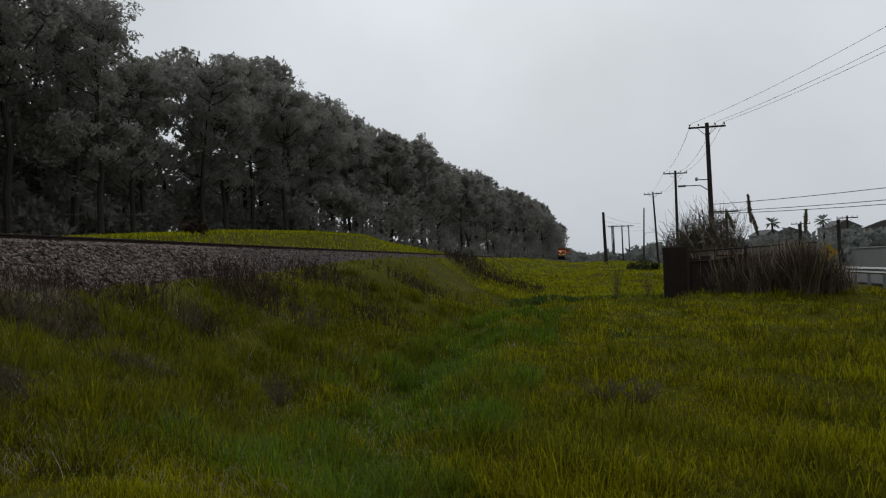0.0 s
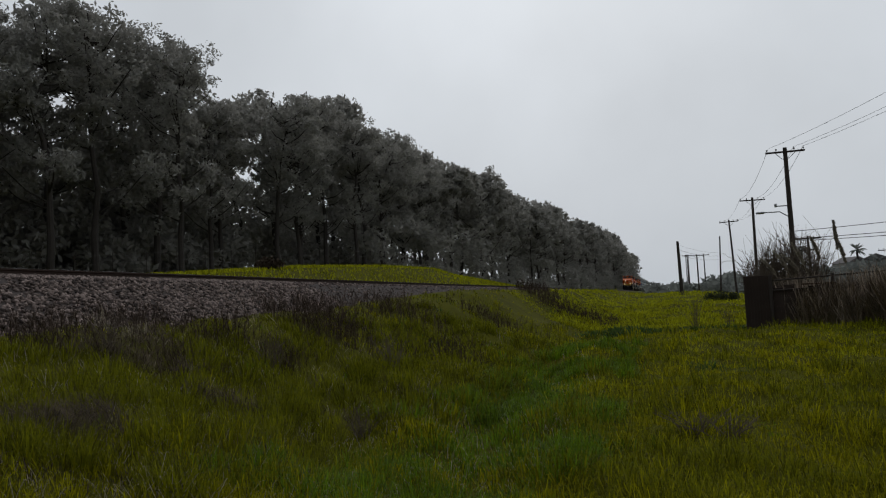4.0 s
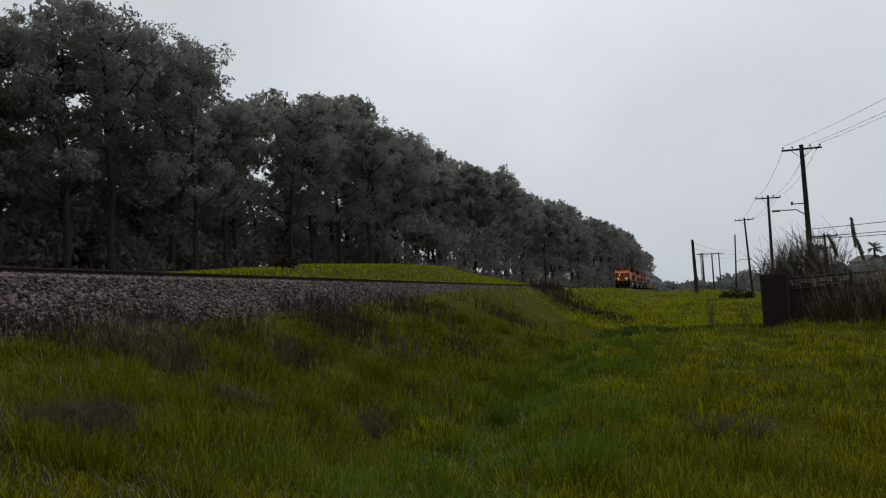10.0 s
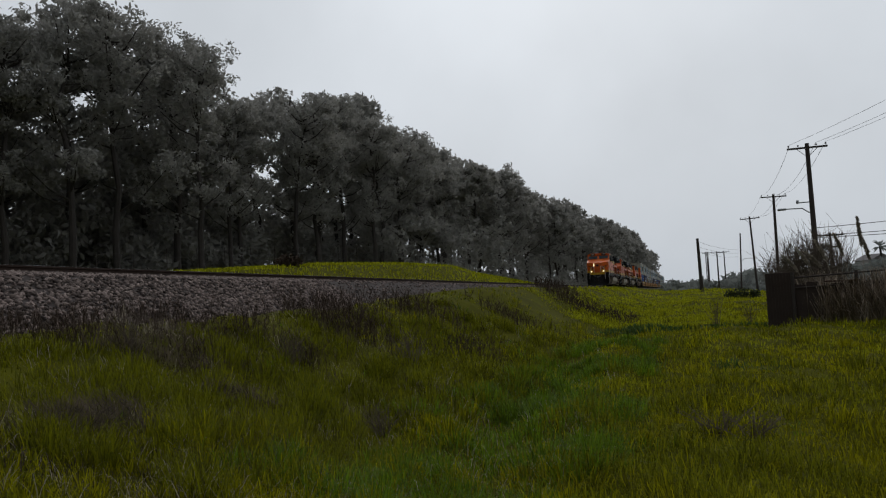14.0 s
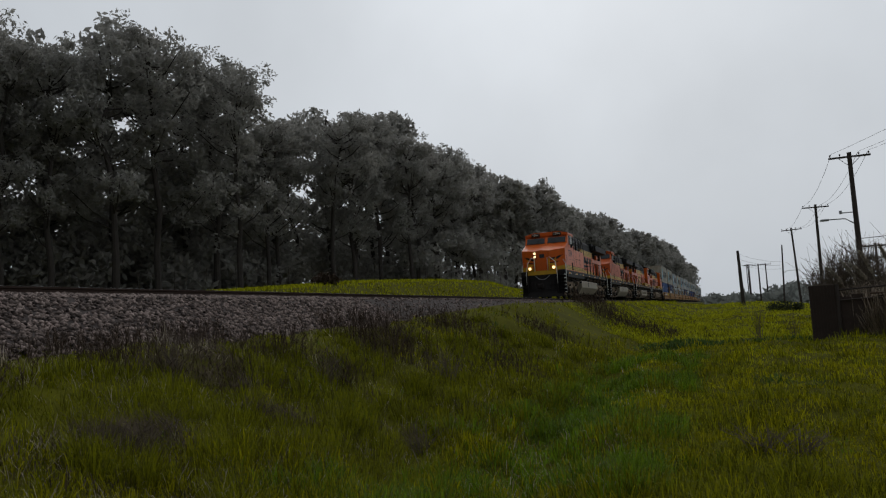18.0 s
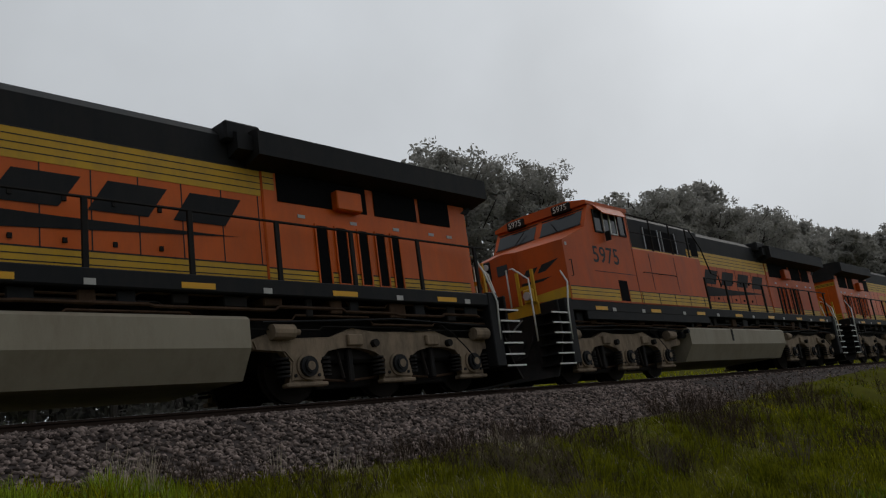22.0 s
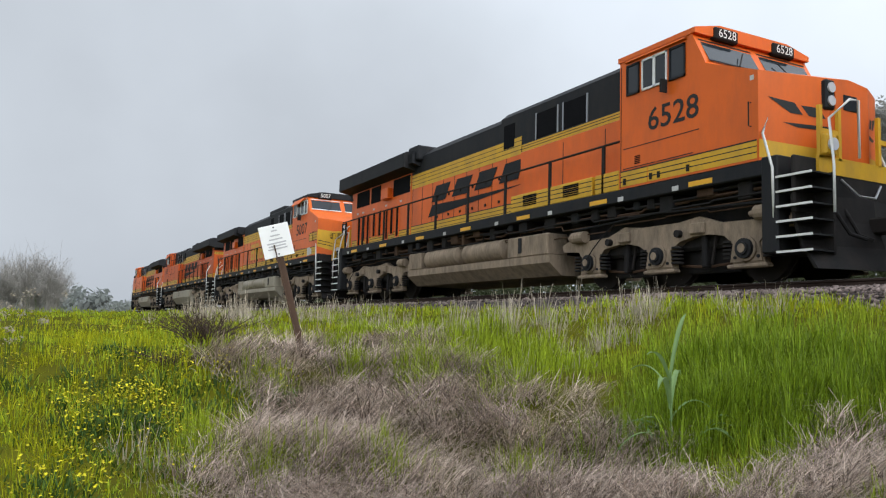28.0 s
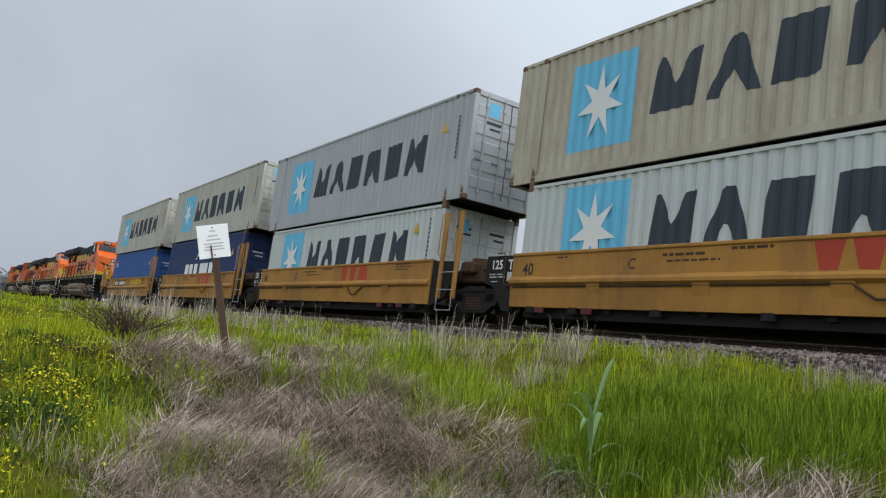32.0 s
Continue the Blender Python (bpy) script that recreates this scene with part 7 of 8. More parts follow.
def container(label, body, marks, h=2.88, LEN=12.19):
    th = thing("shipping_container", label, "container", group="containers on the train")
    per, dep = 0.278, 0.036
    over = (LEN - 12.19) / 2

    def wave(n0, n1):
        pts = []
        k = 0
        y = n0
        while y < n1 - per * 0.9:
            pts += [(y, 0), (y + per * 0.28, 0), (y + per * 0.5, -dep), (y + per * 0.78, -dep)]
            y += per
        pts.append((n1, 0))
        return pts
    for s in (1, -1):
        b = Build()
        pts = wave(0.16, LEN - 0.16)
        vs = [(s * (CW - 0.012 + d), y, z) for y, d in pts for z in (0.16, h - 0.07)]
        b.add(vs, [(2 * i, 2 * i + 2, 2 * i + 3, 2 * i + 1) for i in range(len(pts) - 1)])
        part("side_panel", b, body, th)
        part("bottom_rail", Build().box(min(s * (CW - 0.06), s * CW), max(s * (CW - 0.06), s * CW), 0.1, LEN - 0.1, 0.0, 0.16), body, th)
        part("top_rail", Build().box(min(s * (CW - 0.06), s * CW), max(s * (CW - 0.06), s * CW), 0.1, LEN - 0.1, h - 0.07, h), body, th)
        for y in ((0, LEN - 0.16) if over < 0.1 else (0, over, LEN - 0.16 - over, LEN - 0.16)):
            x0, x1 = min(s * (CW - 0.14), s * CW), max(s * (CW - 0.14), s * CW)
            post = part("corner_post", Build().box(x0, x1, y, y + 0.16, 0.12, h - 0.12, 0.01), body, th)
            q = random.Random(int(y * 7 + h * 100 + s))
            edge = [(y + 0.02, 0.13), (y + 0.15, 0.13)] + [(y + 0.15 - 0.02 * k, 0.13 + q.uniform(0.04, 0.26)) for k in range(7)]
            part("rust_streak", Build().add([(s * (CW + 0.003), a, z) for a, z in edge], [tuple(range(len(edge)))]), C_FRAME_RUST, post, "rust at the foot of the post")
            for z, tall in ((0, 0.12), (h - 0.12, 0.12 if over > 0.1 else 0.21)):
                part("corner_casting", Build().box(x0 - 0.004, x1 + 0.004, y - 0.004, y + 0.164, z, z + tall, 0.012), C_FRAME_RUST, post)
    b = Build()
    vs = [(x, y, h - 0.03 + d * 0.5) for y, d in wave(0.1, LEN - 0.1) for x in (-CW + 0.05, CW - 0.05)]
    b.add(vs, [(2 * i, 2 * i + 1, 2 * i + 3, 2 * i + 2) for i in range(len(vs) // 2 - 1)])
    part("roof_panel", b, body, th)
    b = Build().box(-CW + 0.1, CW - 0.1, 0.12, LEN - 0.12, 0.04, 0.14)
    for k in range(int(LEN / 0.43)):
        b.box(-CW + 0.05, CW - 0.05, 0.3 + k * 0.42, 0.36 + k * 0.42, 0.0, 0.05)
    part("floor_frame", b, BLACK, th)
    b = Build()
    pts = [(-1.06, 0)] + [(x, d) for k in range(8) for x, d in ((-1.0 + 0.25 * k, 0), (-0.93 + 0.25 * k, 0.04), (-0.86 + 0.25 * k, 0.04), (-0.79 + 0.25 * k, 0))] + [(1.06, 0)]
    vs = [(x, 0.04 + d, z) for x, d in pts for z in (0.12, h - 0.12)]
    b.add(vs, [(2 * i, 2 * i + 1, 2 * i + 3, 2 * i + 2) for i in range(len(pts) - 1)])
    part("front_panel", b, body, th)
    for y in (0.02, LEN - 0.1):
        part("end_header", Build().box(-CW + 0.14, CW - 0.14, y, y + 0.08, h - 0.14, h - 0.01), body, th)
        part("end_sill", Build().box(-CW + 0.14, CW - 0.14, y, y + 0.08, 0.0, 0.15), body, th)
    for s in (1, -1):
        b = Build()
        x0, x1 = min(s * 0.02, s * 1.06), max(s * 0.02, s * 1.06)
        prof = [(LEN - 0.09, h - 0.15), (LEN - 0.09, 0.16), (LEN - 0.05, 0.16)]
        for k in range(5):
            z = 0.30 + 0.47 * k
            prof += [(LEN - 0.05, z), (LEN - 0.028, z + 0.04), (LEN - 0.028, z + 0.30), (LEN - 0.05, z + 0.34)]
        prof.append((LEN - 0.05, h - 0.15))
        b.prism(prof, "x", x0, x1)
        door = part("door", b, body, th)
        for x in (0.25, 0.8):
            b = Build().cyl("z", s * x, LEN - 0.01, h / 2, 0.022, h - 0.14, 8)
            for z in (0.22, 1.06, 1.52, 2.46):
                b.box(s * x - 0.05, s * x + 0.05, LEN - 0.03, LEN + 0.018, z, z + 0.07)
            part("locking_rod", b, body, door)
            part("rod_handle", Build().box(s * x - 0.02, s * x + 0.22, LEN - 0.02, LEN + 0.01, 1.05, 1.10), GALV, door)
        part("door_print", Build().box(s * 0.55 - 0.25, s * 0.55 + 0.25, LEN - 0.028, LEN - 0.024, 2.05, 2.12).box(s * 0.55 - 0.25, s * 0.55 + 0.1, LEN - 0.028, LEN - 0.024, 1.9, 1.96), GREY_INK if body in (C_BLUE, C_NAVY) else C_MARK, door)
    if marks == "star":
        part("door_emblem", Build().box(0.38, 0.72, LEN - 0.028, LEN - 0.022, h - 0.62, h - 0.26), C_STARBG, th, "small light blue door emblem")
    # markings, proud of the corrugation's crests
    for s in (1, -1):
        x = s * (CW - 0.008)
        ref = 0.0 if s > 0 else LEN
        f = 1 if s > 0 else -1

        def P(a, z):
            return (x, ref + f * a, z)

        def wavy(b, poly):
            """A painted shape broken into strips that follow the ribs."""
            a0, a1 = min(p[0] for p in poly), max(p[0] for p in poly)
            cuts = [a0] + [y for y, d in wave(0.16, LEN - 0.16) if a0 < y < a1] + [a1]
            deps = wave(0.16, LEN - 0.16)
            ys = [d[0] for d in deps]
            ds = [d[1] for d in deps]
            for p, q in zip(cuts[:-1], cuts[1:]):
                if q - p < 0.002:
                    continue
                row = []
                for a in (p + 1e-5, q - 1e-5):
                    zs = []
                    for i in range(len(poly)):
                        (u0, w0), (u1, w1) = poly[i], poly[(i + 1) % len(poly)]
                        if (u0 - a) * (u1 - a) <= 0 and abs(u1 - u0) > 1e-9:
                            zs.append(w0 + (w1 - w0) * (a - u0) / (u1 - u0))
                    if not zs:
                        break
                    ay = a if s > 0 else LEN - a
                    dd = float(np.interp(ay, ys, ds))
                    row.append((s * (CW - 0.006 + dd), ref + f * a, min(zs), max(zs)))
                if len(row) == 2:
                    (xa, ya, l0, h0), (xb, yb, l1, h1) = row
                    b.add([(xa, ya, l0), (xb, yb, l1), (xb, yb, h1), (xa, ya, h0)], [(0, 1, 2, 3)])
        if marks == "star":
            b = Build()
            e0 = 1.85 if LEN > 13 else 1.25
            wavy(b, [(e0, 0.50), (e0 + 1.80, 0.50), (e0 + 1.80, 2.42), (e0, 2.42)])
            bg = part("emblem_panel", b, C_STARBG, th, "light blue square panel")
            b = Build()
            cx, cz = e0 + 0.90, 1.46
            for k in range(7):
                a0 = math.pi / 2 + 2 * math.pi * k / 7
                pts = [(cx, cz)] + [(cx + rr * 0.82 * math.cos(a0 + da), cz + rr * math.sin(a0 + da)) for rr, da in ((0.30, -math.pi / 7), (0.82, 0), (0.30, math.pi / 7))]
                b.add([(s * (CW + 0.004), ref + f * p, q) for p, q in pts], [(0, 1, 2, 3)])
            part("emblem_star", b, WHITE, bg, "white star shape")
            lo, hi = 0.94, 2.02
            m0 = 0.55 * lo + 0.45 * hi
            shapes = ([(0, lo), (0.95, lo), (1.05, hi), (0.82, hi), (0.52, m0), (0.25, hi), (0.08, hi)], [(0, lo), (0.24, lo), (0.5, m0), (0.76, lo), (1.0, lo), (0.66, hi), (0.42, hi)],
                      [(0, lo), (0.78, lo), (0.86, hi), (0.08, hi)], [(0, lo), (0.22, lo), (0.45, m0), (0.66, lo), (0.88, lo), (0.84, hi), (0.08, hi)],
                      [(0.02, lo), (0.80, lo + 0.04), (0.88, hi), (0.10, hi - 0.04)], [(0, lo), (0.22, lo), (0.42, m0), (0.68, lo), (0.95, lo), (1.0, hi), (0.74, hi), (0.36, m0 + 0.2), (0.28, hi), (0.08, hi)])
            l0, wd = (4.12, 1.09) if LEN > 13 else (3.6, 1.0)
            for k, sh in enumerate(shapes):
                b = Build()
                wavy(b, [(l0 + (k * 1.17 + p) * wd, q) for p, q in sh])
                part("name_block", b, C_MARK, th, "dark block of the painted name")
        elif marks == "white":
            for k in range(6):
                a = 3.55 + k * 0.75 + (0.3 if k > 2 else 0)
                b = Build()
                wavy(b, [(a, 1.06), (a + 0.60, 1.06), (a + 0.60, 1.66), (a, 1.66)])
                part("name_block", b, WHITE, th, "white block of the painted name")
            b = Build()
            wavy(b, [(5.2, 1.85), (5.6, 2.05), (6.1, 2.25), (6.6, 2.36), (6.6, 2.46), (5.9, 2.35), (5.4, 2.12)])
            part("emblem_sweep", b, WHITE, th, "white swoosh")
        else:
            for k in range(3):
                b = Build()
                wavy(b, [(0.62 + 0.24 * k, 2.0), (0.80 + 0.24 * k, 2.0), (0.86 + 0.24 * k, 2.25), (0.68 + 0.24 * k, 2.25)])
                part("name_block", b, WHITE, th, "white block of the painted name")
            b = Build()
            wavy(b, [(0.62, 2.34), (1.4, 2.34), (1.4, 2.42), (0.62, 2.40)])
            part("emblem_sweep", b, REDP, th, "red swoosh")
        b = Build()
        for k in range(10):
            b.box(min(x, x + s * 0.012), max(x, x + s * 0.012), min(ref + f * (LEN - 0.64), ref + f * (LEN - 0.59)), max(ref + f * (LEN - 0.64), ref + f * (LEN - 0.59)), 1.1 + 0.12 * k, 1.18 + 0.12 * k)
        part("code_print", b, GREY_INK if body in (C_BLUE, C_NAVY) else C_MARK, th)
        b = Build()
        b.add([P(LEN - 1.44, 1.9), P(LEN - 1.14, 1.9), P(LEN - 1.29, 2.2)], [(0, 1, 2)])
        ob = part("warning_triangle", b, YELLOW, th, "yellow warning triangle")
        ob.location.x = s * 0.012
    return th


PITCH, FIRST = 15.6, 92.8      # spacing of the long upper containers
OVER = (13.716 - 12.19) / 2


def car_truck(parent, y):
    for s in (1, -1):
        prof = [(-1.15, 0.58), (-0.95, 0.74), (-0.45, 0.80), (0.45, 0.80), (0.95, 0.74), (1.15, 0.58), (1.1, 0.40), (0.75, 0.40), (0.45, 0.22), (-0.45, 0.22), (-0.75, 0.40), (-1.1, 0.40)]
        f = part("side_frame", Build().prism([(y + a, z) for a, z in prof], "x", s * 0.98, s * 1.14).box(min(s * 1.12, s * 1.18), max(s * 1.12, s * 1.18), y - 0.42, y + 0.42, 0.70, 0.84, 0.02), GRIME, parent)
        for d in (-0.62, 0.62):
            # dark sheet on the solid frame, painted as an opening's shade
            part("frame_opening", Build().prism([(y + d - 0.17, 0.48), (y + d + 0.17, 0.48), (y + d + 0.14, 0.66), (y + d - 0.14, 0.66)], "x", s * 1.139, s * 1.146), VOID, f)
        b = Build()
        for k in range(5):
            b.box(min(s * 1.14, s * 1.17), max(s * 1.14, s * 1.17), y - 0.3, y + 0.3, 0.30 + 0.06 * k, 0.33 + 0.06 * k)
        part("spring_nest", b, CASTING, f)
        for d in (-0.89, 0.89):
            part("wheel", Build().cyl("x", s * 0.76, y + d, 0.48, 0.48, 0.13, 24), STEEL, f)
            part("bearing_cap", Build().cyl("x", s * 1.16, y + d, 0.48, 0.10, 0.08, 12), BLACK, f)
    part("truck_bolster", Build().box(-1.1, 1.1, y - 0.25, y + 0.25, 0.42, 0.72, 0.03), GRIME, parent)


def well_car(letter, lead):
    """One unit: the well from y = 0 to 12.2, a truck under each articulated joint."""
    th = thing("well_car", "yellow-brown container well car with grimy sides on rails", "rail car", group="well cars of the train")
    for s in (1, -1):
        b = Build()
        b.prism([(s * 1.30, 1.49), (s * 1.42, 1.49), (s * 1.42, 1.0), (s * 1.50, 0.92), (s * 1.50, 0.86), (s * 1.42, 0.80), (s * 1.39, 0.36), (s * 1.30, 0.36), (s * 1.30, 0.9)], "y", 0.0, 12.25)
        side = part("side_sill", b, WELL, th)
        part("top_chord", Build().box(min(s * 1.27, s * 1.45), max(s * 1.27, s * 1.45), 0.0, 12.25, 1.44, 1.51, 0.015), WELL, th)
        for y in (0.9, 3.2, 6.6, 9.2):
            part("stiffener", Build().box(min(s * 1.36, s * 1.44), max(s * 1.36, s * 1.44), y, y + 1.5, 0.95, 0.99, 0.01), CASTING, side)
        for y in (2.4, 4.9, 7.3, 9.8):
            part("lower_gusset", Build().prism([(s * 1.36, 0.80), (s * 1.47, 0.86), (s * 1.38, 0.50)], "y", y, y + 0.35), WELL, side)
        part("end_slope", Build().prism([(12.252, 1.47), (13.30, 1.42), (13.25, 1.0), (12.95, 0.55), (12.252, 0.30)], "x", s * 1.28, s * 1.38), GRIME, th, "grimy black end plate")
        for ya, yb in ((0.3, 2.9), (5.0, 7.4), (9.3, 11.8)):
            part("grab_bar", Build().tube([(s * 1.42, ya, 0.93), (s * 1.47, ya + 0.06, 0.90), (s * 1.47, yb - 0.06, 0.90), (s * 1.42, yb, 0.93)], 0.016, 6), CASTING, side)
        part("brake_pipe", Build().tube([(s * 1.43, 0.1, 0.78), (s * 1.44, 7.6, 0.80), (s * 1.46, 7.95, 0.58), (s * 1.46, 8.2, 0.58), (s * 1.44, 8.6, 0.82), (s * 1.43, 12.2, 0.84)], 0.02, 6), CASTING, side)
        for y in (0.6, 1.9, 4.0, 6.2, 10.2, 11.4):
            part("bottom_lug", Build().box(min(s * 1.31, s * 1.41), max(s * 1.31, s * 1.41), y, y + 0.22, 0.24, 0.37, 0.01), GRIME, side)
        t = ((0, s, 0), (0, 0, 1))
        y40 = 0.55 if s > 0 else 11.7
        text_part("painted_size", "40", 0.25, (s * 1.421, y40, 1.14), t, LINE, side, "dark digits", 1, 0.006)
        text_part("unit_letter", letter, 0.2, (s * 1.421, (3.5 if s > 0 else 8.75) if not lead else 6.6, 1.18), t, LINE, side)
        b = Build()
        for k, (a, w) in enumerate(((0, 0.40), (0.48, 0.40), (0.96, 0.55))):
            a, w = a * 1.2, w * 1.2
            y = (7.0 + a) if s > 0 else (12.3 - 7.0 - a - w)
            q = 0.12 if k < 2 else -0.1
            b.add([(s * 1.424, y + max(q, 0), 0.93), (s * 1.424, y + w - max(q, 0), 0.93), (s * 1.424, y + w + min(q, 0), 1.43), (s * 1.424, y - min(q, 0), 1.43)], [(0, 1, 2, 3)])
        if not lead:
            part("owner_mark", b, REDP, side, "red block emblem")
        for y, w, z, hh in ((4.2, 0.9, 1.30, 0.05), (4.3, 1.1, 1.20, 0.035), (5.6, 0.75, 1.36, 0.05), (10.4, 0.8, 1.40, 0.03), (10.4, 0.9, 1.33, 0.03), (10.4, 0.7, 1.26, 0.03), (1.45, 0.3, 1.36, 0.03)):
            yy = y if s > 0 else 12.3 - y - w
            b = Build()
            q = 0.0
            wr = random.Random(int(y * 10 + z * 100))
            while q < w:
                lw = min(wr.uniform(0.06, 0.2), w - q)
                b.box(min(s * 1.421, s * 1.424), max(s * 1.421, s * 1.424), yy + q, yy + q + lw, z, z + hh)
                q += lw + 0.04
            part("stencil_print", b, CASTING, side)
        for y in (0.9, 2.3, 9.6, 10.7):
            part("jacking_plate", Build().box(min(s * 1.40, s * 1.43), max(s * 1.40, s * 1.43), y, y + 0.28, 0.25, 0.36), MAROON, side, "dark red stencil plate")
        if lead:
            b = Build().box(min(s * 1.421, s * 1.424), max(s * 1.421, s * 1.424), 2.35, 5.8, 1.00, 1.34)
            pl = part("reporting_panel", b, BLACK, side, "black panel with white marks")
            for k in range(11):
                if k != 4:
                    part("reporting_mark", Build().box(min(s * 1.425, s * 1.428), max(s * 1.425, s * 1.428), 2.45 + 0.30 * k, 2.66 + 0.30 * k, 1.06, 1.28), WHITE, pl)
            rr = random.Random(5)
            for k in range(9):
                y = 7.4 + 0.31 * k
                a0 = rr.uniform(0, 6)
                p = [(s * 1.432, y + 0.16 + 0.17 * math.cos(a0 + q * 0.8) + 0.02 * q, 1.22 + 0.14 * math.sin(a0 * 1.3 + q * 0.8 * rr.choice((1, 1, 1.6)))) for q in range(9)]
                part("scrawl", Build().tube(p, 0.016, 4), SPRAY, side, "yellow sprayed scrawl")
    # floor box made deep and black, doubling as the shade underneath
    part("well_floor", Build().box(-1.22, 1.22, 0.3, 12.0, 0.16, 0.50), BLACK, th)
    for k in range(6):
        part("cross_bearer", Build().box(-1.31, 1.31, 0.6 + 2.2 * k, 0.75 + 2.2 * k, 0.28, 0.48), BLACK, th)
    # end platforms over the trucks, ladder posts and steps
    ends = ((-1.7, 0.25, 1), (12.05, 13.9, -1))
    for ya, yb, d in ends:
        part("end_platform", Build().box(-1.05, 1.05, ya, yb, 0.95, 1.25, 0.04).box(-0.5, 0.5, ya, yb, 1.25, 1.42, 0.04), CASTING, th)
        part("centre_plate", Build().cyl("z", 0, ya if d > 0 else yb, 1.40, 0.42, 0.10, 16), CASTING, th)
    for s in (1, -1):
        for y in (12.66, 13.32):
            post = part("ladder_post", Build().box(min(s * 1.38, s * 1.46), max(s * 1.38, s * 1.46), y, y + 0.12, 0.50, 2.66, 0.01), WELL, th, "yellow ladder post")
            part("grab_bar", Build().tube([(s * 1.44, y - 0.02, 1.55), (s * 1.50, y - 0.05, 1.6), (s * 1.50, y - 0.05, 2.6), (s * 1.44, y - 0.02, 2.64)], 0.014, 6), WELL, post)
        for z in (0.72, 1.15):
            part("ladder_rung", Build().tube([(s * 1.45, 12.70, z), (s * 1.45, 13.40, z)], 0.016, 6), GALV, th)
        part("stirrup_step", Build().tube([(s * 1.45, 12.72, 0.55), (s * 1.45, 12.72, 0.22), (s * 1.45, 13.38, 0.22), (s * 1.45, 13.38, 0.55)], 0.016, 6), GALV, th)
        pl = part("weight_plate", Build().prism([(-1.02, 1.49), (-0.005, 1.49), (-0.005, 0.25), (-0.30, 0.27), (-0.72, 0.80), (-1.02, 0.88)], "x", s * 1.30, s * 1.37), GRIME, th, "grimy black plate with white figures")
        fwd = ((0, s, 0), (0, 0, 1))
        text_part("weight_text", "125", 0.20, (s * 1.372, -0.62 if s > 0 else -0.40, 1.28), fwd, WHITE, pl, "", 1.0, 0.006)
        text_part("weight_unit", "T", 0.22, (s * 1.372, -0.12 if s > 0 else -0.90, 1.27), fwd, WHITE, pl, "", 1.0, 0.006)
        b = Build()
        for k, (y9, w9) in enumerate(((-0.88, 0.22), (-0.60, 0.20), (-0.86, 0.26), (-0.54, 0.24))):
            b.box(min(s * 1.371, s * 1.374), max(s * 1.371, s * 1.374), y9, y9 + w9, 1.06 - 0.06 * (k // 2), 1.085 - 0.06 * (k // 2))
        b.box(min(s * 1.371, s * 1.374), max(s * 1.371, s * 1.374), -0.80, -0.56, 0.90, 0.92)
        part("plate_print", b, LABEL, pl)
        part("plate_mark", Build().box(min(s * 1.371, s * 1.375), max(s * 1.371, s * 1.375), -0.22, -0.05, 0.92, 1.12), LABEL, pl)
        part("plate_rail", Build().tube([(s * 1.40, -0.6, 1.54), (s * 1.42, -0.34, 1.54), (s * 1.42, -0.28, 1.45), (s * 1.42, -0.28, 0.90), (s * 1.42, -0.20, 0.82), (s * 1.44, 0.6, 0.82)], 0.014, 6), CASTING, pl)
    part("deck_gear", Build().box(-0.9, 0.9, -1.25, -0.2, 1.25, 1.52, 0.03).box(0.55, 1.2, -1.5, -1.1, 1.2, 1.45, 0.03).box(-1.2, -0.55, -1.5, -1.1, 1.2, 1.45, 0.03), CASTING, th)
    part("draw_casting", Build().cyl("z", 0.75, 13.55, 1.50, 0.28, 0.10, 14).box(0.3, 1.25, 13.3, 13.8, 1.15, 1.44, 0.05).box(-1.25, -0.3, 13.3, 13.8, 1.15, 1.44, 0.05), CASTING, th)
    car_truck(th, -1.7)
    if lead:
        for s in (1, -1):
            b = Build().prism([(-0.5, 0.60), (-1.1, 0.95), (-3.6, 1.05), (-3.6, 1.42), (0.25, 1.58), (0.25, 0.50)], "x", s * 1.22, s * 1.34)
            part("end_sill", b, WELL, th)
            part("end_post", Build().box(min(s * 1.2, s * 1.3), max(s * 1.2, s * 1.3), -3.5, -3.38, 0.5, 2.3, 0.01).box(min(s * 1.2, s * 1.3), max(s * 1.2, s * 1.3), -3.0, -2.9, 0.8, 2.2, 0.01).tube([(s * 1.28, -3.45, 0.55), (s * 1.28, -2.92, 0.55)], 0.016, 6), WELL, th, "yellow grab post")
        part("end_deck", Build().box(-1.22, 1.22, -3.6, -0.85, 1.2, 1.36, 0.02), CASTING, th)
        part("draft_gear", Build().box(-0.2, 0.2, -4.1, -3.3, 0.70, 1.0, 0.03), CASTING, th)
        part("brake_gear", Build().cyl("x", 0.6, -2.2, 1.58, 0.24, 0.7, 12).box(-0.9, 0.1, -2.6, -1.4, 1.36, 1.6, 0.04), CASTING, th)
    return th


roadside()

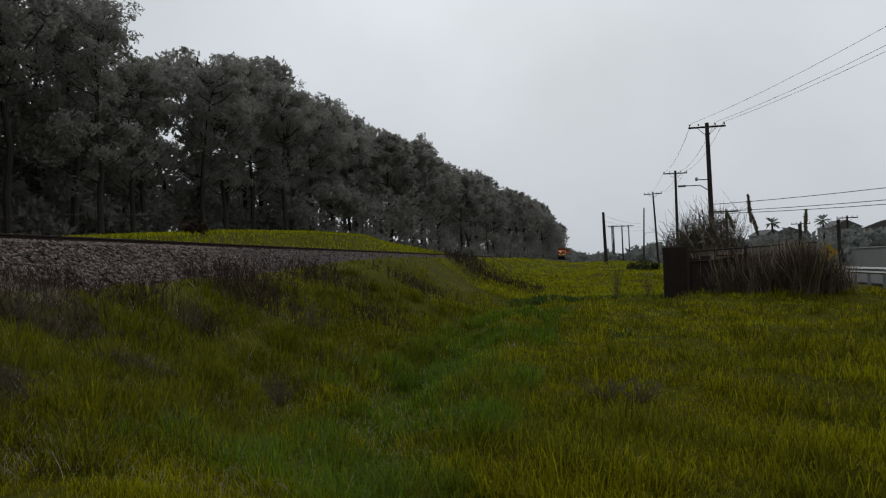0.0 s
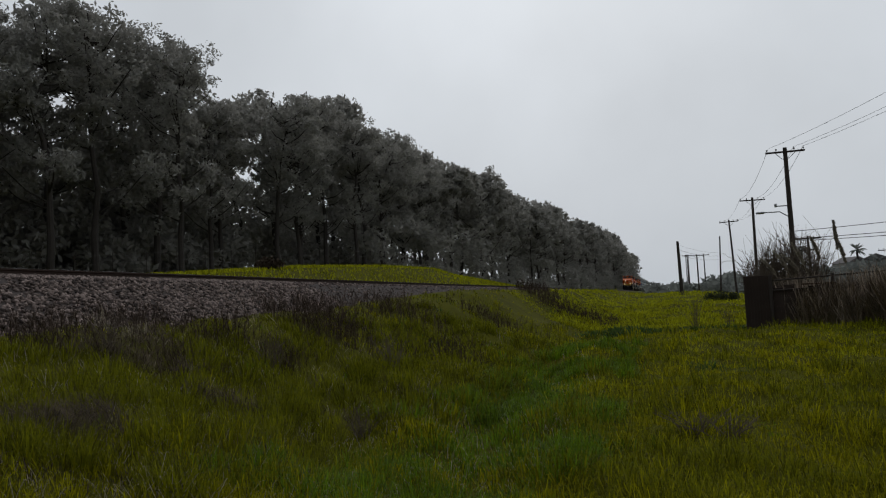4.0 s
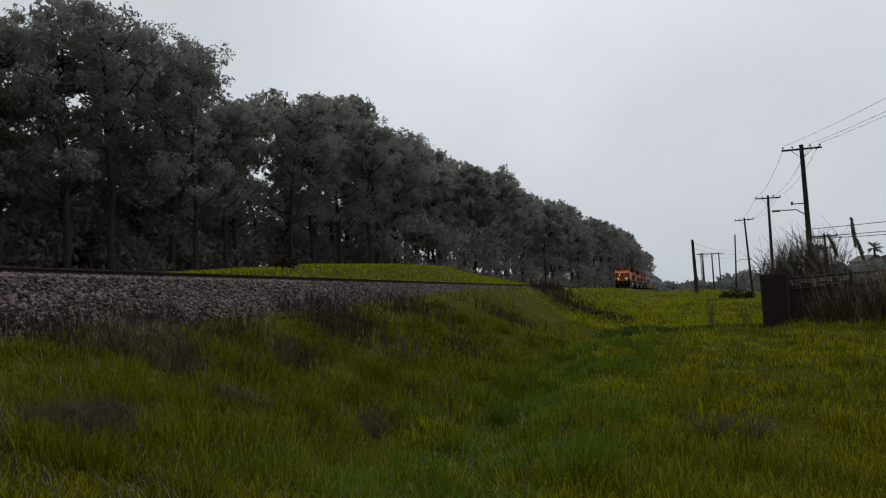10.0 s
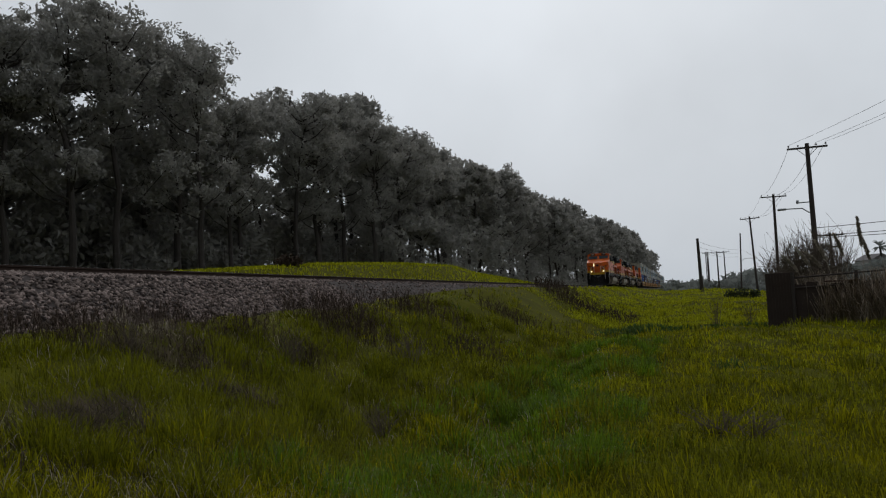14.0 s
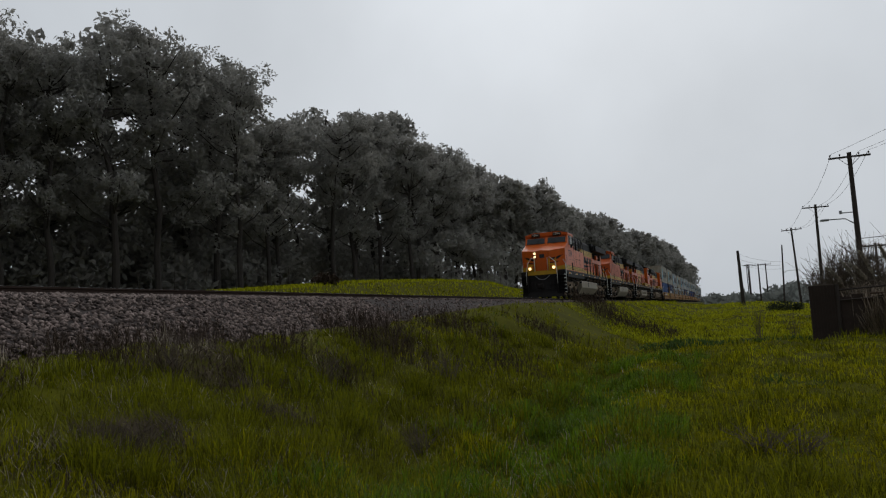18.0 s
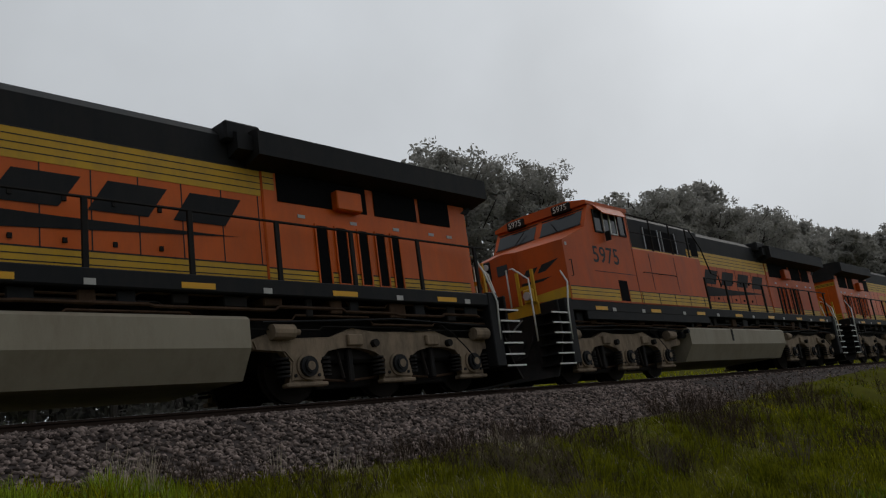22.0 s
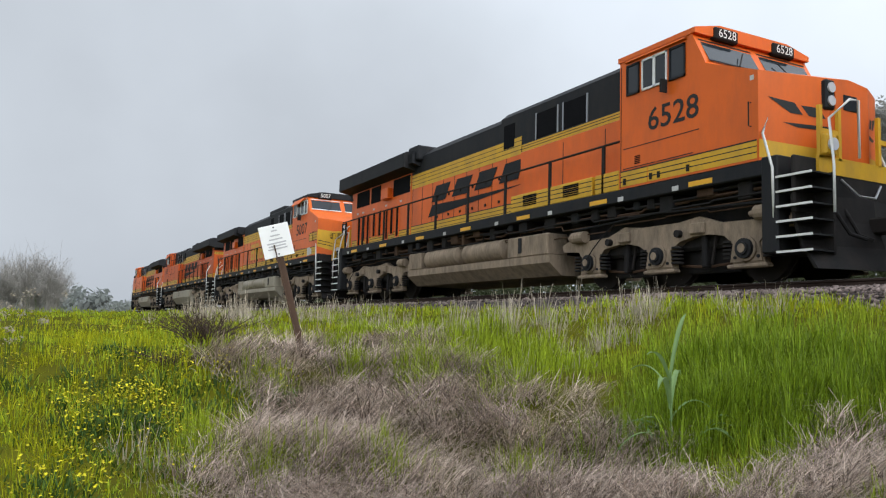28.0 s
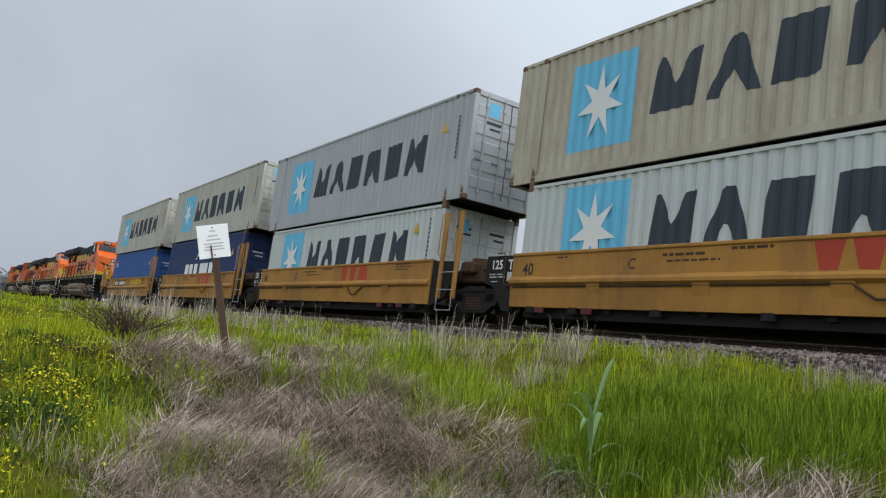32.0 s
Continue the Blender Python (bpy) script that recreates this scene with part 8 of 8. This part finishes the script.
MOVERS = []   # (thing, offset along the train, height over the rail, turned round)
for k, (number, kind) in enumerate((("7394", "a"), ("5975", "b"), ("5007", "old"), ("6528", "d"))):
    MOVERS.append((locomotive(number, kind), LOCO * (k if k < 2 else k + 1), 0.0, k > 1))

proto = {}
STACK = [("apl", "blue", "star", "beige", 3.34), ("white", "navy", "star", "beige", 3.36), ("star", "pale", "star", "grey", 3.09), ("star", "pale", "star", "rusty", 3.15),
         ("star", "grey", "star", "grey", 3.2), ("white", "navy", "star", "pale", 3.3), ("star", "pale", "star", "grey", 3.2), ("apl", "blue", "star", "beige", 3.3)]
PAINTS = {"blue": C_BLUE, "navy": C_NAVY, "beige": C_BEIGE, "grey": C_GREY, "pale": C_PALE, "rusty": C_RUSTY}
LOOK = {"blue": "bright blue corrugated container low in the well car", "navy": "navy blue corrugated container with white block lettering", "beige": "weathered grey corrugated container with pale star panel stacked on top",
        "grey": "clean grey corrugated container with blue star panel", "pale": "pale grey corrugated container with blue star panel", "rusty": "rust-streaked beige container with blue star panel stacked on top"}


def stack_item(marks, col, h=2.88, length=12.19):
    key = (marks, col, h, length)
    if key not in proto:
        proto[key] = container(LOOK[col], PAINTS[col], marks, h, length)
        return proto[key]
    return copy_thing(proto[key], Matrix.Identity(4))


cars = {}
for k in range(15):
    low_m, low_c, up_m, up_c, zu = STACK[k % 8]
    y = FIRST + PITCH * k + OVER
    letter = "AECDB"[k % 5] if k != 1 else "E"
    key = (letter, k == 0)
    if key not in cars:
        cars[key] = well_car("A" if k == 0 else {1: "E", 2: "D", 3: "C"}.get(k, letter), k == 0)
        car = cars[key]
    else:
        car = copy_thing(cars[key], Matrix.Identity(4))
    MOVERS.append((car, y, 0.0, False))
    hl = 2.88 if zu > 3.25 else 2.59
    MOVERS.append((stack_item(low_m, low_c, hl), y, zu - hl - 0.09, False))
    MOVERS.append((stack_item(up_m, up_c, 2.88, 13.716), y - OVER + (0.25 if k == 1 else 0.0), zu, False))


# ---- what moves: the train rolls along the track ----
def motions():
    for ob, off, h, turned in MOVERS:
        walk(ob, [(t, pose(TX, s + off, RZ + h, 0, 0, 180 if turned else 0)) for t, s in TRAIN])


motions()
